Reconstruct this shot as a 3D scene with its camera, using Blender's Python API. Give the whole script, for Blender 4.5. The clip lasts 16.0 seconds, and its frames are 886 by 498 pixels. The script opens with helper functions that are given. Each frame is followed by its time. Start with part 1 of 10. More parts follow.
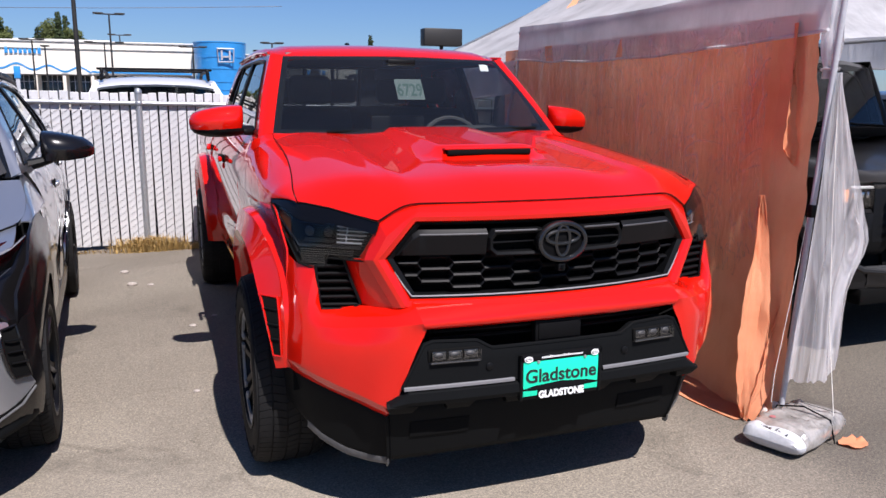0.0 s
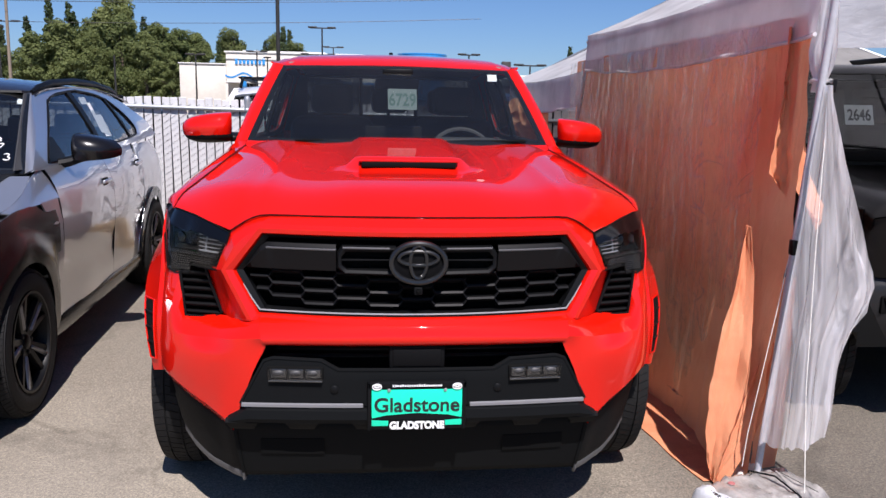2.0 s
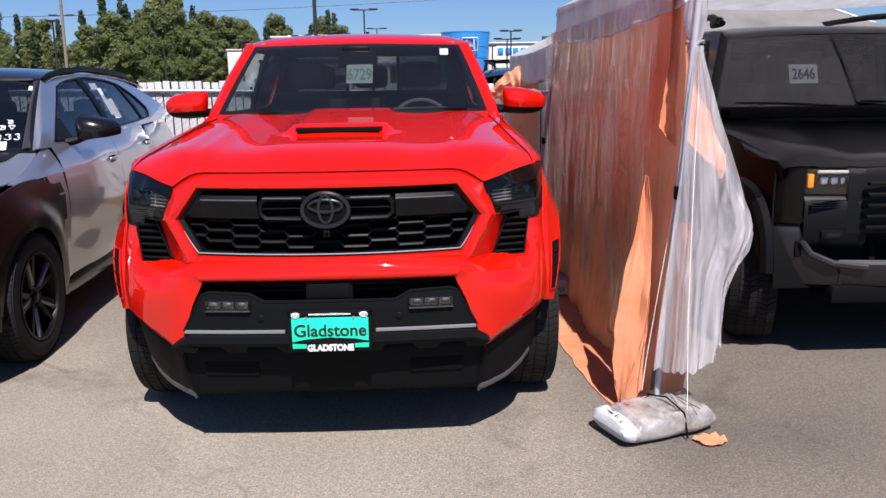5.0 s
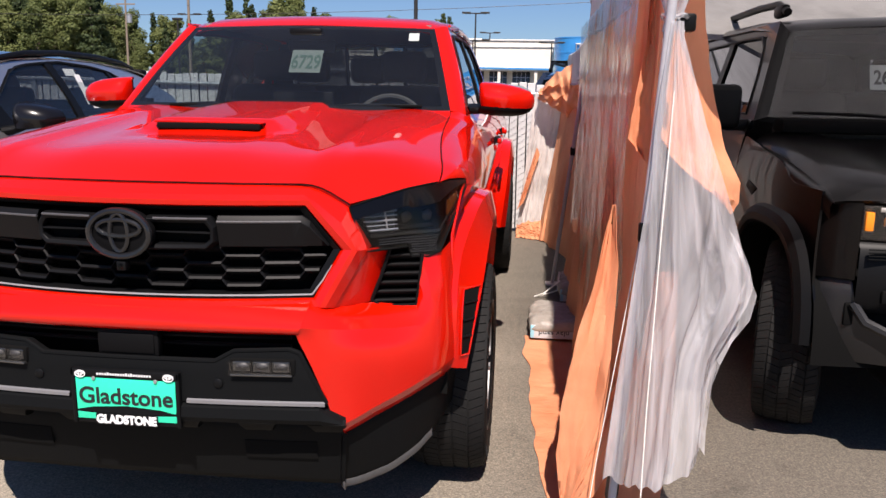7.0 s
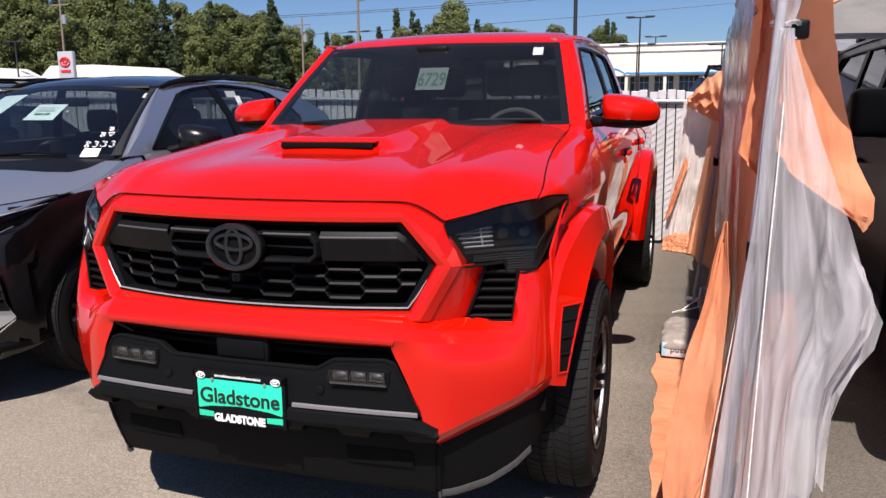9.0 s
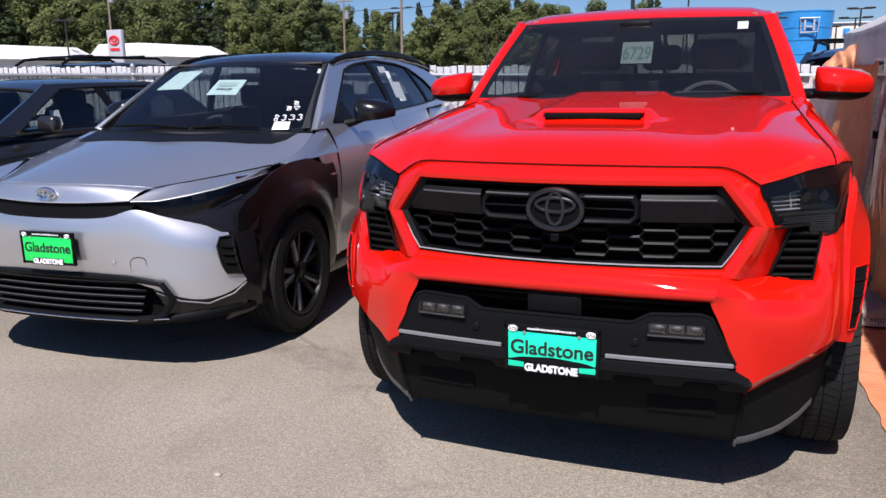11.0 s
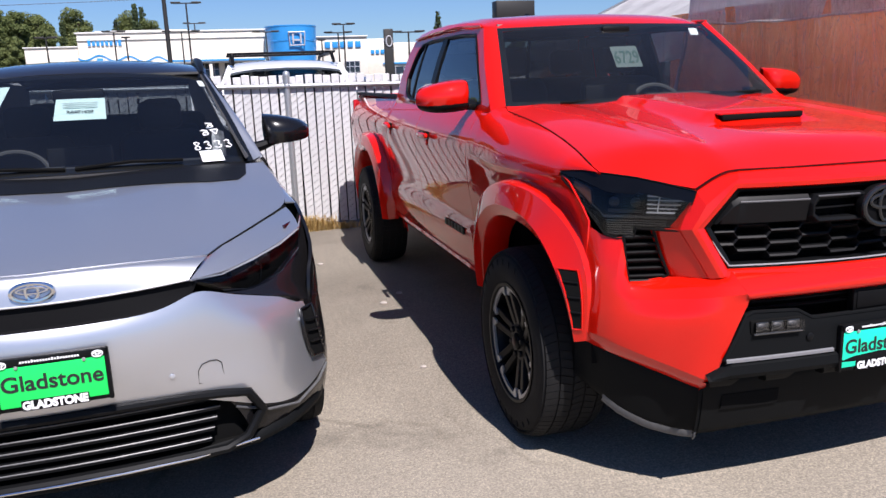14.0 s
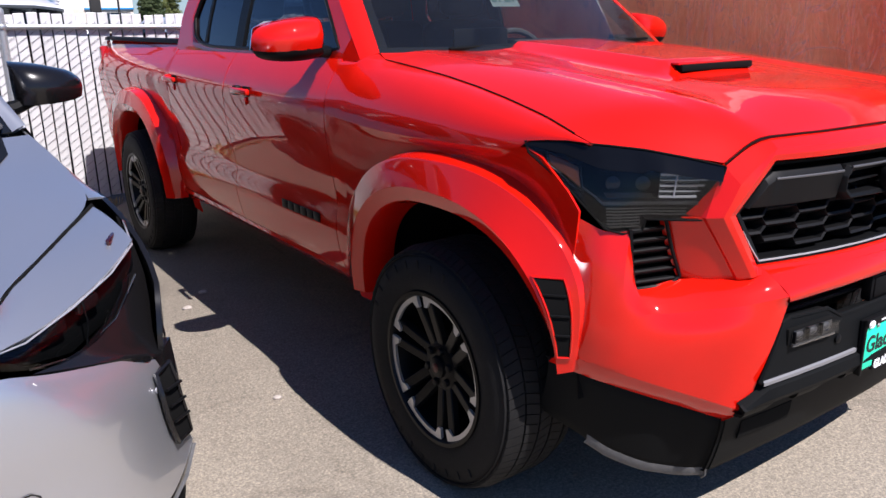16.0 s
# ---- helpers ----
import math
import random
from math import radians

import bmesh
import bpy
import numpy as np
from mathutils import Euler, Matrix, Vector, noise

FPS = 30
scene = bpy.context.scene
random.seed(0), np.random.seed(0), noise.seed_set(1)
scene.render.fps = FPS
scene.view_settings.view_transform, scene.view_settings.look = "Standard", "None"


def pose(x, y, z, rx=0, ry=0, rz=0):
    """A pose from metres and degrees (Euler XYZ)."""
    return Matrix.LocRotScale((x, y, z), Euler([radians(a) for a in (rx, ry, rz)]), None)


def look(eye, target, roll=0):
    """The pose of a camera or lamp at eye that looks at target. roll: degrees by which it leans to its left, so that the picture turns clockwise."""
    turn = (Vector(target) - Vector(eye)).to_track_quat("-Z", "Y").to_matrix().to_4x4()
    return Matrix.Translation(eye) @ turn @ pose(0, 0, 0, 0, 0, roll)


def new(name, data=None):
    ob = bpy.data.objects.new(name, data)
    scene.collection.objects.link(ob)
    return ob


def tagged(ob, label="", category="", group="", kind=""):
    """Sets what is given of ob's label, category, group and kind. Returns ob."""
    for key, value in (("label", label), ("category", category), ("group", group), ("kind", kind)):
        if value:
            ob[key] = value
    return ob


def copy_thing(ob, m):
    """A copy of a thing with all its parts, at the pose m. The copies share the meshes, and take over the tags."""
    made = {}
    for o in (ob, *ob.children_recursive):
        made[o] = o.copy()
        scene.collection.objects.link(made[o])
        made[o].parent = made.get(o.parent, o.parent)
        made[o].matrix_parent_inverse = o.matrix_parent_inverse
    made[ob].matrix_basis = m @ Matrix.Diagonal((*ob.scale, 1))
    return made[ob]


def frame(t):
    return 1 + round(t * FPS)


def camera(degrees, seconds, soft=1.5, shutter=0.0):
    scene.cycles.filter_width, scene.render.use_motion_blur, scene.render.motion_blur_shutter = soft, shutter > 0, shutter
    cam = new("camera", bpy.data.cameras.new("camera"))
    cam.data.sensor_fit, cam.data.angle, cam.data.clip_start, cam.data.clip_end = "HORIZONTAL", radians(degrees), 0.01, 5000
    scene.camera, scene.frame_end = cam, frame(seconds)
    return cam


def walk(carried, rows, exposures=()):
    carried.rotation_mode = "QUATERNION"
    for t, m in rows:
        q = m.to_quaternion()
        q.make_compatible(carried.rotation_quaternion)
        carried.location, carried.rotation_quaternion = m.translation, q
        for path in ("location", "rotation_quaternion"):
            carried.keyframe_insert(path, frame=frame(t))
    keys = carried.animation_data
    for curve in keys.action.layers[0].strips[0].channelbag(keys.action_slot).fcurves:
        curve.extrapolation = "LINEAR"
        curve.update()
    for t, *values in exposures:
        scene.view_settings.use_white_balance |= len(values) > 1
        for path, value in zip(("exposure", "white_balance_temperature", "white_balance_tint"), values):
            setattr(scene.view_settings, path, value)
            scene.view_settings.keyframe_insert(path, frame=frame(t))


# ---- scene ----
cam = camera(59.3, 16.0)
PATH = [
    (0, (-1.273, 0.695, 1.484), (-0.591, 2.536, 1.104), 0.3),
    (0.5, (-0.91, 0.723, 1.494), (-0.343, 2.602, 1.112), 0.8),
    (1, (-0.575, 0.805, 1.491), (-0.14, 2.72, 1.114), 1.4),
    (1.5, (-0.307, 0.762, 1.501), (-0.002, 2.704, 1.132), 1.5),
    (2, (-0.164, 0.594, 1.495), (0.033, 2.552, 1.136), 1.2),
    (2.5, (-0.105, 0.322, 1.494), (0.003, 2.287, 1.138), 0.6),
    (3, (0.019, 0.108, 1.496), (0.076, 2.075, 1.136), 0.1),
    (3.5, (0.169, -0.025, 1.487), (0.197, 1.94, 1.115), -0.4),
    (4, (0.18, -0.035, 1.48), (0.212, 1.928, 1.097), -0.7),
    (4.5, (0.237, -0.004, 1.471), (0.286, 1.955, 1.073), -0.8),
    (4.7, (0.271, 0.03, 1.467), (0.334, 1.986, 1.056), -0.8),
    (6.8, (1.019, 0.958, 1.402), (0.89, 2.911, 0.99), 0.9),
    (7, (1.091, 1.022, 1.404), (0.878, 2.97, 1.005), 0.9),
    (7.5, (1.239, 1.119, 1.422), (0.847, 3.045, 1.053), 0.9),
    (8, (1.291, 1.117, 1.439), (0.778, 3.019, 1.095), 0.5),
    (8.2, (1.292, 1.114, 1.437), (0.76, 3.011, 1.093), 0.2),
    (10.3, (1.076, 0.727, 1.42), (0.353, 2.539, 0.979), -0.8),
    (10.5, (0.926, 0.667, 1.416), (0.204, 2.479, 0.978), -0.6),
    (11, (0.525, 0.587, 1.428), (-0.167, 2.413, 0.995), -0.9),
    (11.5, (0.134, 0.477, 1.442), (-0.448, 2.34, 1.006), -1.2),
    (12, (-0.305, 0.492, 1.419), (-0.712, 2.402, 0.988), -1.7),
    (12.5, (-0.82, 0.562, 1.458), (-1.007, 2.507, 1.034), -1.9),
    (13, (-1.265, 0.656, 1.48), (-1.213, 2.609, 1.053), -2.2),
    (13.5, (-1.692, 0.835, 1.477), (-1.404, 2.767, 1.047), -2.3),
    (14, (-2.022, 0.98, 1.474), (-1.507, 2.863, 1.037), -2.2),
    (14.5, (-2.232, 1.253, 1.462), (-1.487, 3.054, 1.014), -1.9),
    (15, (-2.366, 1.468, 1.497), (-1.425, 3.17, 1.029), -1.8),
    (15.5, (-2.397, 1.677, 1.465), (-1.291, 3.266, 0.961), -1.5),
    (16, (-2.208, 2.015, 1.431), (-1.101, 3.581, 0.864), -0.9),
]
walk(cam, [(t, look(eye, target, roll)) for t, eye, target, roll in PATH], [(0, 0.655, 6200, 17), (2.5, 0.655, 6200, 17), (4.5, 0.70, 6200, 17), (7, 0.70, 6800, 17), (8, 0.63, 6800, 17), (10.5, 0.57, 6200, 17), (12.5, 0.73, 6200, 17), (14.5, 0.81, 6200, 17), (16, 0.86, 6200, 17)])

# ---- world and light ----
SUN = Vector((0.10, -0.68, 1.0)).normalized()          # towards the sun
world = bpy.data.worlds.new("sky")
world.use_nodes = True
scene.world = world
wn = world.node_tree
sky = wn.nodes.new("ShaderNodeTexSky")
sky.sky_type, sky.sun_disc = "NISHITA", False
sky.sun_elevation = math.asin(SUN.z)
sky.sun_rotation = math.atan2(SUN.x, SUN.y)
sky.air_density, sky.dust_density, sky.ozone_density = 1.0, 0.2, 5.0
tint = wn.nodes.new("ShaderNodeMix")
tint.data_type, tint.blend_type = "RGBA", "MULTIPLY"
tint.inputs["Factor"].default_value = 1.0
tint.inputs["B"].default_value = (0.84, 1.03, 1.30, 1)
wn.links.new(sky.outputs[0], tint.inputs["A"])
wn.links.new(tint.outputs["Result"], wn.nodes["Background"].inputs[0])
wn.nodes["Background"].inputs[1].default_value = 0.047
sun = new("sun", bpy.data.lights.new("sun", "SUN"))
sun.data.energy, sun.data.angle, sun.data.color = 5.0, radians(0.5), (1.0, 0.95, 0.88)
sun.matrix_world = look(SUN * 50, (0, 0, 0))


# ---- building blocks ----
def mix(a, b, f):
    return a + (b - a) * f


def curve(pts, t):
    """Straight pieces through (t, value) pairs."""
    if t <= pts[0][0]:
        return pts[0][1]
    for (a, va), (b, vb) in zip(pts, pts[1:]):
        if t <= b:
            return mix(va, vb, (t - a) / (b - a))
    return pts[-1][1]


def smooth(pts, t):
    """Eased pieces through (t, value) pairs (Catmull-Rom)."""
    if t <= pts[0][0]:
        return pts[0][1]
    for i in range(len(pts) - 1):
        a, b = pts[i], pts[i + 1]
        if t <= b[0]:
            p, q = pts[max(i - 1, 0)], pts[min(i + 2, len(pts) - 1)]
            h = b[0] - a[0]
            f = (t - a[0]) / h
            ma = (b[1] - p[1]) / (b[0] - p[0]) * h
            mb = (q[1] - a[1]) / (q[0] - a[0]) * h
            return ((2 * f ** 3 - 3 * f * f + 1) * a[1] + (f ** 3 - 2 * f * f + f) * ma + (-2 * f ** 3 + 3 * f * f) * b[1] + (f ** 3 - f * f) * mb)
    return pts[-1][1]


def from_faces(verts, faces):
    bm = bmesh.new()
    vs = [bm.verts.new(v) for v in verts]
    for f in faces:
        bm.faces.new([vs[i] for i in f])
    return bm


def patch(rows, facing=None, close=False, crease=(), crease_cols=()):
    """A sheet of quads over rows of points; facing: the side that is its outside."""
    n = len(rows[0])
    verts = [Vector(p) for r in rows for p in r]
    faces = []
    for i in range(len(rows) - 1):
        for j in range(n if close else n - 1):
            k = (j + 1) % n
            faces.append((i * n + j, i * n + k, (i + 1) * n + k, (i + 1) * n + j))
    bm = from_faces(verts, faces)
    bm.normal_update()
    if facing is not None:
        if sum(f.normal.dot(Vector(facing)) * f.calc_area() for f in bm.faces) < 0:
            bmesh.ops.reverse_faces(bm, faces=bm.faces[:])
    if crease or crease_cols:
        lay = bm.edges.layers.float.new("crease_edge")
        bm.verts.index_update()
        for e in bm.edges:
            a, b = sorted(v.index for v in e.verts)
            if a // n == b // n and (a // n) in crease:
                e[lay] = 1.0
            if a % n == b % n and (a % n) in crease_cols:
                e[lay] = 1.0
    return bm


def loft(outer, inner, fx, steps, facing, **kw):
    """Quads between two lines of (y, z) points; fx gives x."""
    rows = []
    for i in range(steps + 1):
        rows.append([(fx(mix(a[0], b[0], i / steps), mix(a[1], b[1], i / steps)), mix(a[0], b[0], i / steps), mix(a[1], b[1], i / steps)) for a, b in zip(outer, inner)])
    return patch(rows, facing, **kw)


def resample(pts, n, closed=False):
    """n points evenly along a line through pts."""
    pts = [Vector(p) for p in pts]
    if closed:
        pts = pts + [pts[0]]
    d = [0.0]
    for a, b in zip(pts, pts[1:]):
        d.append(d[-1] + (b - a).length)
    out = []
    for i in range(n):
        t = d[-1] * i / (n if closed else n - 1)
        j = max(k for k in range(len(d)) if d[k] <= t + 1e-9)
        j = min(j, len(pts) - 2)
        f = (t - d[j]) / max(d[j + 1] - d[j], 1e-9)
        out.append(pts[j].lerp(pts[j + 1], f))
    return out


def box(x, y, z, sx, sy, sz, bev=0.0, seg=2, rot=None):
    """A box about its middle with rounded edges."""
    bm = bmesh.new()
    bmesh.ops.create_cube(bm, size=1.0)
    for v in bm.verts:
        v.co = Vector((v.co.x * sx, v.co.y * sy, v.co.z * sz))
    if bev:
        bmesh.ops.bevel(bm, geom=bm.edges[:], offset=min(bev, 0.49 * min(sx, sy, sz)), segments=seg, affect="EDGES", profile=0.5)
    m = Matrix.Translation((x, y, z)) @ (rot if rot else Matrix())
    bm.transform(m)
    return bm


def prism(poly, axis, a, b, bev=0.0, seg=2):
    """A polygon of 2D points pushed from a to b along an axis."""
    def at(p, d):
        return {"x": (d, p[0], p[1]), "y": (p[0], d, p[1]), "z": (p[0], p[1], d)}[axis]
    n = len(poly)
    bm = from_faces([at(p, a) for p in poly] + [at(p, b) for p in poly],
                    [tuple(range(n))[::-1], tuple(range(n, 2 * n))] + [(i, (i + 1) % n, n + (i + 1) % n, n + i) for i in range(n)])
    bmesh.ops.recalc_face_normals(bm, faces=bm.faces[:])
    if bev:
        bmesh.ops.bevel(bm, geom=bm.edges[:], offset=bev, segments=seg, affect="EDGES", profile=0.5)
    return bm


def tube(path, r, n=8, closed=False, caps=True):
    """A round bar along points; r: one radius or one for each point."""
    path = [Vector(p) for p in path]
    m = len(path)
    rs = r if isinstance(r, (list, tuple)) else [r] * m
    rows, side = [], None
    for i, p in enumerate(path):
        a = path[(i - 1) % m] if closed or i else p
        b = path[(i + 1) % m] if closed or i < m - 1 else p
        d = (b - a).normalized()
        if side is None:
            side = d.orthogonal().normalized()
        side = (side - d * side.dot(d)).normalized()
        up = d.cross(side)
        rows.append([p + (side * math.cos(2 * math.pi * k / n) + up * math.sin(2 * math.pi * k / n)) * rs[i] for k in range(n)])
    if closed:
        rows.append(rows[0])
    bm = patch(rows, close=True)
    if closed:
        bmesh.ops.remove_doubles(bm, verts=bm.verts[:], dist=1e-5)
    elif caps:
        bm.verts.ensure_lookup_table()
        bm.faces.new([bm.verts[k] for k in range(n)])
        bm.faces.new([bm.verts[(m - 1) * n + k] for k in range(n)])
    bmesh.ops.recalc_face_normals(bm, faces=bm.faces[:])
    return bm


def lathe(profile, n=48, caps=False):
    """(radius, x) pairs turned about the x axis."""
    rows = [[(x, r * math.cos(2 * math.pi * k / n), r * math.sin(2 * math.pi * k / n)) for k in range(n)] for r, x in profile]
    bm = patch(rows, close=True)
    if caps:
        bm.verts.ensure_lookup_table()
        bm.faces.new([bm.verts[k] for k in range(n)])
        bm.faces.new([bm.verts[(len(profile) - 1) * n + k] for k in range(n)])
    bmesh.ops.recalc_face_normals(bm, faces=bm.faces[:])
    return bm


def joined(*bms):
    out = bmesh.new()
    for b in bms:
        me = bpy.data.meshes.new("t")
        b.to_mesh(me)
        b.free()
        out.from_mesh(me)
        bpy.data.meshes.remove(me)
    return out


def moved(bm, m):
    bm.transform(m)
    return bm


ORIGIN = [Vector((0, 0, 0))]


def part(name, bm, material, parent=None, label="", sub=0, solid=0.0, flat=False, angle=38, bevel=0.0, keep=False):
    """Links a bmesh as one mesh object under a thing or under a part."""
    if ORIGIN[0].length and not keep:
        bm.transform(Matrix.Translation(-ORIGIN[0]))
    me = bpy.data.meshes.new(name)
    if sub == 0 and not flat:
        for e in bm.edges:
            e.smooth = not (len(e.link_faces) == 2 and e.calc_face_angle(0) > radians(angle))
    for f in bm.faces:
        f.smooth = not flat
    bm.to_mesh(me)
    bm.free()
    me.materials.append(material)
    ob = new(name, me)
    ob.parent = parent
    if label:
        tagged(ob, label)
    if sub:
        m = ob.modifiers.new("sub", "SUBSURF")
        m.levels = m.render_levels = sub
        m.boundary_smooth = "PRESERVE_CORNERS"
    if solid:
        m = ob.modifiers.new("solid", "SOLIDIFY")
        m.thickness, m.offset = solid, -1.0
    if solid or sub:
        m = ob.modifiers.new("split", "EDGE_SPLIT")
        m.split_angle = radians(angle if not sub else 50)
    if bevel:
        m = ob.modifiers.new("bevel", "BEVEL")
        m.width, m.segments, m.limit_method = bevel, 2, "ANGLE"
    return ob


def thing(name, m, label, category, group="", kind=""):
    ob = new(name)
    ob.matrix_world = m
    ob.empty_display_size = 0.2
    return tagged(ob, label, category, group, kind)


def letters(text, size, extrude=0.0015, bold=0.0, squeeze=1.0):
    """Mesh of a line of text in the built-in font, in the x-z plane, centred, facing -y."""
    cu = bpy.data.curves.new("text", "FONT")
    cu.body, cu.size, cu.extrude, cu.offset = text, size, extrude, bold
    cu.align_x, cu.align_y = "CENTER", "CENTER"
    ob = bpy.data.objects.new("text", cu)
    scene.collection.objects.link(ob)
    me = bpy.data.meshes.new_from_object(ob.evaluated_get(bpy.context.evaluated_depsgraph_get()))
    bm = bmesh.new()
    bm.from_mesh(me)
    bpy.data.objects.remove(ob)
    bpy.data.curves.remove(cu)
    bpy.data.meshes.remove(me)
    lo, hi = min(v.co.y for v in bm.verts), max(v.co.y for v in bm.verts)
    bm.transform(Matrix.Translation((0, -(lo + hi) / 2, 0)))
    bm.transform(Matrix.Diagonal((squeeze, 1, 1, 1)))
    bm.transform(Matrix.Rotation(radians(90), 4, "X"))
    return bm


# ---- materials ----
def mat(name, color, rough=0.5, metal=0.0, coat=0.0, grain=0.0, scale=40.0, bump=0.0, stain=0.0, stain_scale=2.0, stain_color=None, spec=0.5, random_value=0.0, coat_ior=1.5):
    """A surface with a base colour that varies at two scales and a fine relief."""
    m = bpy.data.materials.new(name)
    m.use_nodes = True
    nt = m.node_tree
    N, L = nt.nodes, nt.links
    b = N["Principled BSDF"]
    b.inputs["Roughness"].default_value, b.inputs["Metallic"].default_value = rough, metal
    b.inputs["Coat Weight"].default_value, b.inputs["Coat Roughness"].default_value = coat, 0.02
    b.inputs["Coat IOR"].default_value = coat_ior
    b.inputs["Specular IOR Level"].default_value = spec
    b.inputs["Base Color"].default_value = (*color, 1)
    tc = N.new("ShaderNodeTexCoord")
    out = None
    if grain or stain or random_value:
        rgb = N.new("ShaderNodeRGB")
        rgb.outputs[0].default_value = (*color, 1)
        out = rgb.outputs[0]
        for amount, sc, tint, detail in ((grain, scale, None, 6), (stain, stain_scale, stain_color, 8)):
            if not amount:
                continue
            no = N.new("ShaderNodeTexNoise")
            no.inputs["Scale"].default_value, no.inputs["Detail"].default_value = sc, detail
            no.inputs["Roughness"].default_value = 0.65
            L.new(tc.outputs["Object"], no.inputs["Vector"])
            ramp = N.new("ShaderNodeMapRange")
            ramp.inputs["From Min"].default_value, ramp.inputs["From Max"].default_value = 0.35, 0.65
            ramp.inputs["To Min"].default_value, ramp.inputs["To Max"].default_value = (1 - amount, 1 + amount) if tint is None else (0, amount)
            L.new(no.outputs[0], ramp.inputs[0])
            mx = N.new("ShaderNodeMix")
            mx.data_type = "RGBA"
            if tint is None:
                mx.blend_type = "MULTIPLY"
                mx.inputs["Factor"].default_value = 1.0
                L.new(out, mx.inputs["A"])
                L.new(ramp.outputs[0], mx.inputs["B"])
            else:
                L.new(ramp.outputs[0], mx.inputs["Factor"])
                L.new(out, mx.inputs["A"])
                mx.inputs["B"].default_value = (*tint, 1)
            out = mx.outputs["Result"]
        if random_value:
            oi = N.new("ShaderNodeObjectInfo")
            mr = N.new("ShaderNodeMapRange")
            mr.inputs["To Min"].default_value, mr.inputs["To Max"].default_value = 1 - random_value, 1 + random_value
            L.new(oi.outputs["Random"], mr.inputs[0])
            mx = N.new("ShaderNodeMix")
            mx.data_type, mx.blend_type = "RGBA", "MULTIPLY"
            mx.inputs["Factor"].default_value = 1.0
            L.new(out, mx.inputs["A"])
            L.new(mr.outputs[0], mx.inputs["B"])
            out = mx.outputs["Result"]
        L.new(out, b.inputs["Base Color"])
    if bump:
        no = N.new("ShaderNodeTexNoise")
        no.inputs["Scale"].default_value, no.inputs["Detail"].default_value = scale * 1.5, 5
        L.new(tc.outputs["Object"], no.inputs["Vector"])
        bp = N.new("ShaderNodeBump")
        bp.inputs["Strength"].default_value, bp.inputs["Distance"].default_value = min(bump, 1.0), 0.004
        L.new(no.outputs[0], bp.inputs["Height"])
        L.new(bp.outputs[0], b.inputs["Normal"])
    return m


def glass(name, tint, rough=0.0, gloss=1.0, ior=1.5, veil=0.0):
    """A thin tinted pane: clear colour with a Fresnel gloss and, at will, a faint pale layer."""
    m = bpy.data.materials.new(name)
    m.use_nodes = True
    nt = m.node_tree
    N, L = nt.nodes, nt.links
    N.remove(N["Principled BSDF"])
    tr, gl, fr, mx = N.new("ShaderNodeBsdfTransparent"), N.new("ShaderNodeBsdfGlossy"), N.new("ShaderNodeLayerWeight"), N.new("ShaderNodeMixShader")
    pw, ma = N.new("ShaderNodeMath"), N.new("ShaderNodeMath")
    pw.operation, ma.operation = "POWER", "MULTIPLY_ADD"
    tr.inputs[0].default_value = (*tint, 1)
    gl.inputs["Roughness"].default_value = rough
    gl.inputs["Color"].default_value = (gloss, gloss, gloss, 1)
    fr.inputs["Blend"].default_value = 0.5
    pw.inputs[1].default_value = 5.0
    f0 = ((ior - 1) / (ior + 1)) ** 2
    ma.inputs[1].default_value, ma.inputs[2].default_value = 1 - f0, f0
    L.new(fr.outputs["Facing"], pw.inputs[0])
    L.new(pw.outputs[0], ma.inputs[0])
    L.new(ma.outputs[0], mx.inputs[0])
    clear = tr.outputs[0]
    # faint grey diffuse layer, uneven by noise
    if veil:
        df, dm, dn, dr, tc = N.new("ShaderNodeBsdfDiffuse"), N.new("ShaderNodeMixShader"), N.new("ShaderNodeTexNoise"), N.new("ShaderNodeMapRange"), N.new("ShaderNodeTexCoord")
        df.inputs[0].default_value = (0.60, 0.60, 0.60, 1)
        dn.inputs["Scale"].default_value, dn.inputs["Detail"].default_value = 2.5, 6
        dr.inputs["From Min"].default_value, dr.inputs["From Max"].default_value = 0.35, 0.65
        dr.inputs["To Min"].default_value, dr.inputs["To Max"].default_value = veil * 0.75, veil * 1.25
        L.new(tc.outputs["Object"], dn.inputs["Vector"])
        L.new(dn.outputs[0], dr.inputs[0])
        L.new(dr.outputs[0], dm.inputs[0])
        L.new(tr.outputs[0], dm.inputs[1])
        L.new(df.outputs[0], dm.inputs[2])
        clear = dm.outputs[0]
    L.new(clear, mx.inputs[1])
    L.new(gl.outputs[0], mx.inputs[2])
    L.new(mx.outputs[0], N["Material Output"].inputs[0])
    return m


RED = mat("red paint", (0.55, 0.0062, 0.0006), 0.55, 0.0, 1.0, grain=0.03, scale=900, stain=0.03, stain_scale=3, spec=0.02, coat_ior=1.55)
SILVER = mat("silver paint", (0.56, 0.57, 0.60), 0.36, 0.85, 1.0, grain=0.05, scale=1500, coat_ior=1.75)
BLACK_PAINT = mat("black paint", (0.012, 0.011, 0.011), 0.3, 0.0, 1.0, grain=0.1, scale=900)
SUV_PAINT = mat("black brown paint", (0.004, 0.0034, 0.0034), 0.28, 0.0, 0.24, grain=0.1, scale=900, spec=0.08)
CLAD = mat("glossy dark cladding", (0.006, 0.0056, 0.0062), 0.24, 0.0, 0.25, grain=0.1, scale=300, spec=0.3)
PLASTIC = mat("dark grey plastic", (0.0045, 0.005, 0.0055), 0.6, 0, 0, grain=0.15, scale=400, bump=0.12, spec=0.085)
SATIN = mat("satin black trim", (0.0052, 0.0054, 0.006), 0.42, 0, 0.0, grain=0.1, scale=300, spec=0.11)
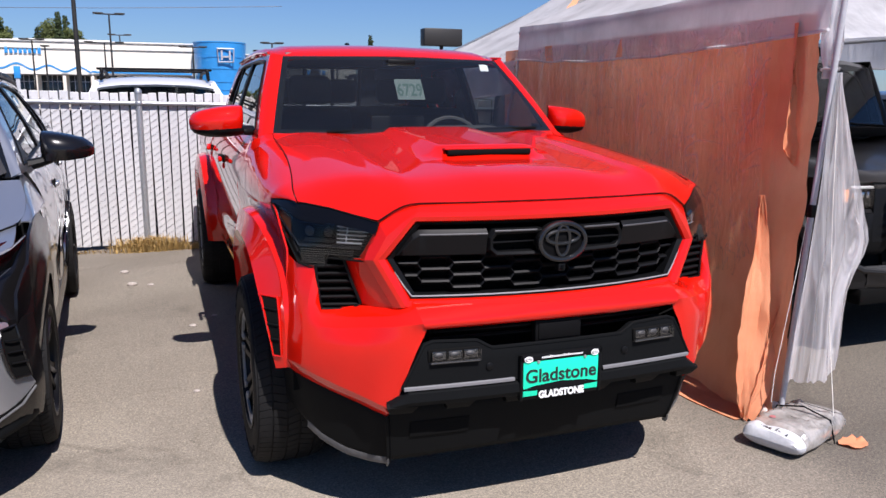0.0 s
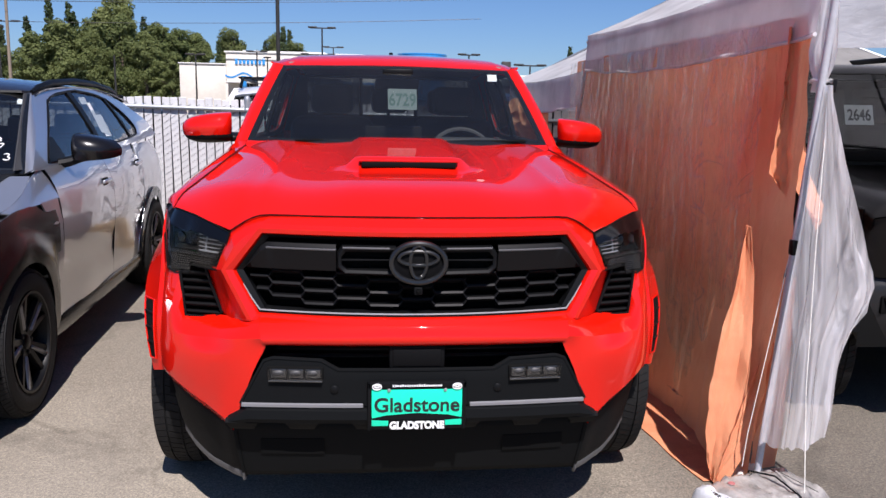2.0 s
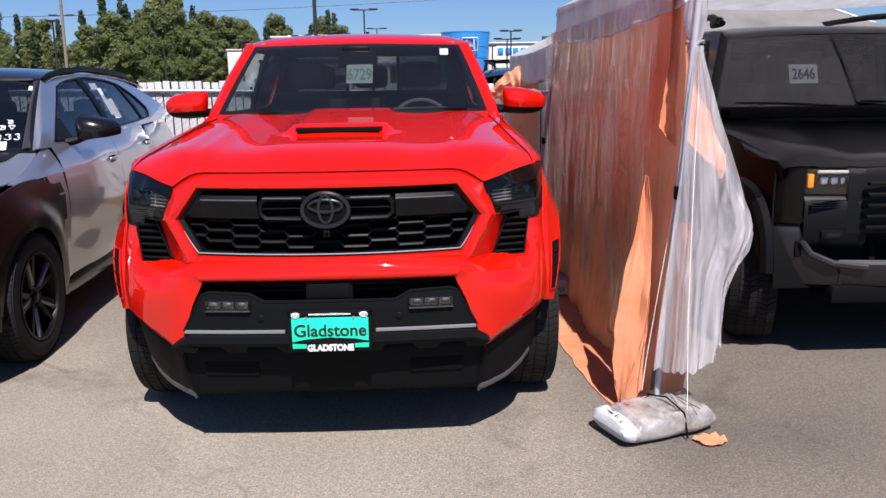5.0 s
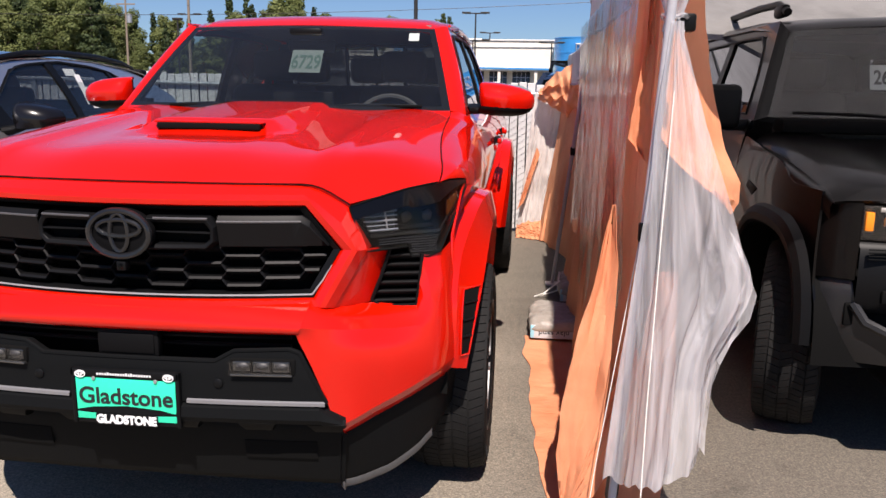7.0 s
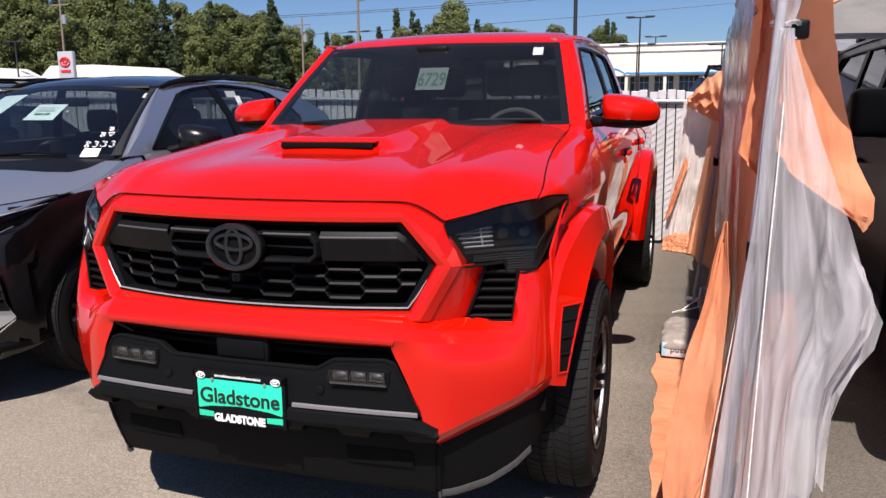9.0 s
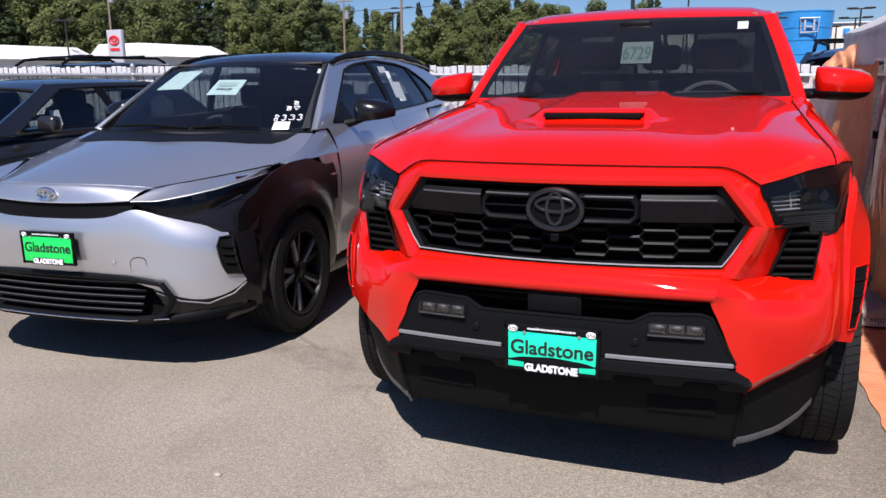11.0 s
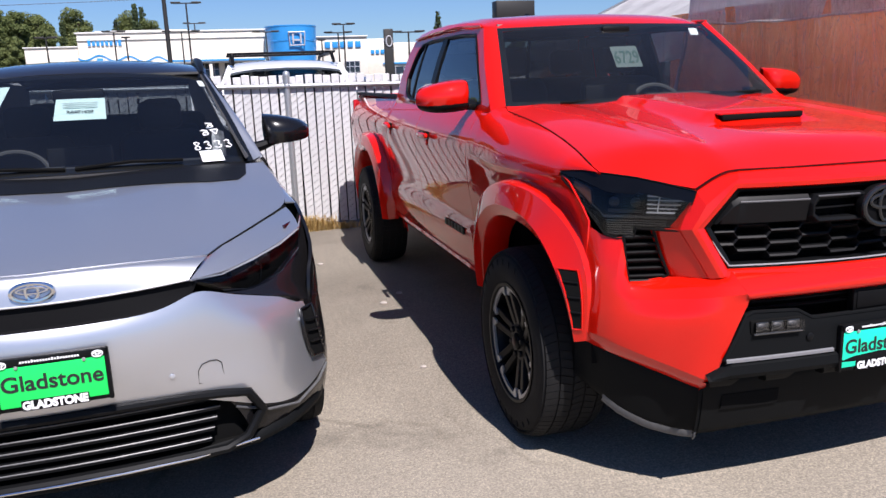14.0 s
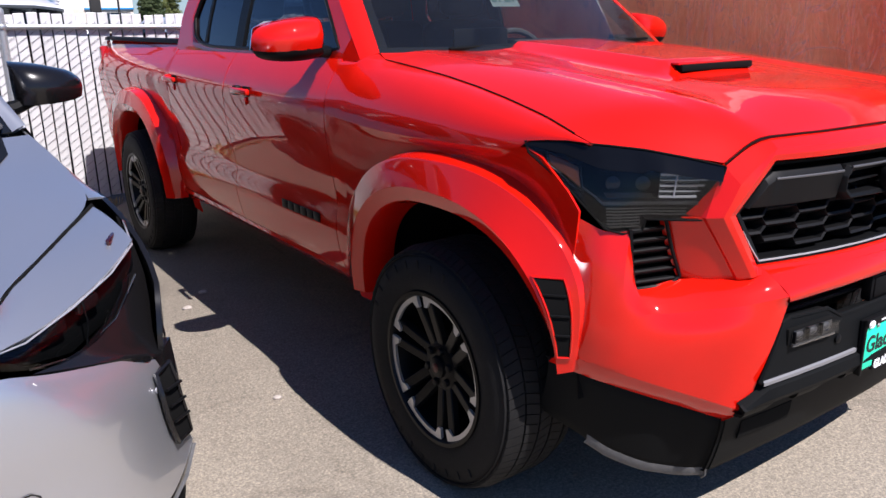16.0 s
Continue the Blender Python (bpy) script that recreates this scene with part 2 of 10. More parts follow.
MESH = mat("black grille plastic", (0.0045, 0.0045, 0.005), 0.50, 0, 0.0, grain=0.1, scale=300, spec=0.16)
LAMP_BLACK = mat("piano black lamp housing", (0.003, 0.003, 0.0034), 0.10, 0, 0.0, spec=0.32)
GLOSS_EDGE = mat("polished black edge", (0.03, 0.03, 0.03), 0.14, 0.0, 1.0, spec=0.8)
FOG_DIM = mat("dull fog reflector", (0.05, 0.05, 0.053), 0.5, 0.5)
FOG_CELL = mat("fog lamp cell", (0.09, 0.092, 0.095), 0.22, 0.85)
BADGE = mat("gloss black badge", (0.010, 0.010, 0.011), 0.22, 0, 0.1, spec=0.5)
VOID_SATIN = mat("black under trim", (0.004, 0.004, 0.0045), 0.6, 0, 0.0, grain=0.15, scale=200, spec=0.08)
LIP = mat("grey chin lip", (0.075, 0.075, 0.077), 0.5, grain=0.15, scale=60)
AMBER = mat("amber side marker", (0.10, 0.030, 0.006), 0.25, 0, 0.3)
VOID = mat("matt black plastic", (0.004, 0.004, 0.004), 0.9, spec=0.1)
RUBBER = mat("tyre rubber", (0.0075, 0.0075, 0.008), 0.75, grain=0.25, scale=120, bump=0.3, spec=0.2, stain=0.2, stain_scale=7, stain_color=(0.03, 0.028, 0.025))
ALU = mat("machined aluminium", (0.50, 0.50, 0.51), 0.42, 0.75, grain=0.06, scale=300)
RIM_DARK = mat("dark wheel paint", (0.0040, 0.0040, 0.0045), 0.38, 0.0, 0.0, grain=0.1, scale=200, spec=0.16)
REFLECTOR = mat("lamp reflector", (0.55, 0.56, 0.58), 0.25, 0.6)
CHROME = mat("chrome", (0.75, 0.76, 0.78), 0.08, 1.0)
# pale grey for glints along grille edges, put in as colour
EDGE_GLINT = mat("painted edge glint", (0.085, 0.085, 0.09), 0.35, 0.3)
STRIPE_GREY = mat("satin grey trim", (0.26, 0.26, 0.275), 0.4, 0.5)
STRIPE = mat("satin silver trim", (0.5, 0.5, 0.52), 0.35, 0.6)
FABRIC = mat("dark seat fabric", (0.02, 0.02, 0.022), 0.9, grain=0.3, scale=200, bump=0.3)
DASH = mat("dashboard plastic", (0.03, 0.03, 0.032), 0.7, grain=0.2, scale=150)
GLASS = glass("tinted windscreen", (0.58, 0.63, 0.63), ior=1.6, veil=0.010)
GLASS_SIDE = glass("tinted side glass", (0.58, 0.65, 0.65), ior=1.6)
GLASS_PRIVACY = glass("black privacy glass", (0.03, 0.033, 0.036), ior=1.5)
GLASS_SLIDER = glass("smoked sliding pane", (0.14, 0.15, 0.155))
GLASS_DOOR = glass("tinted door glass", (0.34, 0.40, 0.41), ior=1.6)
GLASS_LIGHT = glass("clear windscreen", (0.56, 0.62, 0.64), ior=1.7, veil=0.005)
WHEEL_GREY = mat("grey wheel face", (0.22, 0.22, 0.23), 0.4, 0.5, grain=0.06, scale=300)
GLASS_DARK = glass("dark privacy glass", (0.22, 0.24, 0.25), gloss=0.5)
LENS = glass("smoked lamp lens", (0.64, 0.66, 0.68), ior=1.38)
LENS_CLEAR = glass("clear lamp lens", (0.9, 0.9, 0.9))
PAPER = mat("white paper", (0.78, 0.79, 0.78), 0.8, grain=0.05, scale=60)
INK = mat("dark green ink", (0.02, 0.06, 0.05), 0.7)
INK_BLACK = mat("black ink", (0.01, 0.01, 0.012), 0.6)
TEAL = mat("teal plate", (0.0, 0.72, 0.42), 0.4, 0, 0.3, grain=0.03, scale=80)
GREEN = mat("bright green plate", (0.0, 0.68, 0.1), 0.4, 0, 0.3, grain=0.03, scale=80)
WHITE = mat("white lettering", (0.8, 0.8, 0.8), 0.5)

# ---- ground and fence ----
def asphalt():
    m = bpy.data.materials.new("worn asphalt")
    m.use_nodes = True
    nt = m.node_tree
    N, L = nt.nodes, nt.links
    b = N["Principled BSDF"]
    b.inputs["Roughness"].default_value = 0.88
    tc = N.new("ShaderNodeTexCoord")

    def noise_node(scale, detail, rough=0.6, distort=0.0):
        n = N.new("ShaderNodeTexNoise")
        n.inputs["Scale"].default_value, n.inputs["Detail"].default_value = scale, detail
        n.inputs["Roughness"].default_value, n.inputs["Distortion"].default_value = rough, distort
        L.new(tc.outputs["Object"], n.inputs["Vector"])
        return n.outputs[0]

    def ramp(src, stops):
        r = N.new("ShaderNodeValToRGB")
        e = r.color_ramp.elements
        while len(e) < len(stops):
            e.new(0.5)
        for el, (p, c) in zip(e, stops):
            el.position, el.color = p, (*c, 1)
        L.new(src, r.inputs[0])
        return r.outputs[0]

    def blend(kind, a, c, f):
        x = N.new("ShaderNodeMix")
        x.data_type, x.blend_type = "RGBA", kind
        for sock, val in (("A", a), ("B", c), ("Factor", f)):
            if hasattr(val, "links") or hasattr(val, "is_linked"):
                L.new(val, x.inputs[sock])
            else:
                x.inputs[sock].default_value = val
        return x.outputs["Result"]

    base = ramp(noise_node(0.55, 9, 0.62, 0.4), [(0.30, (0.165, 0.143, 0.114)), (0.50, (0.222, 0.194, 0.156)), (0.70, (0.285, 0.252, 0.203))])
    grit = ramp(noise_node(105, 3, 0.8), [(0.33, (0.25, 0.25, 0.25)), (0.5, (1, 1, 1)), (0.66, (2.1, 2.02, 1.9))])
    c = blend("MULTIPLY", base, grit, 0.60)
    coarse = ramp(noise_node(38, 4, 0.7), [(0.35, (0.70, 0.70, 0.70)), (0.5, (1, 1, 1)), (0.66, (1.30, 1.28, 1.25))])
    c = blend("MULTIPLY", c, coarse, 0.62)
    blot = ramp(noise_node(2.3, 8, 0.7, 0.8), [(0.28, (0.62, 0.62, 0.62)), (0.42, (1, 1, 1)), (0.62, (1, 1, 1)), (0.75, (1.18, 1.16, 1.12))])
    c = blend("MULTIPLY", c, blot, 0.9)
    oil = ramp(noise_node(0.9, 4, 0.5), [(0.63, (1, 1, 1)), (0.72, (0.55, 0.55, 0.56))])
    c = blend("MULTIPLY", c, oil, 0.7)
    vo = N.new("ShaderNodeTexVoronoi")
    vo.feature = "DISTANCE_TO_EDGE"
    vo.inputs["Scale"].default_value = 0.46
    warp = N.new("ShaderNodeMix")
    warp.data_type = "VECTOR"
    warp.inputs["Factor"].default_value = 0.30
    nv = N.new("ShaderNodeTexNoise")
    nv.inputs["Scale"].default_value, nv.inputs["Detail"].default_value = 3.2, 9
    L.new(tc.outputs["Object"], nv.inputs["Vector"])
    L.new(tc.outputs["Object"], warp.inputs["A"])
    L.new(nv.outputs["Color"], warp.inputs["B"])
    L.new(warp.outputs["Result"], vo.inputs["Vector"])
    crack = ramp(vo.outputs["Distance"], [(0.0, (0.60, 0.59, 0.58)), (0.004, (0.80, 0.79, 0.78)), (0.008, (1, 1, 1))])
    patches = ramp(noise_node(0.7, 3), [(0.47, (0, 0, 0)), (0.60, (1, 1, 1))])
    # pale sand trodden over the stretch before the cars, darker ground further in
    dist = N.new("ShaderNodeVectorMath")
    dist.operation = "DISTANCE"
    dist.inputs[1].default_value = (-1.7, 2.7, 0.0)
    wv = N.new("ShaderNodeVectorMath")
    wv.operation = "MULTIPLY_ADD"
    wv.inputs[1].default_value = (2.2, 2.2, 0.0)
    nl = N.new("ShaderNodeTexNoise")
    nl.inputs["Scale"].default_value, nl.inputs["Detail"].default_value = 0.9, 6
    L.new(tc.outputs["Object"], nl.inputs["Vector"])
    L.new(nl.outputs["Color"], wv.inputs[0])
    L.new(tc.outputs["Object"], wv.inputs[2])
    sh = N.new("ShaderNodeVectorMath")
    sh.operation = "SUBTRACT"
    sh.inputs[1].default_value = (1.1, 1.1, 0.0)
    L.new(wv.outputs[0], sh.inputs[0])
    L.new(sh.outputs[0], dist.inputs[0])
    sand = N.new("ShaderNodeMapRange")
    sand.inputs["From Min"].default_value, sand.inputs["From Max"].default_value = 0.9, 2.3
    sand.inputs["To Min"].default_value, sand.inputs["To Max"].default_value = 0.16, 0.0
    L.new(dist.outputs["Value"], sand.inputs[0])
    sandy = ramp(noise_node(75, 4, 0.8), [(0.36, (0.28, 0.246, 0.196)), (0.5, (0.37, 0.33, 0.265)), (0.64, (0.47, 0.42, 0.34))])
    c = blend("MIX", c, sandy, sand.outputs[0])
    c = blend("MULTIPLY", c, crack, patches)
    # darker asphalt beside the canopies, with shade painted in under them
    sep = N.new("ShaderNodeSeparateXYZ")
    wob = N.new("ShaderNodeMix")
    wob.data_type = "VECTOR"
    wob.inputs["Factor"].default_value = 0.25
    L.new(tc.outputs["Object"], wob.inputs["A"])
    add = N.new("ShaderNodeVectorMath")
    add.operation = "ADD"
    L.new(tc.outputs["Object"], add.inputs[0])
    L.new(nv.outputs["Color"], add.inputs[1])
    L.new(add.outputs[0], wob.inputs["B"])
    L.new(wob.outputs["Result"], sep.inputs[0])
    # plain darkening of the ground further in
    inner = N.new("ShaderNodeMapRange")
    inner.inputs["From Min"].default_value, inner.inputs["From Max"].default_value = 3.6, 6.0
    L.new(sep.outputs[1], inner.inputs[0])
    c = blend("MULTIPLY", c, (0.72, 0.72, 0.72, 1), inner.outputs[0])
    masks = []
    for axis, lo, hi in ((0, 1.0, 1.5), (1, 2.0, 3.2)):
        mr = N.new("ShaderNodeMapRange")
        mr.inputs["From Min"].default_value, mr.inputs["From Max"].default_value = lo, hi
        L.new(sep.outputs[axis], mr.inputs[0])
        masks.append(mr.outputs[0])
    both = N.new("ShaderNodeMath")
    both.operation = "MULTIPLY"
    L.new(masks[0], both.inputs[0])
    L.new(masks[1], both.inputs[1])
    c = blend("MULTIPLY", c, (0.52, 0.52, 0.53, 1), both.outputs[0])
    L.new(c, b.inputs["Base Color"])
    bp = N.new("ShaderNodeBump")
    bp.inputs["Strength"].default_value, bp.inputs["Distance"].default_value = 0.45, 0.006
    L.new(noise_node(105, 4, 0.75), bp.inputs["Height"])
    L.new(bp.outputs[0], b.inputs["Normal"])
    return m


ASPHALT = asphalt()


def ground_sheet():
    """Asphalt: fine squares near by, wide ones out to the horizon."""
    xs = [-1500, -300, -80, -30, -12, -6, 0, 6, 12, 30, 80, 300, 1500]
    ys = [-1500, -300, -60, -20, -6, 0, 4, 9, 14, 30, 80, 300, 1500]
    rows = [[(x, y, 0.0) for x in xs] for y in ys]
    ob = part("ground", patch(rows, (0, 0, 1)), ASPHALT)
    return tagged(ob, "worn grey-brown asphalt car park with stains and fine cracks", "ground", kind="structure")


ground_sheet()

FENCE_Y = 8.88
SLAT = mat("white plastic slat", (0.56, 0.555, 0.56), 0.55, grain=0.04, scale=60, stain=0.10, stain_scale=9, stain_color=(0.5, 0.47, 0.42), random_value=0.05)
GALV = mat("galvanised steel", (0.42, 0.43, 0.44), 0.45, 0.7, grain=0.2, scale=120)
WIRE = mat("chain link wire", (0.13, 0.13, 0.135), 0.6, 0.2, spec=0.3)


def fence_top(x):
    return 1.50 - 0.016 * x


def fence():
    f = thing("fence", pose(0, FENCE_Y, 0), "galvanised chain link fence with white vertical privacy slats", "fence", kind="structure")
    x0, x1, pitch = -15.0, 7.5, 0.0865
    post_xs = [-1.38 + 2.75 * k for k in range(-5, 4)]
    for px in post_xs:
        h = fence_top(px) + 0.0
        p = part("fence_post", moved(tube([(0, 0, 0), (0, 0, h)], 0.030, 14), Matrix.Translation((px, -0.005, 0))), GALV, f)
        part("post_cap", moved(lathe([(0.034, 0.0), (0.034, 0.02), (0.026, 0.04), (0.004, 0.052)], 14), Matrix.Translation((px, -0.005, h - 0.005)) @ Matrix.Rotation(radians(-90), 4, "Y")), GALV, p)
        part("rail_clamp", moved(lathe([(0.036, -0.018), (0.040, -0.01), (0.040, 0.01), (0.036, 0.018)], 14), Matrix.Translation((px, -0.005, h - 0.10)) @ Matrix.Rotation(radians(-90), 4, "Y")), GALV, p)
    part("top_rail", tube([(x, -0.005, fence_top(x) - 0.10) for x in (x0, -5, x1)], 0.022, 12), GALV, f)
    # privacy slats, one mesh shared
    slat_bm = box(0, 0, 0, 0.0745, 0.012, 1.0, 0.003, 1)
    me = bpy.data.meshes.new("slat")
    slat_bm.to_mesh(me)
    me.materials.append(SLAT)
    n = int((x1 - x0) / pitch)
    rng = random.Random(4)
    for i in range(n):
        x = x0 + i * pitch
        lo, hi = 0.035 + rng.uniform(0, 0.012), fence_top(x) + rng.uniform(-0.012, 0.012)
        ob = new("slat", me)
        ob.parent = f
        ob.matrix_basis = Matrix.Translation((x, 0.02 + rng.uniform(-0.003, 0.003), (lo + hi) / 2)) @ Matrix.Rotation(radians(rng.uniform(-0.6, 0.6)), 4, "Y") @ Matrix.Diagonal((1, 1, hi - lo, 1))
    # dark sheet added behind the slats to stand for shade in the gaps
    part("slat_backing", patch([[(x, 0.042, z) for x in (x0, -8, -3, 0, 3, x1)] for z in (0.05, 0.4, 0.8, 1.15, 1.36)], (0, -1, 0)), VOID_SATIN, f, "added dark sheet that stands for shade in the slat gaps")
    # diagonal wires
    verts, faces = [], []
    step, r = pitch * 1.05, 0.0022
    for k in range(int((x1 - x0 + 2.3) / step)):
        for sgn in (1, -1):
            xa = x0 + k * step if sgn < 0 else x0 - 2.2 + k * step
            h = fence_top(xa) - 0.09
            slope = 0.72 if sgn > 0 else 1.0
            za, zb = 0.04, h
            xb = xa + sgn * (zb - za) / slope
            i = len(verts)
            yy = 0.009 if sgn > 0 else 0.034
            for (x, z) in ((xa, za), (xb, zb)):
                verts += [(x - r, yy, z), (x, yy - 1.4 * r, z), (x + r, yy, z)]
            faces += [(i, i + 1, i + 4, i + 3), (i + 1, i + 2, i + 5, i + 4)]
    w = part("chain_link", from_faces(verts, faces), WIRE, f, "thin grey diamond wire mesh")
    tagged(w, kind="stuff")
    return f


fence()

# ---- the red pickup ----
def wheel(name, parent, m, radius, width, rim_r, spokes, style, two_tone=True):
    """A wheel whose outer face looks along local +x: tyre with tread, rim, spokes, nuts and cap."""
    w = new(name)
    w.parent = parent
    w.matrix_basis = m
    h = width / 2
    prof = [(rim_r - 0.012, h - 0.028), (rim_r + 0.004, h - 0.012), (rim_r + 0.02, h - 0.006), (mix(rim_r, radius, 0.45), h + 0.002), (mix(rim_r, radius, 0.75), h - 0.006),
            (radius - 0.018, h - 0.022), (radius - 0.007, h - 0.04), (radius - 0.006, 0.0), (radius - 0.007, -h + 0.04), (radius - 0.018, -h + 0.022), (mix(rim_r, radius, 0.5), -h), (rim_r, -h + 0.02)]
    part("tyre", lathe(prof, 64), RUBBER, w, keep=True)
    # tread blocks: five ribs with slanted cuts
    bm = bmesh.new()
    verts, faces = [], []
    ribs = [(-0.46, -0.30), (-0.275, -0.10), (-0.075, 0.075), (0.10, 0.275), (0.30, 0.46)]
    n = 76
    for ri, (a, b) in enumerate(ribs):
        for k in range(n):
            t0 = 2 * math.pi * (k + 0.5 * (ri % 2)) / n
            t1 = t0 + 2 * math.pi / n * 0.90
            sh = 0.035 * (1 if ri % 2 else -1)
            i = len(verts)
            for r in (radius - 0.008, radius):
                q = 0.0 if r < radius else 0.10
                for (xx, tt) in ((a, t0), (b, t0 + sh), (b, t1 + sh), (a, t1)):
                    rr = r - (0.014 if abs(xx) > 0.45 else 0.0)
                    verts.append((xx * width, rr * math.cos(tt), rr * math.sin(tt)))
            faces += [(i + 4, i + 5, i + 6, i + 7)] + [(i + e, i + (e + 1) % 4, i + 4 + (e + 1) % 4, i + 4 + e) for e in range(4)]
    bm.free()
    tr = from_faces(verts, faces)
    bmesh.ops.recalc_face_normals(tr, faces=tr.faces[:])
    part("tread", tr, RUBBER, w, flat=True, keep=True)
    # raised sidewall ring and lettering bars
    part("sidewall_ring", lathe([(mix(rim_r, radius, 0.80), h - 0.010), (mix(rim_r, radius, 0.82), h - 0.004), (mix(rim_r, radius, 0.84), h - 0.012)], 64), RUBBER, w, keep=True)
    # rim
    part("rim", lathe([(rim_r + 0.006, h - 0.012), (rim_r + 0.008, h - 0.004), (rim_r - 0.004, h - 0.004), (rim_r - 0.012, h - 0.02), (rim_r - 0.02, -h + 0.05), (rim_r - 0.02, -h + 0.02)], 64), RIM_DARK, w, keep=True)
    part("brake_disc", lathe([(0.0, -0.01), (rim_r * 0.62, -0.01), (rim_r * 0.64, -0.02)], 40), SATIN, w, keep=True)
    part("wheel_back", lathe([(0.0, -0.04), (rim_r - 0.02, -0.04)], 40), VOID, w, keep=True)
    face = h - 0.016

    def bar(a0, a1, w0, w1, r0, r1, x0, x1, thick=0.022):
        """A tapering spoke from angle a0 at r0 to a1 at r1."""
        p = [Vector((0, math.cos(a0), math.sin(a0))) * r0, Vector((0, math.cos(a1), math.sin(a1))) * r1]
        d = (p[1] - p[0]).normalized()
        s = Vector((0, -d.z, d.y))
        pts = []
        for q, ww, xx in ((p[0], w0, x0), (p[1], w1, x1)):
            for sg in (-1, 1):
                pts.append(q + s * sg * ww / 2 + Vector((xx, 0, 0)))
                pts.append(q + s * sg * (ww / 2 + 0.004) + Vector((xx - thick, 0, 0)))
        f = [(0, 4, 6, 2), (0, 1, 5, 4), (2, 6, 7, 3), (4, 5, 7, 6), (0, 2, 3, 1)]
        b = from_faces(pts, f)
        bmesh.ops.recalc_face_normals(b, faces=b.faces[:])
        bmesh.ops.bevel(b, geom=[e for e in b.edges if len(e.link_faces) == 2], offset=0.003, segments=1, affect="EDGES")
        return b

    for k in range(spokes):
        a = 2 * math.pi * k / spokes + math.pi / 2
        if style == "six":
            for sg in (-1, 1):
                part("spoke", bar(a + sg * 0.34, a + sg * 0.155, 0.030, 0.031, 0.060, rim_r - 0.006, face - 0.032, face), RIM_DARK, w, keep=True)
            # machined rim segment between spoke pairs
            aa = a + math.pi / spokes
            half = math.pi / spokes - 0.075
            segs = 13
            outer, inner = [], []
            for q in range(segs):
                f = -1 + 2 * q / (segs - 1)
                t = aa + half * f
                ri = rim_r - (0.045 if abs(f) > 0.80 else 0.023)
                outer.append((face + 0.003, (rim_r - 0.003) * math.cos(t), (rim_r - 0.003) * math.sin(t)))
                inner.append((face + 0.001, ri * math.cos(t), ri * math.sin(t)))
            part("machined_face", patch([outer, inner], (1, 0, 0)), ALU, w, solid=0.01, keep=True)
        else:
            for sg in (-1, 1):
                part("spoke", bar(a + sg * 0.10, a + sg * 0.24, 0.040, 0.026, 0.04, rim_r - 0.006, face - 0.024, face), RIM_DARK, w, keep=True)
            part("spoke_face", bar(a + 0.03, a + 0.11, 0.010, 0.014, 0.07, rim_r - 0.008, face - 0.010, face + 0.004, 0.012), WHEEL_GREY, w, keep=True)
    part("hub", lathe([(0.085, face - 0.05), (0.082, face - 0.034), (0.07, face - 0.026), (0.036, face - 0.024), (0.034, face - 0.014), (0.028, face - 0.010), (0.0, face - 0.010)], 32), RIM_DARK, w, keep=True)
    for k in range(6 if style == "six" else 5):
        a = 2 * math.pi * (k + 0.5) / (6 if style == "six" else 5) + math.pi / 2
        part("wheel_nut", moved(lathe([(0.013, -0.02), (0.013, 0.006), (0.010, 0.012), (0.0, 0.013)], 8), Matrix.Translation((face - 0.026, 0.058 * math.cos(a), 0.058 * math.sin(a)))), SATIN, w, keep=True)
    if style == "six":
        # bolder lug collars, a dark red centre badge and raised bars on the tyre wall
        part("centre_badge", lathe([(0.016, face - 0.0095), (0.014, face - 0.008), (0.0, face - 0.008)], 20), mat("dull red badge", (0.05, 0.006, 0.006), 0.4), w, keep=True)
        rt = mix(rim_r, radius, 0.62)
        for k in range(26):
            if k % 13 > 7:
                continue
            q = 2 * math.pi * k / 26 * 0.84
            part("sidewall_bar", moved(box(h - 0.0005, rt, 0, 0.004, 0.026, 0.011, 0.001, 1), Matrix.Rotation(q, 4, "X")), RUBBER, w, keep=True)
    return w


def ellipse_ring(cx, cz, y, rx, rz, r, n=40, flat=1.0):
    return tube([(cx + rx * math.cos(2 * math.pi * k / n), y, cz + rz * math.sin(2 * math.pi * k / n)) for k in range(n)], r, 8, closed=True)


def emblem(parent, x, y, z, w, h, material, backing=None, r=0.006):
    """An oval badge of three rings."""
    e = part("badge", joined(ellipse_ring(x, z, y, w / 2, h / 2, r), ellipse_ring(x, z + h * 0.12, y, w * 0.36, h * 0.18, r * 0.75), ellipse_ring(x, z + h * 0.02, y, w * 0.15, h * 0.42, r * 0.75)), material, parent)
    if backing:
        pl = [(x + w / 2 * 1.08 * math.cos(2 * math.pi * k / 40), z + h / 2 * 1.1 * math.sin(2 * math.pi * k / 40)) for k in range(40)]
        part("badge_plate", prism(pl, "y", y + 0.004, y + 0.03, 0.003), backing, parent)
    return e


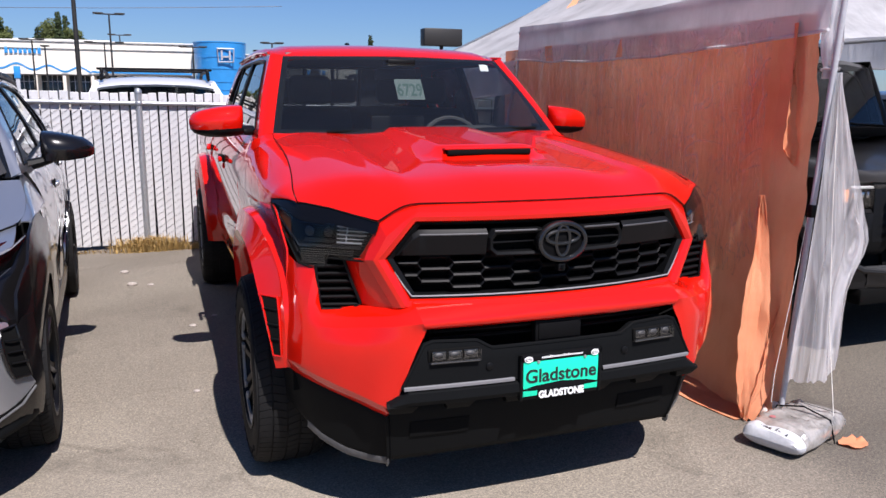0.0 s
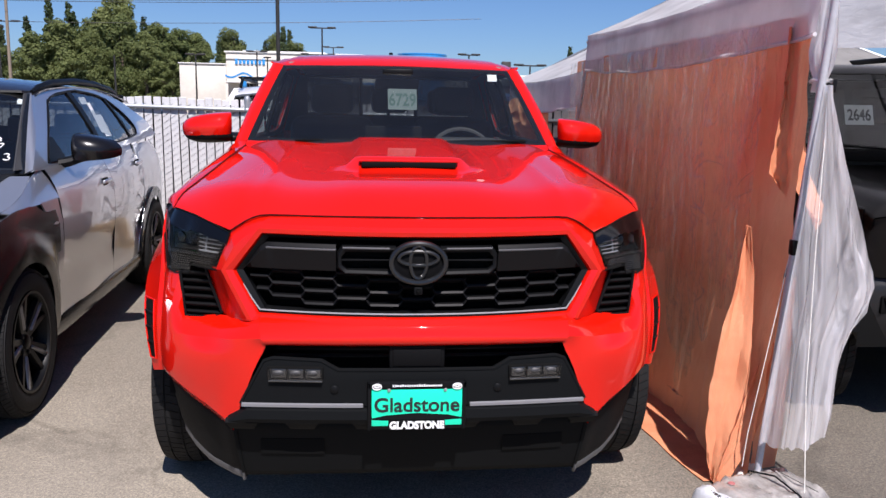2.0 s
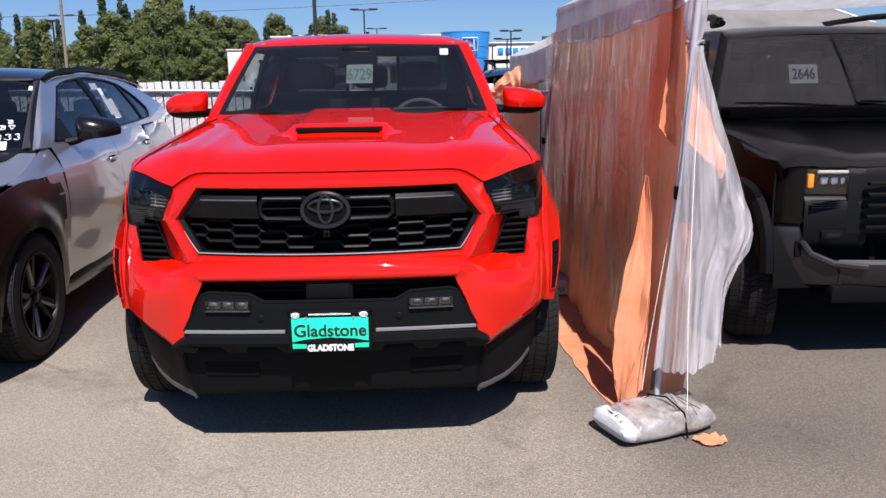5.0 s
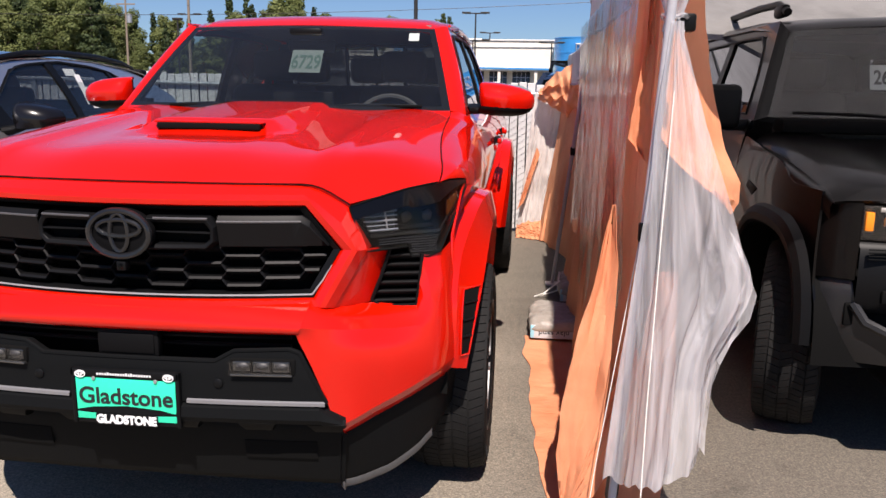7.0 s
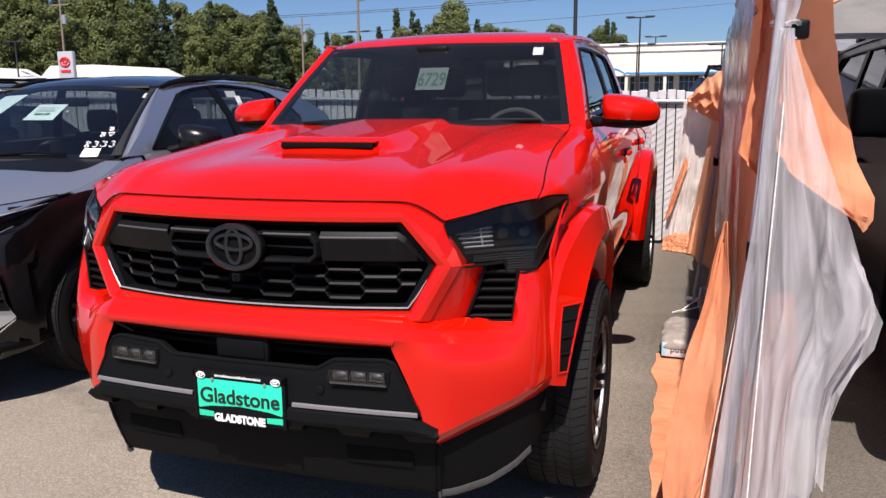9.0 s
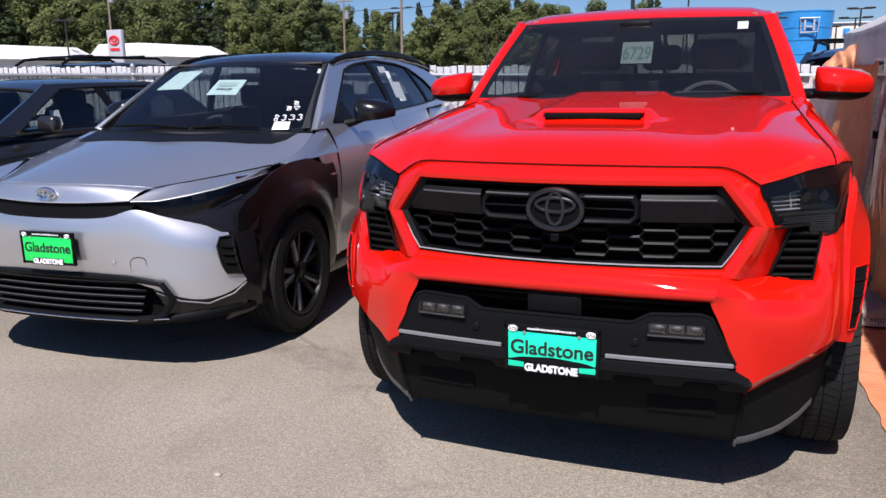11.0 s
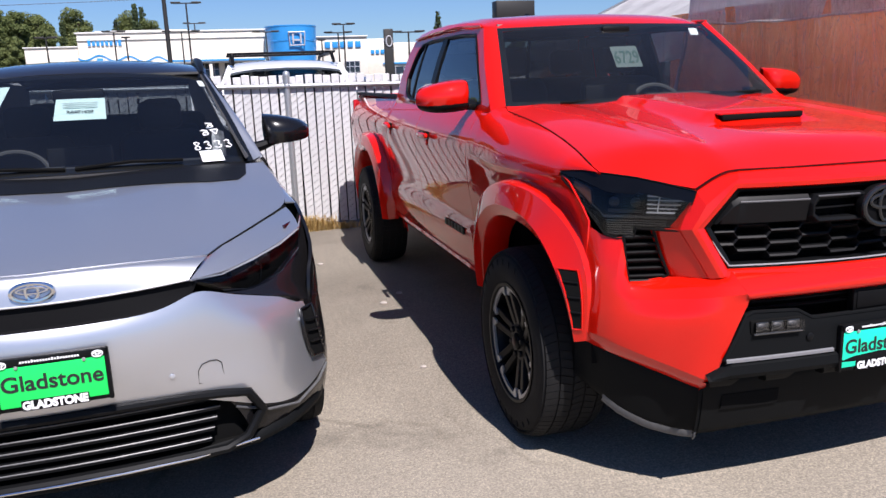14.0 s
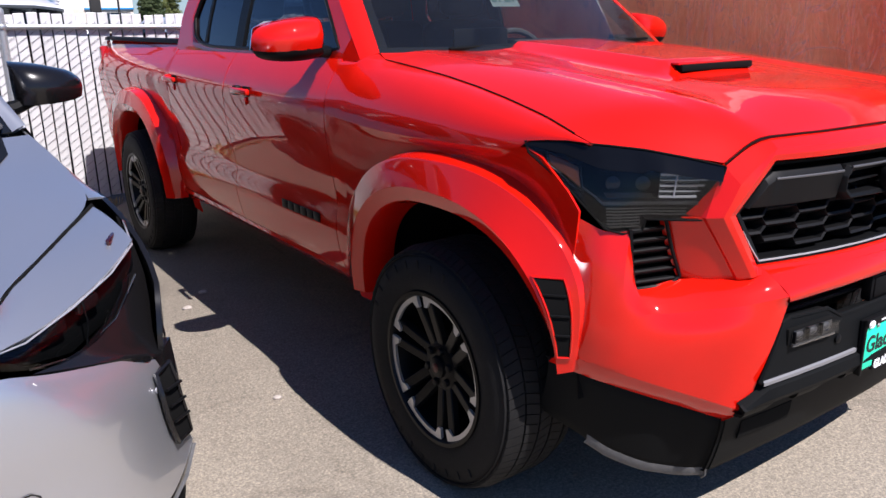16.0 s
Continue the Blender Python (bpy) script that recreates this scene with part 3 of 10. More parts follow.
def dealer_plate(parent, m, plate_material):
    """A dark plate holder with a coloured insert, a word in serif style and a word below."""
    ORIGIN.append(ORIGIN[0])
    p = new("dealer_plate")
    p.parent = parent
    p.matrix_basis = m
    tagged(p, "dealer plate in a black frame")
    w, h = 0.316, 0.162
    part("plate_frame", joined(box(0, 0.008, 0, w, 0.012, h, 0.004), box(0, 0.001, h / 2 - 0.012, w, 0.012, 0.024, 0.004), box(-w / 2 + 0.006, 0.001, 0, 0.012, 0.012, h, 0.004), box(w / 2 - 0.006, 0.001, 0, 0.012, 0.012, h, 0.004),
                               box(0, 0.001, -h / 2 + 0.016, w * 0.58, 0.012, 0.034, 0.004)), SATIN, p, keep=True)
    part("plate_insert", box(0, 0.0005, -0.006, w - 0.026, 0.005, h - 0.040, 0.002), plate_material, p, keep=True)
    part("plate_word", moved(letters("Gladstone", 0.0665, 0.001, 0.0013, 1.0), Matrix.Translation((0, -0.0025, 0.004))), INK_BLACK, p, keep=True)
    part("holder_word", moved(letters("GLADSTONE", 0.0335, 0.001, 0.0016, 0.9), Matrix.Translation((0, -0.0062, -h / 2 + 0.0175))), WHITE, p, keep=True)
    for k in range(21):
        part("address_bar", box(-0.076 + 0.0076 * k, -0.006, h / 2 - 0.0125 + (0.0012 if k in (4, 11, 13) else 0), 0.0052, 0.001, 0.0085 if k in (4, 11, 13) else 0.0058, 0), WHITE, p, keep=True)
    for sx in (-1, 1):
        mx_, mz_ = sx * (w / 2 - 0.030), h / 2 - 0.015
        part("holder_mark", joined(ellipse_ring(mx_, mz_, -0.006, 0.0145, 0.0095, 0.0016, 20), ellipse_ring(mx_, mz_ + 0.002, -0.006, 0.010, 0.0036, 0.0012, 16), ellipse_ring(mx_, mz_, -0.006, 0.0042, 0.0080, 0.0012, 16)), WHITE, p, keep=True)
        part("plate_bolt", moved(lathe([(0.006, 0), (0.005, 0.003), (0, 0.0035)], 10), Matrix.Translation((sx * 0.09, -0.004, h / 2 - 0.027)) @ Matrix.Rotation(radians(-90), 4, "Z")), GALV, p, keep=True)
    ORIGIN.pop()
    return p


def n_(a, b):
    return noise.noise(Vector((a * 0.61, b * 0.73, 2.1)))


def tx(y, z):
    """Half width of the pickup's side at height z, tapering a little to the rear and the nose."""
    w = smooth([(0.40, 0.775), (0.47, 0.825), (0.56, 0.856), (0.68, 0.872), (0.75, 0.858), (0.82, 0.866), (0.98, 0.890), (1.10, 0.896), (1.17, 0.884), (1.25, 0.842), (1.30, 0.802), (1.34, 0.782)], z)
    return w - smooth([(3.0, 0.01), (3.9, 0.0), (6.0, 0.0), (8.3, 0.03)], y)


def arch(cy, cz, r, a0, a1, n, power=2.5):
    """Points round a squarish wheel arch, from angle a0 to a1 (degrees, 0 towards the rear)."""
    out = []
    for k in range(n):
        a = radians(mix(a0, a1, k / (n - 1)))
        c, s = math.cos(a), math.sin(a)
        rr = r / (abs(c) ** power + abs(s) ** power) ** (1 / power)
        out.append((cy + rr * c, cz + rr * s))
    return out


def pickup():
    ORIGIN[0] = Vector((0, 2.95, 0))
    t = thing("pickup_truck", pose(0, 2.95, 0), "bright red double cab pickup truck with black trim, parked", "pickup truck")
    P = lambda name, bm, m, **k: part(name, bm, m, t, **k)

    def yfront(x):
        return 2.985 + 0.29 * x * x

    # --- bonnet ---
    def hood_edge(x):
        """Front edge of the bonnet (y, z) at half width x."""
        ax = abs(x)
        return (curve([(0, 3.042), (0.3, 3.062), (0.50, 3.100), (0.60, 3.124), (0.70, 3.215), (0.815, 3.345)], ax),
                curve([(0, 1.150), (0.47, 1.149), (0.50, 1.146), (0.525, 1.138), (0.55, 1.125), (0.60, 1.092), (0.70, 1.114), (0.815, 1.137)], ax))

    def hood_z(x, y):
        ax = abs(x)
        base = smooth([(3.0, 1.160), (3.12, 1.195), (3.3, 1.222), (3.6, 1.252), (4.0, 1.290), (4.45, 1.325)], y)
        side = smooth([(0.0, 0.012), (0.2, 0.010), (0.36, -0.002), (0.50, 0.0), (0.60, 0.003), (0.70, -0.016), (0.78, -0.042), (0.84, -0.066)], ax)
        fall = 0.016 * max(0, 1 - (y - 3.1) / 0.9) * (ax / 0.8) ** 2
        ridge = 0.009 * math.exp(-((ax - 0.50) / 0.028) ** 2) * curve([(3.1, 0.3), (3.3, 1.0), (3.7, 1.0), (4.2, 0.4), (4.45, 0.1)], y)
        return base + side - fall + ridge

    xs = [-0.822, -0.78, -0.74, -0.69, -0.645, -0.60, -0.575, -0.55, -0.525, -0.50, -0.47, -0.44, -0.40, -0.33, -0.26, -0.22, -0.19, -0.12, 0, 0.12, 0.19, 0.22, 0.26, 0.33, 0.40, 0.44, 0.47, 0.50, 0.525, 0.55, 0.575, 0.60, 0.645, 0.69, 0.74, 0.78, 0.822]
    rows = []
    vs = [0, 0.008, 0.02, 0.04, 0.07, 0.11, 0.16, 0.22, 0.29, 0.36, 0.42, 0.455, 0.49, 0.56, 0.64, 0.72, 0.80, 0.88, 0.95, 1.0]
    def hood_pt(x, v):
        y0, z0 = hood_edge(x)
        y1 = 4.335 + 0.16 * x * x
        y = mix(y0, y1, v)
        f = min(1, v / 0.16)
        f = 1 - (1 - f) ** 2.4
        z = mix(z0, hood_z(x, y), f)
        ax = abs(x)
        # the raised dome behind the scoop, and a shallow dip before it
        dome = max(0, min(1, (y - 3.60) / 0.03)) * max(0, min(1, (0.225 - ax) / 0.02)) * curve([(3.6, 0.030), (4.0, 0.024), (4.36, 0.018)], y)
        dip = max(0, 1 - abs(y - 3.52) / 0.12) * max(0, min(1, (0.24 - ax) / 0.06)) * 0.012
        return (x, y, z + dome - dip)

    def hood_w(v):
        """Half width of the bonnet, from its nose (0) to the screen (1)."""
        return smooth([(0, 0.822), (0.08, 0.820), (0.22, 0.800), (0.45, 0.772), (0.75, 0.750), (1.0, 0.738)], v)

    for v in vs:
        rows.append([hood_pt(x * hood_w(v) / 0.822, v) for x in xs])
    P("bonnet", patch(rows, (0, 0, 1)), RED, solid=0.012, angle=55)
    P("bonnet_gap", tube([(x, hood_edge(x)[0] - 0.004, hood_edge(x)[1] - 0.003) for x in (-0.60, -0.55, -0.525, -0.50, -0.47, -0.3, -0.15, 0, 0.15, 0.3, 0.47, 0.50, 0.525, 0.55, 0.60)], 0.0024, 6), VOID)
    # scoop mouth
    P("scoop_mouth", box(0, 3.604, 1.273, 0.365, 0.034, 0.022, 0.006), VOID)
    P("scoop_lip", box(0, 3.610, 1.287, 0.385, 0.036, 0.009, 0.004), RED)

    # --- grille surround ---
    open_ = [(0.488, 1.088), (0.578, 0.968), (0.505, 0.834)]
    mid = [(0.500, 1.108), (0.612, 0.968), (0.528, 0.812)]

    def poly_ring(pts, seg):
        """Each straight piece cut evenly, both halves, anticlockwise from the right."""
        full = list(pts) + [(-x, z) for x, z in reversed(pts)]
        out = []
        for i, a in enumerate(full):
            b = full[(i + 1) % len(full)]
            for k in range(seg[i]):
                f = k / seg[i]
                out.append((mix(a[0], b[0], f), mix(a[1], b[1], f)))
        return out

    seg3 = [6, 6, 18, 6, 6, 18]
    io = poly_ring(open_, seg3)
    im = poly_ring(mid, seg3)
    # the outer ring has one more corner than the inner ones
    first = [(0.470, 1.143), (0.500, 1.140), (0.525, 1.131), (0.552, 1.116), (0.598, 1.086), (0.632, 1.005)]
    second = [(0.648, 0.962), (0.634, 0.935), (0.619, 0.908), (0.605, 0.881), (0.590, 0.854), (0.576, 0.827)]
    bottom = [(mix(0.562, -0.562, k / 18), 0.800) for k in range(18)]
    third = [(-x, z) for x, z in reversed(second + [(0.562, 0.800)])][:6]
    fourth = [(-x, z) for x, z in reversed(first + [(0.648, 0.962)])][:6]
    top = [(mix(-0.470, 0.470, k / 18), 1.143) for k in range(18)]
    oo = first + second + bottom + third + fourth + top

    def lay(pts, dy):
        return [(x, yfront(x) + (dy(z) if callable(dy) else dy), z) for x, z in pts]

    fold = [(mix(a[0], b[0], 0.40), mix(a[1], b[1], 0.40)) for a, b in zip(im, oo)]
    lip = [(mix(a[0], b[0], 0.30), mix(a[1], b[1], 0.30)) for a, b in zip(io, im)]
    rows = [lay(io, 0.075), lay(io, 0.016), lay(lip, 0.002), lay(im, lambda z: curve([(0.8, -0.014), (1.0, -0.006), (1.11, 0.0)], z)),
            lay(fold, lambda z: curve([(0.8, -0.012), (1.0, -0.004), (1.14, 0.006)], z)),
            lay(oo, lambda z: curve([(0.8, 0.006), (1.0, 0.024), (1.14, 0.046)], z)), lay(oo, 0.13)]
    P("grille_surround", patch(rows, close=True, facing=(0, -1, 0)), RED, angle=13)
    # dark border inside the opening and a bright lower strip
    ins = [(x * 0.965, 0.961 + (z - 0.961) * 0.925) for x, z in io]
    P("grille_border", patch([lay(io, 0.018), lay(io, 0.010), lay(ins, 0.022), lay(ins, 0.07)], close=True, facing=(0, -1, 0)), SATIN, angle=30)
    sx = [(-0.556, 0.925), (-0.530, 0.880), (-0.503, 0.842)] + [(-0.45 + 0.1 * k, 0.842) for k in range(10)] + [(0.503, 0.842), (0.530, 0.880), (0.556, 0.925)]
    P("grille_strip", tube([(x, yfront(x) + 0.010, z) for x, z in sx], [0.001, 0.0024] + [0.0028] * 12 + [0.0024, 0.001], 6), STRIPE, label="thin bright strip below the grille")
    P("grille_back", patch([[(x, yfront(x) + 0.11, z) for x in [-0.6 + 0.1 * k for k in range(13)]] for z in (0.80, 1.10)], (0, -1, 0)), VOID)

    # upper bar of the grille with two openings beside the badge
    for sg in (1, -1):
        bx = [0.258, 0.30, 0.35, 0.40, 0.45, 0.478, 0.500, 0.530, 0.548]
        top_z = [1.066, 1.066, 1.066, 1.066, 1.066, 1.066, 1.050, 1.006, 0.980]
        rows = []
        for f, d in ((0.0, 0.06), (0.03, 0.0180), (0.21, 0.0070), (0.25, 0.0060), (1.0, 0.020), (1.03, 0.05)):
            rows.append([(sg * x, yfront(x) + d, mix(z, 0.977, f)) for x, z in zip(bx, top_z)])
        # sunlit glints on the bar and frame edges drawn as pale tubes
        P("bar_edge", tube([(sg * x, yfront(x) + 0.007, mix(z, 0.977, 0.21)) for x, z in list(zip(bx, top_z))[:6]], 0.0036, 6), EDGE_GLINT)
        P("frame_edge", tube([(sg * x, yfront(x) + 0.001, 1.056) for x in (0.09, 0.14, 0.19, 0.236)], 0.0036, 6), EDGE_GLINT)
        P("grille_bar", patch(rows, (0, -1, 0)), MESH, angle=20, bevel=0.003)
        # frame of the opening beside the badge
        zz = [(0.070, 1.062), (0.238, 1.062), (0.256, 1.036), (0.256, 0.990), (0.232, 0.968), (0.070, 0.966)]
        zi = [(0.070, 1.044), (0.226, 1.044), (0.240, 1.026), (0.240, 1.000), (0.224, 0.986), (0.070, 0.984)]
        rows = [[(sg * x, yfront(x) + 0.06, z) for x, z in zz], [(sg * x, yfront(x) + 0.014, z) for x, z in zz], [(sg * mix(a[0], b[0], 0.4), yfront(a[0]) - 0.002, mix(a[1], b[1], 0.4)) for a, b in zip(zz, zi)],
                [(sg * x, yfront(x) + 0.004, z) for x, z in zi], [(sg * x, yfront(x) + 0.06, z) for x, z in zi]]
        P("grille_frame", patch(rows, (0, -1, 0)), SATIN, angle=25, bevel=0.002)
        P("grille_slat", box(sg * 0.158, yfront(0.158) + 0.030, 1.016, 0.166, 0.03, 0.005, 0.002), SATIN)
        P("grille_panel", box(sg * 0.158, yfront(0.158) + 0.055, 1.015, 0.17, 0.01, 0.075), VOID)
    emblem(t, 0, 2.972, 1.014, 0.170, 0.124, BADGE, VOID_SATIN, 0.009)
    P("front_camera", box(0, 2.985, 0.924, 0.026, 0.03, 0.026, 0.004), SATIN)
    P("camera_lens", moved(lathe([(0.008, 0), (0.006, 0.003), (0, 0.004)], 14), Matrix.Translation((0, 2.970, 0.924)) @ Matrix.Rotation(radians(-90), 4, "Z")), GLASS_DARK)

    # honeycomb: lipped trays, every other column half a cell lower
    seg, step = 0.1045, 0.0425
    for k in range(-5, 6):
        for j in range(4):
            z = 0.972 - step * j - (0.0212 if k % 2 else 0.0)
            xc = k * seg
            lim = curve([(0.835, 0.480), (0.968, 0.545)], z) - abs(xc)
            if lim < -0.02 or z < 0.850:
                continue
            rise = 0.0185
            line = [(-0.0590, rise), (-0.0455, 0.0), (0.0, 0.0), (0.0455, 0.0), (0.0590, rise)]
            if lim < 0.059:
                sgk = 1 if k > 0 else -1
                line = [(x, h) for x, h in line if sgk * x < lim - 0.004] + [(sgk * lim, 0.0)]
                line.sort()
            if len(line) < 2:
                continue
            rows = [[(xc + x, yfront(xc + x) + 0.034 + d, z + e + h) for x, e in line] for d, h in ((0.050, 0.003), (0.0048, 0.0020), (0.0008, -0.0042), (0.0016, -0.0056), (0.022, -0.0170), (0.050, -0.0185))]
            P("grille_mesh", patch(rows, (0, -1, 0)), MESH, angle=18)

    # --- bumper: stands further out than the grille and is flatter ---
    def yb(x):
        return 2.964 + 0.10 * x * x

    bxs = [-0.50, -0.44, -0.36, -0.24, -0.12, 0, 0.12, 0.24, 0.36, 0.44, 0.50]
    prof = [(0.836, 0.0, 0.055), (0.826, 0.05, 0.010), (0.814, 0.22, -0.006), (0.800, 0.50, -0.008), (0.785, 0.80, -0.008), (0.770, 0.97, -0.008), (0.756, 1.0, -0.005), (0.746, 1.0, 0.006), (0.742, 1.0, 0.06)]
    P("bumper_bar", patch([[(x * k, mix(yfront(x * k), yb(x * k), f) + d, z) for x in bxs] for z, f, d, k in ((*p, curve([(0.742, 0.962), (0.770, 0.984), (0.800, 1.0)], p[0])) for p in prof)], (0, -1, 0)), RED, angle=60)
    for sg in (1, -1):
        g = [
            [(0.500, 3.046, 0.832), (0.540, 3.062, 0.806), (0.580, 3.110, 0.800), (0.650, 3.190, 0.793), (0.715, 3.212, 0.785), (0.774, 3.226, 0.782), (0.788, 3.232, 0.930), (0.846, 3.264, 0.930), (0.880, 3.318, 0.955)],
            [(0.500, 3.034, 0.800), (0.545, 3.050, 0.790), (0.595, 3.085, 0.780), (0.660, 3.150, 0.772), (0.720, 3.178, 0.765), (0.780, 3.202, 0.772), (0.815, 3.222, 0.850), (0.868, 3.262, 0.850), (0.892, 3.325, 0.850)],
            [(0.490, 3.022, 0.770), (0.545, 3.038, 0.762), (0.600, 3.064, 0.752), (0.665, 3.112, 0.742), (0.730, 3.145, 0.735), (0.790, 3.180, 0.735), (0.830, 3.208, 0.752), (0.880, 3.262, 0.760), (0.900, 3.328, 0.760)],
            [(0.478, 3.030, 0.742), (0.545, 3.030, 0.705), (0.605, 3.052, 0.695), (0.670, 3.090, 0.688), (0.735, 3.128, 0.680), (0.798, 3.172, 0.672), (0.840, 3.205, 0.668), (0.888, 3.262, 0.668), (0.908, 3.330, 0.668)],
            [(0.520, 3.040, 0.655), (0.560, 3.040, 0.640), (0.615, 3.058, 0.630), (0.675, 3.090, 0.620), (0.740, 3.128, 0.612), (0.802, 3.175, 0.606), (0.845, 3.212, 0.602), (0.888, 3.270, 0.600), (0.910, 3.332, 0.600)],
            [(0.560, 3.055, 0.560), (0.595, 3.060, 0.550), (0.640, 3.078, 0.540), (0.690, 3.108, 0.535), (0.745, 3.145, 0.530), (0.800, 3.190, 0.535), (0.838, 3.230, 0.545), (0.880, 3.285, 0.560), (0.904, 3.340, 0.570)],
            [(0.590, 3.075, 0.480), (0.618, 3.085, 0.468), (0.655, 3.105, 0.458), (0.700, 3.135, 0.460), (0.745, 3.170, 0.470), (0.790, 3.210, 0.490), (0.825, 3.248, 0.510), (0.862, 3.295, 0.535), (0.890, 3.350, 0.555)],
            [(0.602, 3.105, 0.432), (0.628, 3.118, 0.418), (0.660, 3.140, 0.412), (0.700, 3.165, 0.425), (0.740, 3.198, 0.442), (0.780, 3.235, 0.468), (0.815, 3.270, 0.492), (0.850, 3.312, 0.520), (0.878, 3.362, 0.545)],
        ]
        for r in g:
            for c, dx, dy in ((6, -0.004, 0.004), (7, -0.014, 0.012), (8, -0.020, 0.018)):
                r[c] = (r[c][0] + dx, r[c][1] + dy, r[c][2])
        for ri, amount in ((1, 0.35), (2, 0.8), (3, 1.0), (4, 1.0), (5, 0.9), (6, 0.7), (7, 0.6)):
            for c, dy in ((0, -0.047), (1, -0.036), (2, -0.028), (3, -0.018), (4, -0.009)):
                g[ri][c] = (g[ri][c][0], g[ri][c][1] + amount * dy, g[ri][c][2])
        # meet the end of the bumper bar without a step
        for ri in range(4):
            x0, y0, z0 = g[ri][0]
            gap = mix(yfront(x0), yb(x0), curve([(p[0], p[1]) for p in reversed(prof)], z0)) + curve([(p[0], p[2]) for p in reversed(prof[1:8])], z0) - y0
            for c, w in ((0, 1.0), (1, 0.7), (2, 0.35)):
                g[ri][c] = (g[ri][c][0], g[ri][c][1] + w * gap, g[ri][c][2])
        # flat lower face, then an undercut facet along a rising lower edge
        for c in range(9):
            w = max(0.0, min(1.0, (c - 0.5) / 2))
            x5, y5, z5 = g[5][c]
            x5, y5 = mix(x5, g[4][c][0] + 0.004, w), mix(y5, g[4][c][1] + 0.010, w)
            if c < 3:
                x5 = (0.582, 0.606, 0.636)[c]
            zl = 0.432 + 0.41 * max(0.0, x5 - 0.60)
            g[5][c] = (x5, y5, zl + 0.050)
            g[6][c] = (x5 + (0.010 if c == 0 else -0.004), y5 + 0.024, zl + 0.022)
            g[7][c] = (x5 + (0.020 if c == 0 else -0.010), y5 + 0.050, zl)
        cols = [0, 0.34, 0.67, 1, 1.34, 1.67, 2, 2.34, 2.67, 3, 3.34, 3.67, 4, 4.34, 4.67, 5, 5.5, 6, 6.34, 6.67, 7, 7.34, 7.67, 8]
        wide = []
        for r in g:
            q = []
            for u in cols:
                lo, hi = (0, 5) if u <= 5 else (6, 8)
                if 5 < u < 6:
                    q.append(tuple(mix(r[5][a], r[6][a], u - 5) for a in range(3)))
                else:
                    q.append(tuple(smooth([(i, r[i][a]) for i in range(lo, hi + 1)], u) for a in range(3)))
            wide.append(q)
        rows = []
        for v in (0, 0.33, 0.67, 1, 1.33, 1.67, 2, 2.2, 2.4, 2.6, 2.8, 3, 3.33, 3.67, 4, 4.33, 4.67, 5, 5.33, 5.67, 6):
            rows.append([tuple(smooth([(i, wide[i][c][a]) for i in ((0, 1, 2) if v <= 2 else (2, 3, 4, 5) if v <= 5 else (5, 6))], v) for a in range(3)) for c in range(len(cols))])
        rows.append(wide[7])
        P("bumper_corner", patch([[(sg * x, y, z) for x, y, z in r] for r in rows], (0.3 * sg, -1, 0)), RED, angle=20)
        LOW_EDGE = rows[-1]
        # recessed facet between surround and vent
        fac = [[(0.644, 3.132, 0.962), (0.668, 3.172, 0.958), (0.698, 3.228, 0.954)], [(0.606, 3.112, 0.885), (0.638, 3.155, 0.878), (0.672, 3.218, 0.870)], [(0.562, 3.092, 0.800), (0.604, 3.136, 0.797), (0.646, 3.200, 0.794)]]
        P("surround_facet", patch([[(sg * x, y, z) for x, y, z in r] for r in fac], (sg, -1, 0)), RED, solid=0.008)
        # louvred vent below the lamp
        P("vent_back", patch([[(sg * 0.64, 3.265, 0.965), (sg * 0.80, 3.285, 0.965)], [(sg * 0.64, 3.265, 0.775), (sg * 0.80, 3.285, 0.775)]], (0, -1, 0)), VOID)
        for k in range(6):
            z = 0.930 - 0.0270 * k
            xa, xb = curve([(0.785, 0.660), (0.80, 0.646), (0.95, 0.700)], z), 0.780
            ya = curve([(0.79, 3.196), (0.95, 3.212)], z)
            blade = [[(sg * mix(xa, xb, u), mix(ya, 3.234, u) + d, z + h) for u in (0, 0.35, 0.7, 1)] for d, h in ((0.040, 0.006), (0.004, 0.004), (0.0, 0.001), (0.001, -0.003), (0.016, -0.014), (0.040, -0.015))]
            P("vent_louvre", patch(blade, (0, -1, 0)), MESH, angle=18)
        P("vent_edge", tube([(sg * 0.698, 3.205, 0.952), (sg * 0.672, 3.200, 0.87), (sg * 0.646, 3.192, 0.800), (sg * 0.664, 3.196, 0.786), (sg * 0.680, 3.202, 0.780), (sg * 0.772, 3.226, 0.782), (sg * 0.782, 3.234, 0.86), (sg * 0.788, 3.236, 0.935)], 0.0055, 6), SATIN)

        # --- head lamp: a gloss black brow over a clear face with a stepped foot ---
        top_l = [(0.600, 3.117, 1.084), (0.665, 3.180, 1.104), (0.735, 3.252, 1.122), (0.742, 3.260, 1.123), (0.790, 3.314, 1.130), (0.815, 3.344, 1.133), (0.850, 3.425, 1.136), (0.886, 3.515, 1.128)]
        bot_l = [(0.631, 3.136, 0.954), (0.690, 3.184, 0.956), (0.744, 3.234, 0.957), (0.752, 3.238, 0.927), (0.800, 3.258, 0.925), (0.832, 3.282, 0.936), (0.866, 3.384, 1.030), (0.889, 3.498, 1.102)]
        push = [0.010, 0.020, 0.025, 0.025, 0.024, 0.022, 0.014, 0.006]

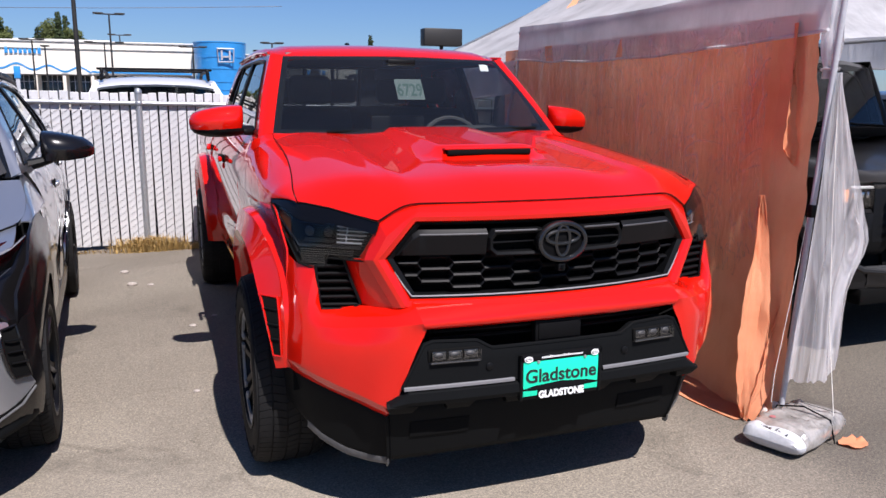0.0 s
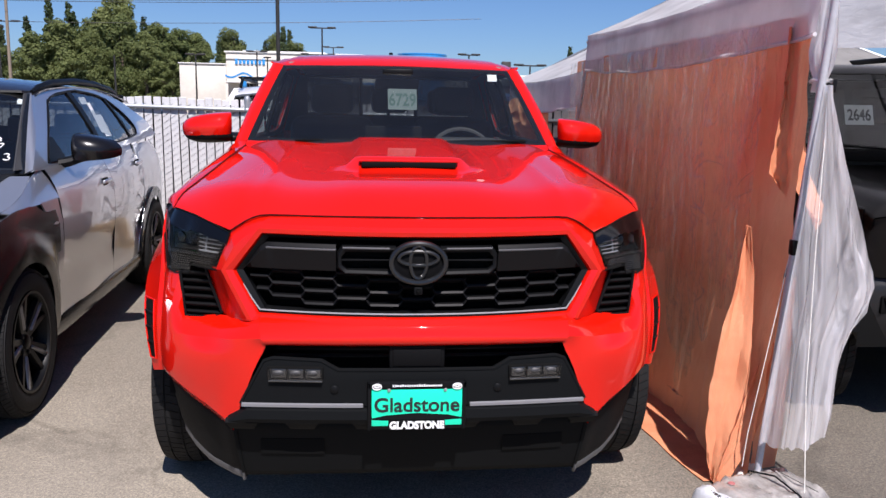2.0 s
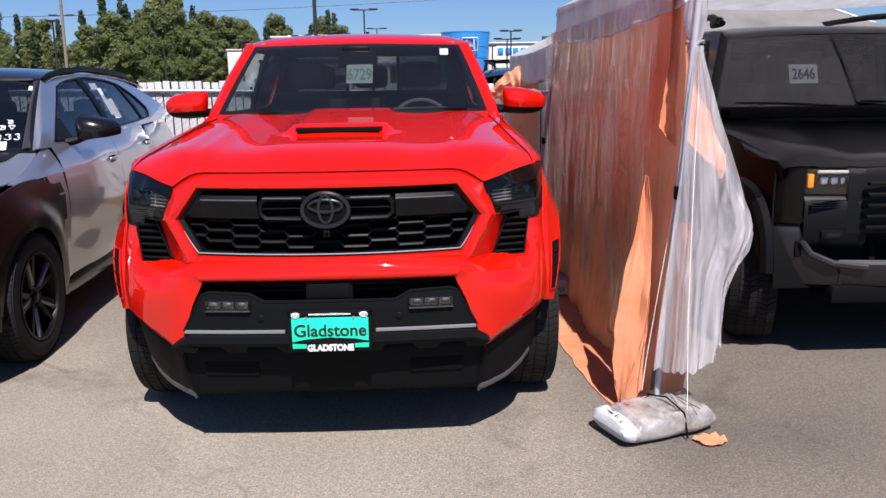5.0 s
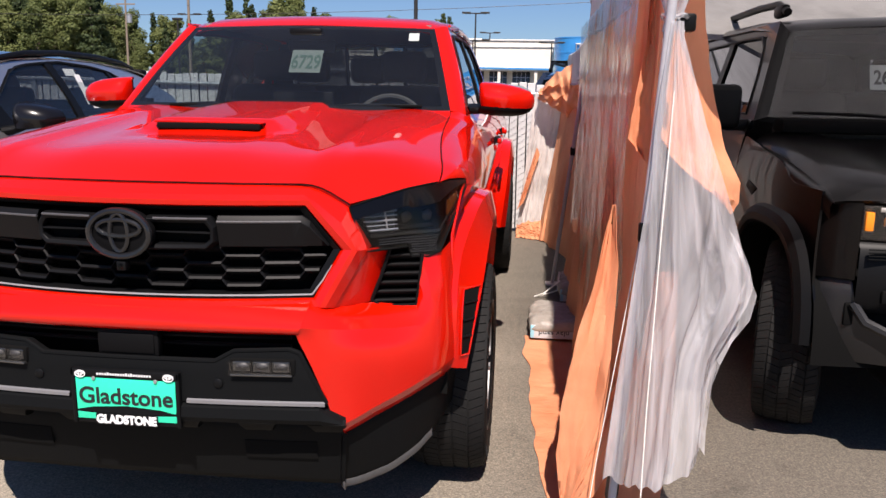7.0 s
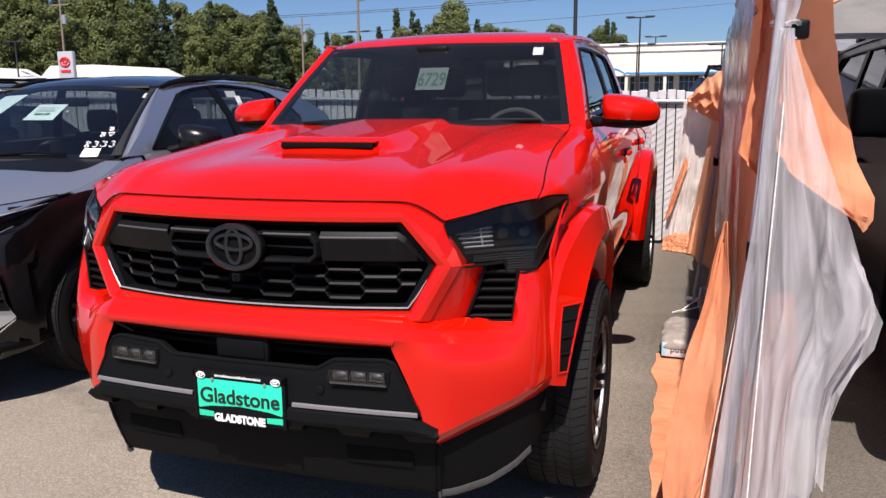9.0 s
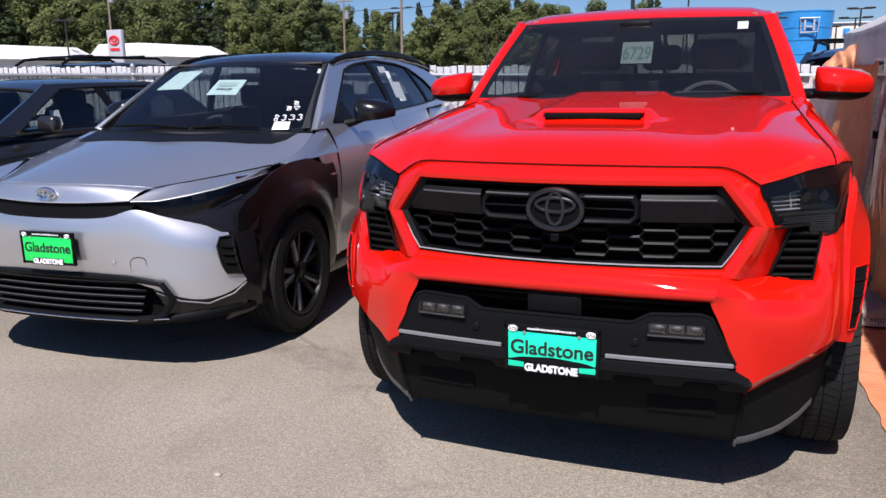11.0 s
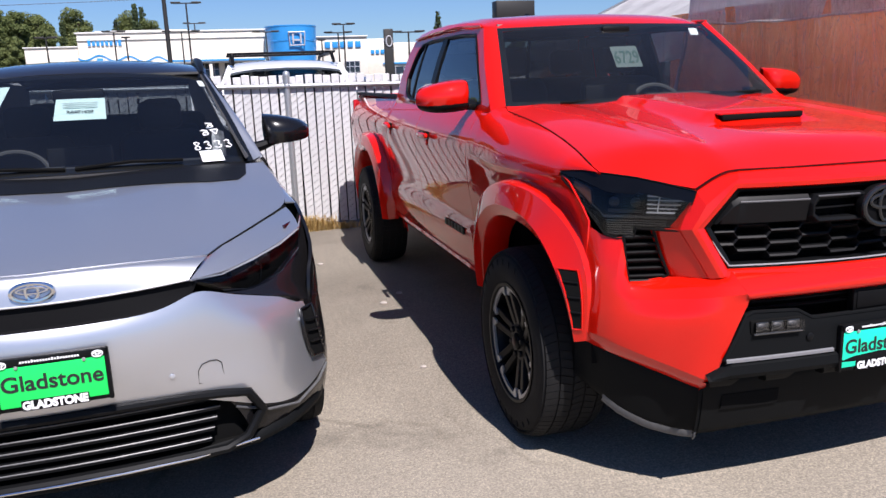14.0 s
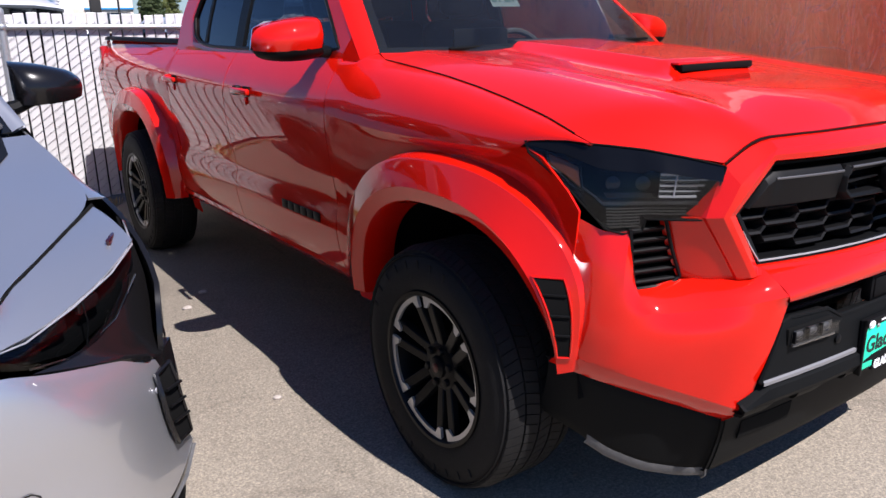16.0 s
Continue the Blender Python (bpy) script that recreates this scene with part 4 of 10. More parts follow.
        def lamp_pt(k, f, d=0.0):
            """A point of the lamp's skin at column k, f down it, d behind it."""
            i = min(int(k), 6)
            a = Vector(top_l[i]).lerp(Vector(top_l[i + 1]), k - i)
            b = Vector(bot_l[i]).lerp(Vector(bot_l[i + 1]), k - i)
            out = curve([(0, 0.0), (0.27, 1.0), (0.31, 1.05), (0.7, 0.95), (1.0, 0.42)], f) * mix(push[i], push[i + 1], k - i)
            p = a.lerp(b, f) + Vector((0.42, -0.88, 0)) * (out - d)
            return (sg * p.x, p.y, p.z)
        def lamp_at(k, z, d):
            """The same by height: a point at column k and height z, d behind the skin."""
            i = min(int(k), 6)
            zt_ = mix(top_l[i][2], top_l[i + 1][2], k - i)
            zb_ = mix(bot_l[i][2], bot_l[i + 1][2], k - i)
            return lamp_pt(k, max(0.02, min(0.98, (zt_ - z) / (zt_ - zb_))), d)
        ks = [0, 0.5, 1, 1.5, 2, 3, 3.5, 4, 4.5, 5, 5.5, 6, 6.5, 7]
        lamp = P("headlamp", patch([[lamp_pt(k, f, curve([(0, 0.006), (0.3, 0.020), (0.5, 0.036), (6, 0.05), (7, 0.02)], k) * (1 if f < 1 else 0.1)) for k in ks] for f in (0, 0.25, 0.5, 0.75, 0.96, 1)], (0.3 * sg, -1, 0)), VOID, label="smoked dark headlamp")
        part("lamp_brow", patch([[lamp_pt(k, f) for k in ks] for f in (0, 0.07, 0.14, 0.21, 0.27)], (0.3 * sg, -1, 0.5)), LAMP_BLACK, lamp, solid=0.004, angle=60)
        part("lens", patch([[lamp_pt(k, f) for k in ks] for f in (0.27, 0.31, 0.42, 0.55, 0.68, 0.8, 0.9, 1)], (0.3 * sg, -1, 0)), LENS, lamp, angle=50).visible_shadow = False
        part("lamp_rim", tube([lamp_pt(k, 0, -0.001) for k in ks] + [lamp_pt(k, 1, -0.001) for k in reversed(ks)], 0.003, 6, closed=True), VOID, lamp)
        # stacked bright bars of the running light
        part("reflector_back", patch([[lamp_at(k, z, 0.032) for k in (0.45, 0.8, 1.2, 1.55)] for z in (1.062, 1.04, 1.008)], (sg, -1, 0)), FOG_CELL, lamp)
        for k in range(5):
            part("reflector_rib", tube([lamp_at(u, 1.064 - 0.0135 * k, 0.020) for u in (0.22 + 0.07 * k, 0.7, 1.15, 1.6)], (0.0034, 0.0018, 0.0030, 0.0018, 0.0034)[k], 5), REFLECTOR, lamp)
        part("reflector_divider", tube([lamp_at(1.18, z, 0.018) for z in (1.066, 1.04, 1.008)], 0.0022, 5), REFLECTOR, lamp)
        # projector box with two lenses behind a dark frame
        part("projector_box", patch([[lamp_at(k, z, d) for k in (1.72, 2, 3, 3.6, 4.2, 4.6)] for z, d in ((1.074, 0.020), (1.066, 0.042), (1.016, 0.042), (1.008, 0.016))], (sg, -1, 0)), VOID_SATIN, lamp, angle=20)
        for u in (2.0, 4.0):
            a = Vector(lamp_at(u, 1.040, 0.036))
            part("projector_lens", moved(lathe([(0.020, 0), (0.018, 0.006), (0.011, 0.010), (0, 0.012)], 18), Matrix.Translation(a) @ Matrix.Rotation(radians(-90 + sg * 42), 4, "Z")), BADGE, lamp)
        # light guide ledge and fine ribs below it
        part("lamp_shelf", patch([[lamp_at(k, z, d) for k in (0.45, 1, 2, 3, 4, 4.7, 5.0)] for z, d in ((1.003, 0.045), (1.001, 0.008), (0.992, 0.008), (0.990, 0.045))], (sg, -1, 0)), BADGE, lamp, angle=20)
        part("light_guide", tube([lamp_at(k, 0.9965, 0.007) for k in (1.62, 2, 3, 4, 4.7, 5.0)], 0.0030, 6), FOG_CELL, lamp)
        part("light_guide_end", tube([lamp_at(k, 0.9965, 0.007) for k in (0.75, 1.1, 1.5)], 0.0030, 6), FOG_CELL, lamp)
        part("light_guide_rise", tube([lamp_at(k, z, 0.008) for k, z in ((5.0, 0.9965), (5.2, 1.012), (5.5, 1.030))], 0.0026, 6), FOG_CELL, lamp)
        for k in range(7):
            z = 0.984 - 0.0075 * k
            part("lower_rib", tube([lamp_at(u, z, 0.010) for u in ((0.75, 1, 2, 3, 4, 4.8) if z > 0.962 else (3.05, 3.6, 4.2, 4.8))], 0.0018, 5), GLOSS_EDGE, lamp)
        part("side_marker", patch([[lamp_pt(k, f, 0.014) for k in (5.55, 5.95, 6.35)] for f in (0.40, 0.55, 0.72)], (sg, -1, 0)), AMBER, lamp)
        part("marker_bezel", tube([lamp_pt(k, f, 0.012) for k, f in ((5.5, 0.36), (6.4, 0.36), (6.4, 0.78), (5.5, 0.78))], 0.003, 6, closed=True), LAMP_BLACK, lamp)

        # --- fog lamp ---
        tw = Matrix.Rotation(radians(sg * 5), 4, "Z")
        fog = P("fog_lamp", box(sg * 0.384, 2.999, 0.655, 0.180, 0.05, 0.046, 0.006, rot=tw), VOID)
        for k in range(3):
            fx_ = sg * (0.330 + 0.054 * k)
            fy_ = yb(fx_) - 0.010
            cell = part("fog_cell", box(fx_, fy_ + 0.010, 0.657, 0.050, 0.014, 0.030, 0.003, rot=tw), FOG_CELL, fog)
            part("reflector", moved(lathe([(0.015, 0.0), (0.012, 0.004), (0.006, 0.007), (0.0, 0.008)], 14), Matrix.Translation((fx_, fy_ + 0.006, 0.658)) @ Matrix.Rotation(radians(-90), 4, "Z") @ Matrix.Diagonal((1, 1.4, 0.8, 1))), FOG_DIM, cell)
            part("cell_divider", box(fx_ + sg * 0.026, fy_ + 0.001, 0.657, 0.003, 0.010, 0.032, 0.001, rot=tw), SATIN, cell)
        part("fog_sill", box(sg * 0.384, yb(0.384) - 0.008, 0.6345, 0.170, 0.014, 0.006, 0.002, rot=tw), GLOSS_EDGE, fog)
        part("lens", moved(patch([[(x, 0, z) for x in (-0.085, 0, 0.085)] for z in (-0.019, 0.019)], (0, -1, 0)), Matrix.Translation((sg * 0.384, yb(0.384) - 0.022, 0.656)) @ tw), LENS_CLEAR, fog)

    # --- dark lower insert ---
    def ins_top(x):
        return curve([(0, 0.668), (0.25, 0.668), (0.305, 0.698), (0.455, 0.705), (0.485, 0.695), (0.560, 0.556)], abs(x))

    def ins_y(x, z):
        return yb(x) + curve([(0.535, -0.004), (0.565, -0.003), (0.64, 0.0), (0.71, 0.010)], z)

    ixs = sorted(set([round(s * v, 3) for s in (1, -1) for v in (0, 0.06, 0.12, 0.17, 0.21, 0.25, 0.278, 0.305, 0.335, 0.37, 0.40, 0.43, 0.455, 0.485, 0.50, 0.52, 0.54, 0.560)]))
    P("bumper_insert", patch([[(x, ins_y(x, mix(ins_top(x), 0.548, i / 10)), mix(ins_top(x), 0.548, i / 10)) for x in ixs] for i in range(11)], (0, -1, 0)), PLASTIC, solid=0.03, angle=60, label="dark grey plastic bumper insert")
    P("insert_edge", tube([(x, ins_y(x, ins_top(x)) + 0.002, ins_top(x) - 0.002) for x in ixs], 0.006, 6), PLASTIC)
    lxs = [-0.606, -0.575, -0.54, -0.5, -0.42, -0.32, -0.21, -0.1, 0, 0.1, 0.21, 0.32, 0.42, 0.5, 0.54, 0.575, 0.606]
    ends = lambda x: 0.05 * max(0, abs(x) - 0.54) / 0.066
    P("insert_bar", patch([[(x, yb(x) + 0.016 + d + 0.3 * ends(x), z - 0.9 * ends(x) * (1 if z > 0.52 else 0.4)) for x in lxs] for z, d in ((0.550, 0.02), (0.546, -0.010), (0.536, -0.030), (0.508, -0.034), (0.493, -0.026), (0.488, 0.03))], (0, -1, 0)), PLASTIC, angle=24)
    for xa, xb in ((-0.196, 0.196), (0.324, 0.408), (-0.408, -0.324), (0.518, 0.600), (-0.600, -0.518)):
        xm, hw = (xa + xb) / 2, (xb - xa) / 2
        rows = []
        for z, d, w in ((0.494, -0.027, hw + 0.012), (0.476, -0.016, hw), (0.464, -0.004, hw - 0.004), (0.458, 0.03, hw - 0.006)):
            zz = z - 0.30 * ends(xm)
            rows.append([(xm + w * f, yb(xm + w * f) + 0.016 + d + 0.3 * ends(xm), zz) for f in (-1, -0.5, 0, 0.5, 1)])
        P("bash_block", patch(rows, (0, -1, 0)), PLASTIC, solid=0.02, angle=24)
    for sg in (1, -1):
        P("silver_stripe", patch([[(sg * x, ins_y(x, 0.552) - 0.006 + d, z) for x in (0.172, 0.25, 0.33, 0.42, 0.50, 0.556)] for z, d in ((0.558, 0.006), (0.555, 0.0), (0.546, 0.0), (0.543, 0.006))], (0, -1, 0)), STRIPE_GREY)
        P("parking_sensor", moved(lathe([(0.013, 0), (0.013, 0.004), (0.010, 0.006), (0, 0.006)], 16), Matrix.Translation((sg * 0.262, ins_y(0.26, 0.61) - 0.001, 0.605)) @ Matrix.Rotation(radians(-90), 4, "Z")), SATIN)
        foot = lambda x: curve([(0.0, 0.262), (0.40, 0.256), (0.56, 0.250), (0.66, 0.252), (0.72, 0.265), (0.79, 0.300), (0.86, 0.365), (0.90, 0.410)], abs(x))
        edge = LOW_EDGE
        # flat dark patch: the shade of a tow opening is put in as colour
        P("tow_recess", patch([[(sg * x, 3.042 + 0.085 * x * x + d, z) for x in (0.30, 0.37, 0.44, 0.51)] for z, d in ((0.402, 0.0), (0.372, 0.003), (0.345, 0.009))], (0, -1, 0)), VOID, solid=0.004)
        lip = [(x - 0.022, y + 0.052, foot(x) + 0.002) for x, y, z in edge if x < 0.84]
        P("chin_edge", patch([[(sg * x, y - 0.005 + d, z + h) for x, y, z in lip] for d, h in ((0.004, 0.004), (0.005, -0.014), (0.016, -0.026))], (0, -1, -0.2)), LIP, solid=0.005, angle=70)
    # lower valance: one dark apron from arch to arch, hung from the red corners
    mid = [(x, 3.030 + 0.085 * x * x, 0.462) for x in (-0.57, -0.5, -0.4, -0.25, -0.1, 0.1, 0.25, 0.4, 0.5, 0.57)]
    edge = [(-x, y, z) for x, y, z in reversed(LOW_EDGE)] + mid + LOW_EDGE
    rows = []
    for f in (-0.08, 0.0, 0.12, 0.35, 0.65, 0.90, 1.0, 1.04):
        rows.append([(math.copysign(abs(x) - (0.004 + 0.018 * max(0, f)) * min(1, abs(x) / 0.5), x), y + 0.004 + 0.050 * max(0, f) ** 1.4 + (0.03 if f > 1 else 0.012 if f < 0 else 0), mix(z - 0.002, foot(x), f)) for x, y, z in edge])
    P("lower_valance", patch(rows, (0, -1, 0)), PLASTIC, solid=0.012, angle=60, label="dark grey plastic apron below the bumper")
    # intake with slats and radar cover
    P("intake_back", patch([[(x, yfront(x) + 0.12, z) for x in (-0.52, -0.26, 0, 0.26, 0.52)] for z in (0.62, 0.76)], (0, -1, 0)), VOID)
    for z in (0.722, 0.698):
        P("intake_slat", tube([(x, yb(x) + 0.055, z) for x in (-0.45, -0.3, -0.15, 0, 0.15, 0.3, 0.45)], 0.006, 6), SATIN)
    P("radar_cover", joined(box(0, 2.994, 0.704, 0.178, 0.03, 0.078, 0.006), box(0, 2.981, 0.704, 0.156, 0.012, 0.058, 0.004)), VOID_SATIN)
    # --- sides: wings, doors, load bed ---
    FW, RW = (3.848, 0.395), (7.205, 0.395)
    for sg in (1, -1):
        fx = lambda y, z: sg * tx(y, z)
        # front wing: a crease above the arch, dark recess below it
        def wing_zt(yy):
            return smooth([(3.50, 1.112), (3.62, 1.100), (3.85, 1.090), (4.2, 1.085), (4.45, 1.095), (4.61, 1.105)], yy)

        def wing_yl(zz):
            return curve([(0.5, 3.362), (0.955, 3.338), (0.985, 3.330), (1.08, 3.440), (1.138, 3.510)], zz)

        def crease_x(y):
            return mix(curve([(3.50, 0.888), (3.70, 0.906), (4.20, 0.910), (4.61, 0.897)], y), tx(y, wing_zt(y)), max(0, min(1, (y - 4.15) / 0.42)))

        def wing_x(y, z):
            front = curve([(0.55, 0.882), (0.67, 0.888), (0.76, 0.881), (0.85, 0.873), (0.955, 0.864), (1.0, 0.872), (1.08, 0.887), (1.138, 0.886)], z)
            zc, xc = wing_zt(y), crease_x(y)
            if z > zc - 0.08:
                side = xc - curve([(0, 0.0), (0.006, 0.002), (0.02, 0.014), (0.08, 0.022)], zc - z)
            else:
                side = curve([(0.40, 0.775), (0.56, 0.856), (0.68, 0.868), (0.80, 0.866), (0.90, 0.876), (0.98, xc - 0.023), (1.2, xc - 0.022)], z)
            side = mix(side, tx(y, z), max(0, min(1, (y - 4.15) / 0.42)))
            return sg * mix(front, side, max(0, min(1, (y - 3.34) / 0.34)))
        corner = math.degrees(math.atan2(1.105 - FW[1], 4.608 - FW[0]))
        angles = sorted([mix(-2, 160, k / 40) for k in range(41)] + [corner - 0.25, corner + 0.25])
        inner = [arch(*FW, 0.555, a, a + 1, 2)[0] for a in angles]
        outer = []
        for (y, z), deg in zip(inner, angles):
            a = radians(deg)
            c, s_ = math.cos(a), math.sin(a)
            r = math.hypot(y - FW[0], z - FW[1]) + 0.004
            while r < 1.2:
                yy, zz = FW[0] + r * c, FW[1] + r * s_
                if yy > 4.608 or zz > wing_zt(yy) or yy < wing_yl(zz):
                    break
                r += 0.003
            outer.append((FW[0] + r * c, FW[1] + r * s_))
        P("front_wing", loft(outer, inner, wing_x, 14, (sg, 0, 0)), RED, solid=0.006, angle=50)
        # shoulder of the wing, rolled from the bonnet gap down to the crease
        rows = []
        ends = [(hood_w(v) + 0.004,) + tuple(hood_pt(hood_w(v), v)[1:]) for v in (0.0, 0.05, 0.10, 0.145, 0.18, 0.25, 0.36, 0.5, 0.65, 0.8, 0.92, 1.0)]
        ends += [(0.742, 4.462, 1.316), (0.774, 4.478, 1.306), (0.808, 4.494, 1.291), (0.811, 4.55, 1.291), (0.806, 4.608, 1.290)]
        for hx, y, hz in ends:
            if y < 3.53:
                xo, zo = curve([(3.345, 0.829), (3.42, 0.853), (3.507, 0.887), (3.53, 0.889)], y), curve([(3.345, 1.136), (3.42, 1.140), (3.507, 1.130), (3.53, 1.112)], y)
            else:
                xo, zo = crease_x(y), wing_zt(y)
            row = []
            for k in range(9):
                a = math.pi / 2 * k / 8
                x_, z_ = hx + (xo - hx) * math.sin(a), zo + (hz - zo) * math.cos(a)
                blend_ = max(0, min(1, (y - 4.15) / 0.42)) * math.sin(math.pi * k / 8)
                row.append((sg * mix(x_, tx(y, z_), blend_), y, z_ - (0.001 if k == 0 else 0)))
            rows.append(row)
        P("wing_top", patch(rows, (0.3 * sg, 0, 1)), RED, solid=0.006, angle=60)
        P("bonnet_side_gap", tube([(sg * (hx - 0.002), y, hz + 0.0015) for hx, y, hz in ends[1:12]], 0.0022, 5), VOID)
        xs_ = (0.58, 0.62, 0.66, 0.70, 0.738)
        base = [Vector((x, 4.295 + 0.17 * (x / 0.738) ** 2 - 0.004, 1.312 + 0.006 * (x / 0.738) ** 2)) for x in xs_]
        front = [Vector(hood_pt(x, 1.0)) + Vector((0.0, 0.007, -0.002)) for x in xs_]
        P("cowl_corner", patch([[(sg * p.x, p.y, p.z) for p in (a.lerp(b, f) + Vector((0, 0, 0.003 * math.sin(math.pi * f))) for a, b in zip(front, base))] for f in (0, 0.33, 0.67, 1)], (0, -0.3, 1)), RED, solid=0.006)
        # wheel arch flares
        for cy, cz, lo, hi in ((*FW, 10, 163), (*RW, 5, 176)):
            n = 41
            front = cy == FW[0]
            x_in = [(0.0, 0.915), (0.6, 0.955), (1.2, 0.968), (2.0, 0.968), (2.43, 0.955), (2.85, 0.917)] if front else [(0.0, 0.93), (0.6, 0.955), (1.57, 0.966), (2.5, 0.955), (3.1, 0.93)]
            x_out = [(0.0, 0.895), (0.6, 0.935), (1.2, 0.950), (1.57, 0.948), (2.0, 0.925), (2.34, 0.894), (2.85, 0.893)] if front else [(0.0, 0.90), (0.6, 0.938), (1.57, 0.948), (2.5, 0.938), (3.1, 0.90)]
            thin = [(0.0, 0.80), (0.7, 1.0), (2.45, 1.0), (2.85, 0.28)] if front else [(0.0, 0.8), (0.5, 1.0), (2.6, 1.0), (3.1, 0.8)]
            rows = []
            for r, side, dx in ((0.500, 0, -0.15), (0.504, 0, -0.035), (0.510, 0, -0.024), (0.545, 0, -0.003), (0.552, 0, 0.0), (0.624, 1, 0.0), (0.632, 1, -0.004), (0.645, 1, -0.045), (0.65, 1, -0.08)):
                row = []
                for k, (y, z) in enumerate(arch(cy, cz, r, lo, hi, n)):
                    ang = radians(mix(lo, hi, k / (n - 1)))
                    x = smooth(x_out if side else x_in, ang) + dx
                    ri = math.hypot(y - cy, z - cz)
                    rr = ri * (0.505 + (r - 0.505) * smooth(thin, ang)) / r
                    row.append((sg * x, cy + (y - cy) * rr / ri, cz + (z - cz) * rr / ri))
                rows.append(row)
            P("wheel_arch_flare", patch(rows, (sg, 0, 0)), RED, angle=30)
            P("wheel_well", patch([[(sg * x, y, z) for y, z in arch(cy, cz, 0.53, 5, 172, 25)] for x in (0.86, 0.35)]), VOID)
            P("well_wall", prism(arch(cy, cz, 0.54, -5, 185, 25), "x", sg * 0.38, sg * 0.40), VOID)
            if front:
                # gill in the foot of the flare
                out = Vector((sg * 0.7, -0.7, 0))
                def on_edge(row, z):
                    pts = [p for p in row if p[1] < cy]
                    for p, q in zip(pts, pts[1:]):
                        if q[2] <= z <= p[2]:
                            return Vector(p).lerp(Vector(q), (p[2] - z) / (p[2] - q[2]))
                    return Vector(pts[-1])

                def gill(g, f, d):
                    z = mix(0.805, 0.600, g)
                    return on_edge(rows[4], z).lerp(on_edge(rows[5], z), f) + out * d
                # flush black patch; the gill's dark hollow is put in as colour
                P("gill_recess", patch([[gill(g / 8, f, 0.0025) for f in (0.16, 0.5, 0.80)] for g in range(9)], out), VOID, solid=0.003)
                edge = [gill(g / 8, 0.12, 0.003) for g in range(9)] + [gill(1 - g / 8, 0.84, 0.003) for g in range(9)]
                P("gill_frame", tube(edge, 0.0035, 6, closed=True), RED)
                for q in (0.2, 0.45, 0.7):
                    P("gill_fin", tube([gill(q, f, 0.005) for f in (0.18, 0.5, 0.78)], 0.0035, 5), SATIN)
        # doors
        for y0, y1, hy in ((4.614, 5.640, 5.36), (5.645, 6.520, 6.40)):
            zs = [0.50, 0.53, 0.58, 0.63, 0.68, 0.715, 0.745, 0.775, 0.81, 0.87, 0.93, 0.99, 1.05, 1.10, 1.14, 1.18, 1.22, 1.26, 1.295]
            ys = [mix(y0, y1, k / 16) for k in range(17)]
            bm = patch([[(fx(y, z), y, z) for y in ys] for z in zs], (sg, 0, 0))
            d = P("door", bm, RED, solid=0.02, angle=60)
            hw = part("door_handle", moved(joined(box(0, 0, 0, 0.022, 0.19, 0.028, 0.009, 3)), Matrix.Translation((sg * (tx(hy, 1.14) + 0.030), hy, 1.14))), RED, d)
            part("handle_cup", box(sg * (tx(hy, 1.14) + 0.002), hy - 0.01, 1.138, 0.010, 0.07, 0.044, 0.018, 3), VOID, d)
            part("handle_mount", box(sg * (tx(hy, 1.14) + 0.014), hy + 0.072, 1.14, 0.034, 0.045, 0.042, 0.010, 3), SATIN if hy < 6 else RED, d)
            part("handle_tab", moved(lathe([(0.018, 0), (0.018, 0.004), (0.012, 0.007), (0, 0.007)], 16), Matrix.Translation((sg * (tx(hy, 1.10) + 0.001), hy - 0.005, 1.098)) @ (Matrix.Rotation(math.pi, 4, "Z") if sg < 0 else Matrix())), RED, d)
        for gy in (5.6425, 4.612, 6.525):
            P("door_gap", patch([[(sg * (tx(gy, z) - 0.006), gy + d, z) for z in (0.46, 0.55, 0.68, 0.75, 0.82, 0.98, 1.10, 1.17, 1.25, 1.29)] for d in (-0.008, 0.008)], (sg, 0, 0)), VOID, solid=0.01)
        P("rocker_panel", patch([[(sg * x, y, z) for y in (4.30, 4.6, 5.2, 5.8, 6.4, 6.65)] for x, z in ((0.838, 0.497), (0.842, 0.480), (0.825, 0.455), (0.79, 0.44), (0.70, 0.44))], (sg, 0, 0)), RED, solid=0.006)
        # raised model badge, as plain bars
        for k in range(6):
            y = 4.765 + k * 0.060
            P("badge_letter_bar", box(sg * (tx(y, 0.68) + 0.003), y, 0.683, 0.006, 0.052, 0.036, 0.002), SATIN)

        # load bed side
        angles = [mix(-4, 184, k / 30) for k in range(31)]
        for yc in (6.53, 8.29):
            angles.append(math.degrees(math.atan2(1.325 - RW[1], yc - RW[0])))
        angles.sort()
        inner = [arch(*RW, 0.555, a, a + 1, 2)[0] for a in angles]
        outer = []
        for k, deg in enumerate(angles):
            a = radians(deg)
            c, s = math.cos(a), math.sin(a)
            best = 9.0
            if c > 1e-6:
                best = min(best, (8.29 - RW[0]) / c)
            if c < -1e-6:
                best = min(best, (6.53 - RW[0]) / c)
            if s > 1e-6:
                best = min(best, (1.325 - RW[1]) / s)
            r_in = math.hypot(inner[k][0] - RW[0], inner[k][1] - RW[1])
            best = max(best, r_in + 0.004)
            outer.append((RW[0] + best * c, RW[1] + best * s))
        P("bed_side", loft(outer, inner, fx, 10, (sg, 0, 0)), RED, solid=0.008, angle=50)
        P("bed_rail_cap", patch([[(sg * x, y, z) for y in (6.56, 7.0, 7.6, 8.28)] for x, z in ((0.795, 1.322), (0.788, 1.340), (0.76, 1.347), (0.715, 1.343), (0.71, 1.30))], (0, 0, 1)), PLASTIC, solid=0.006)
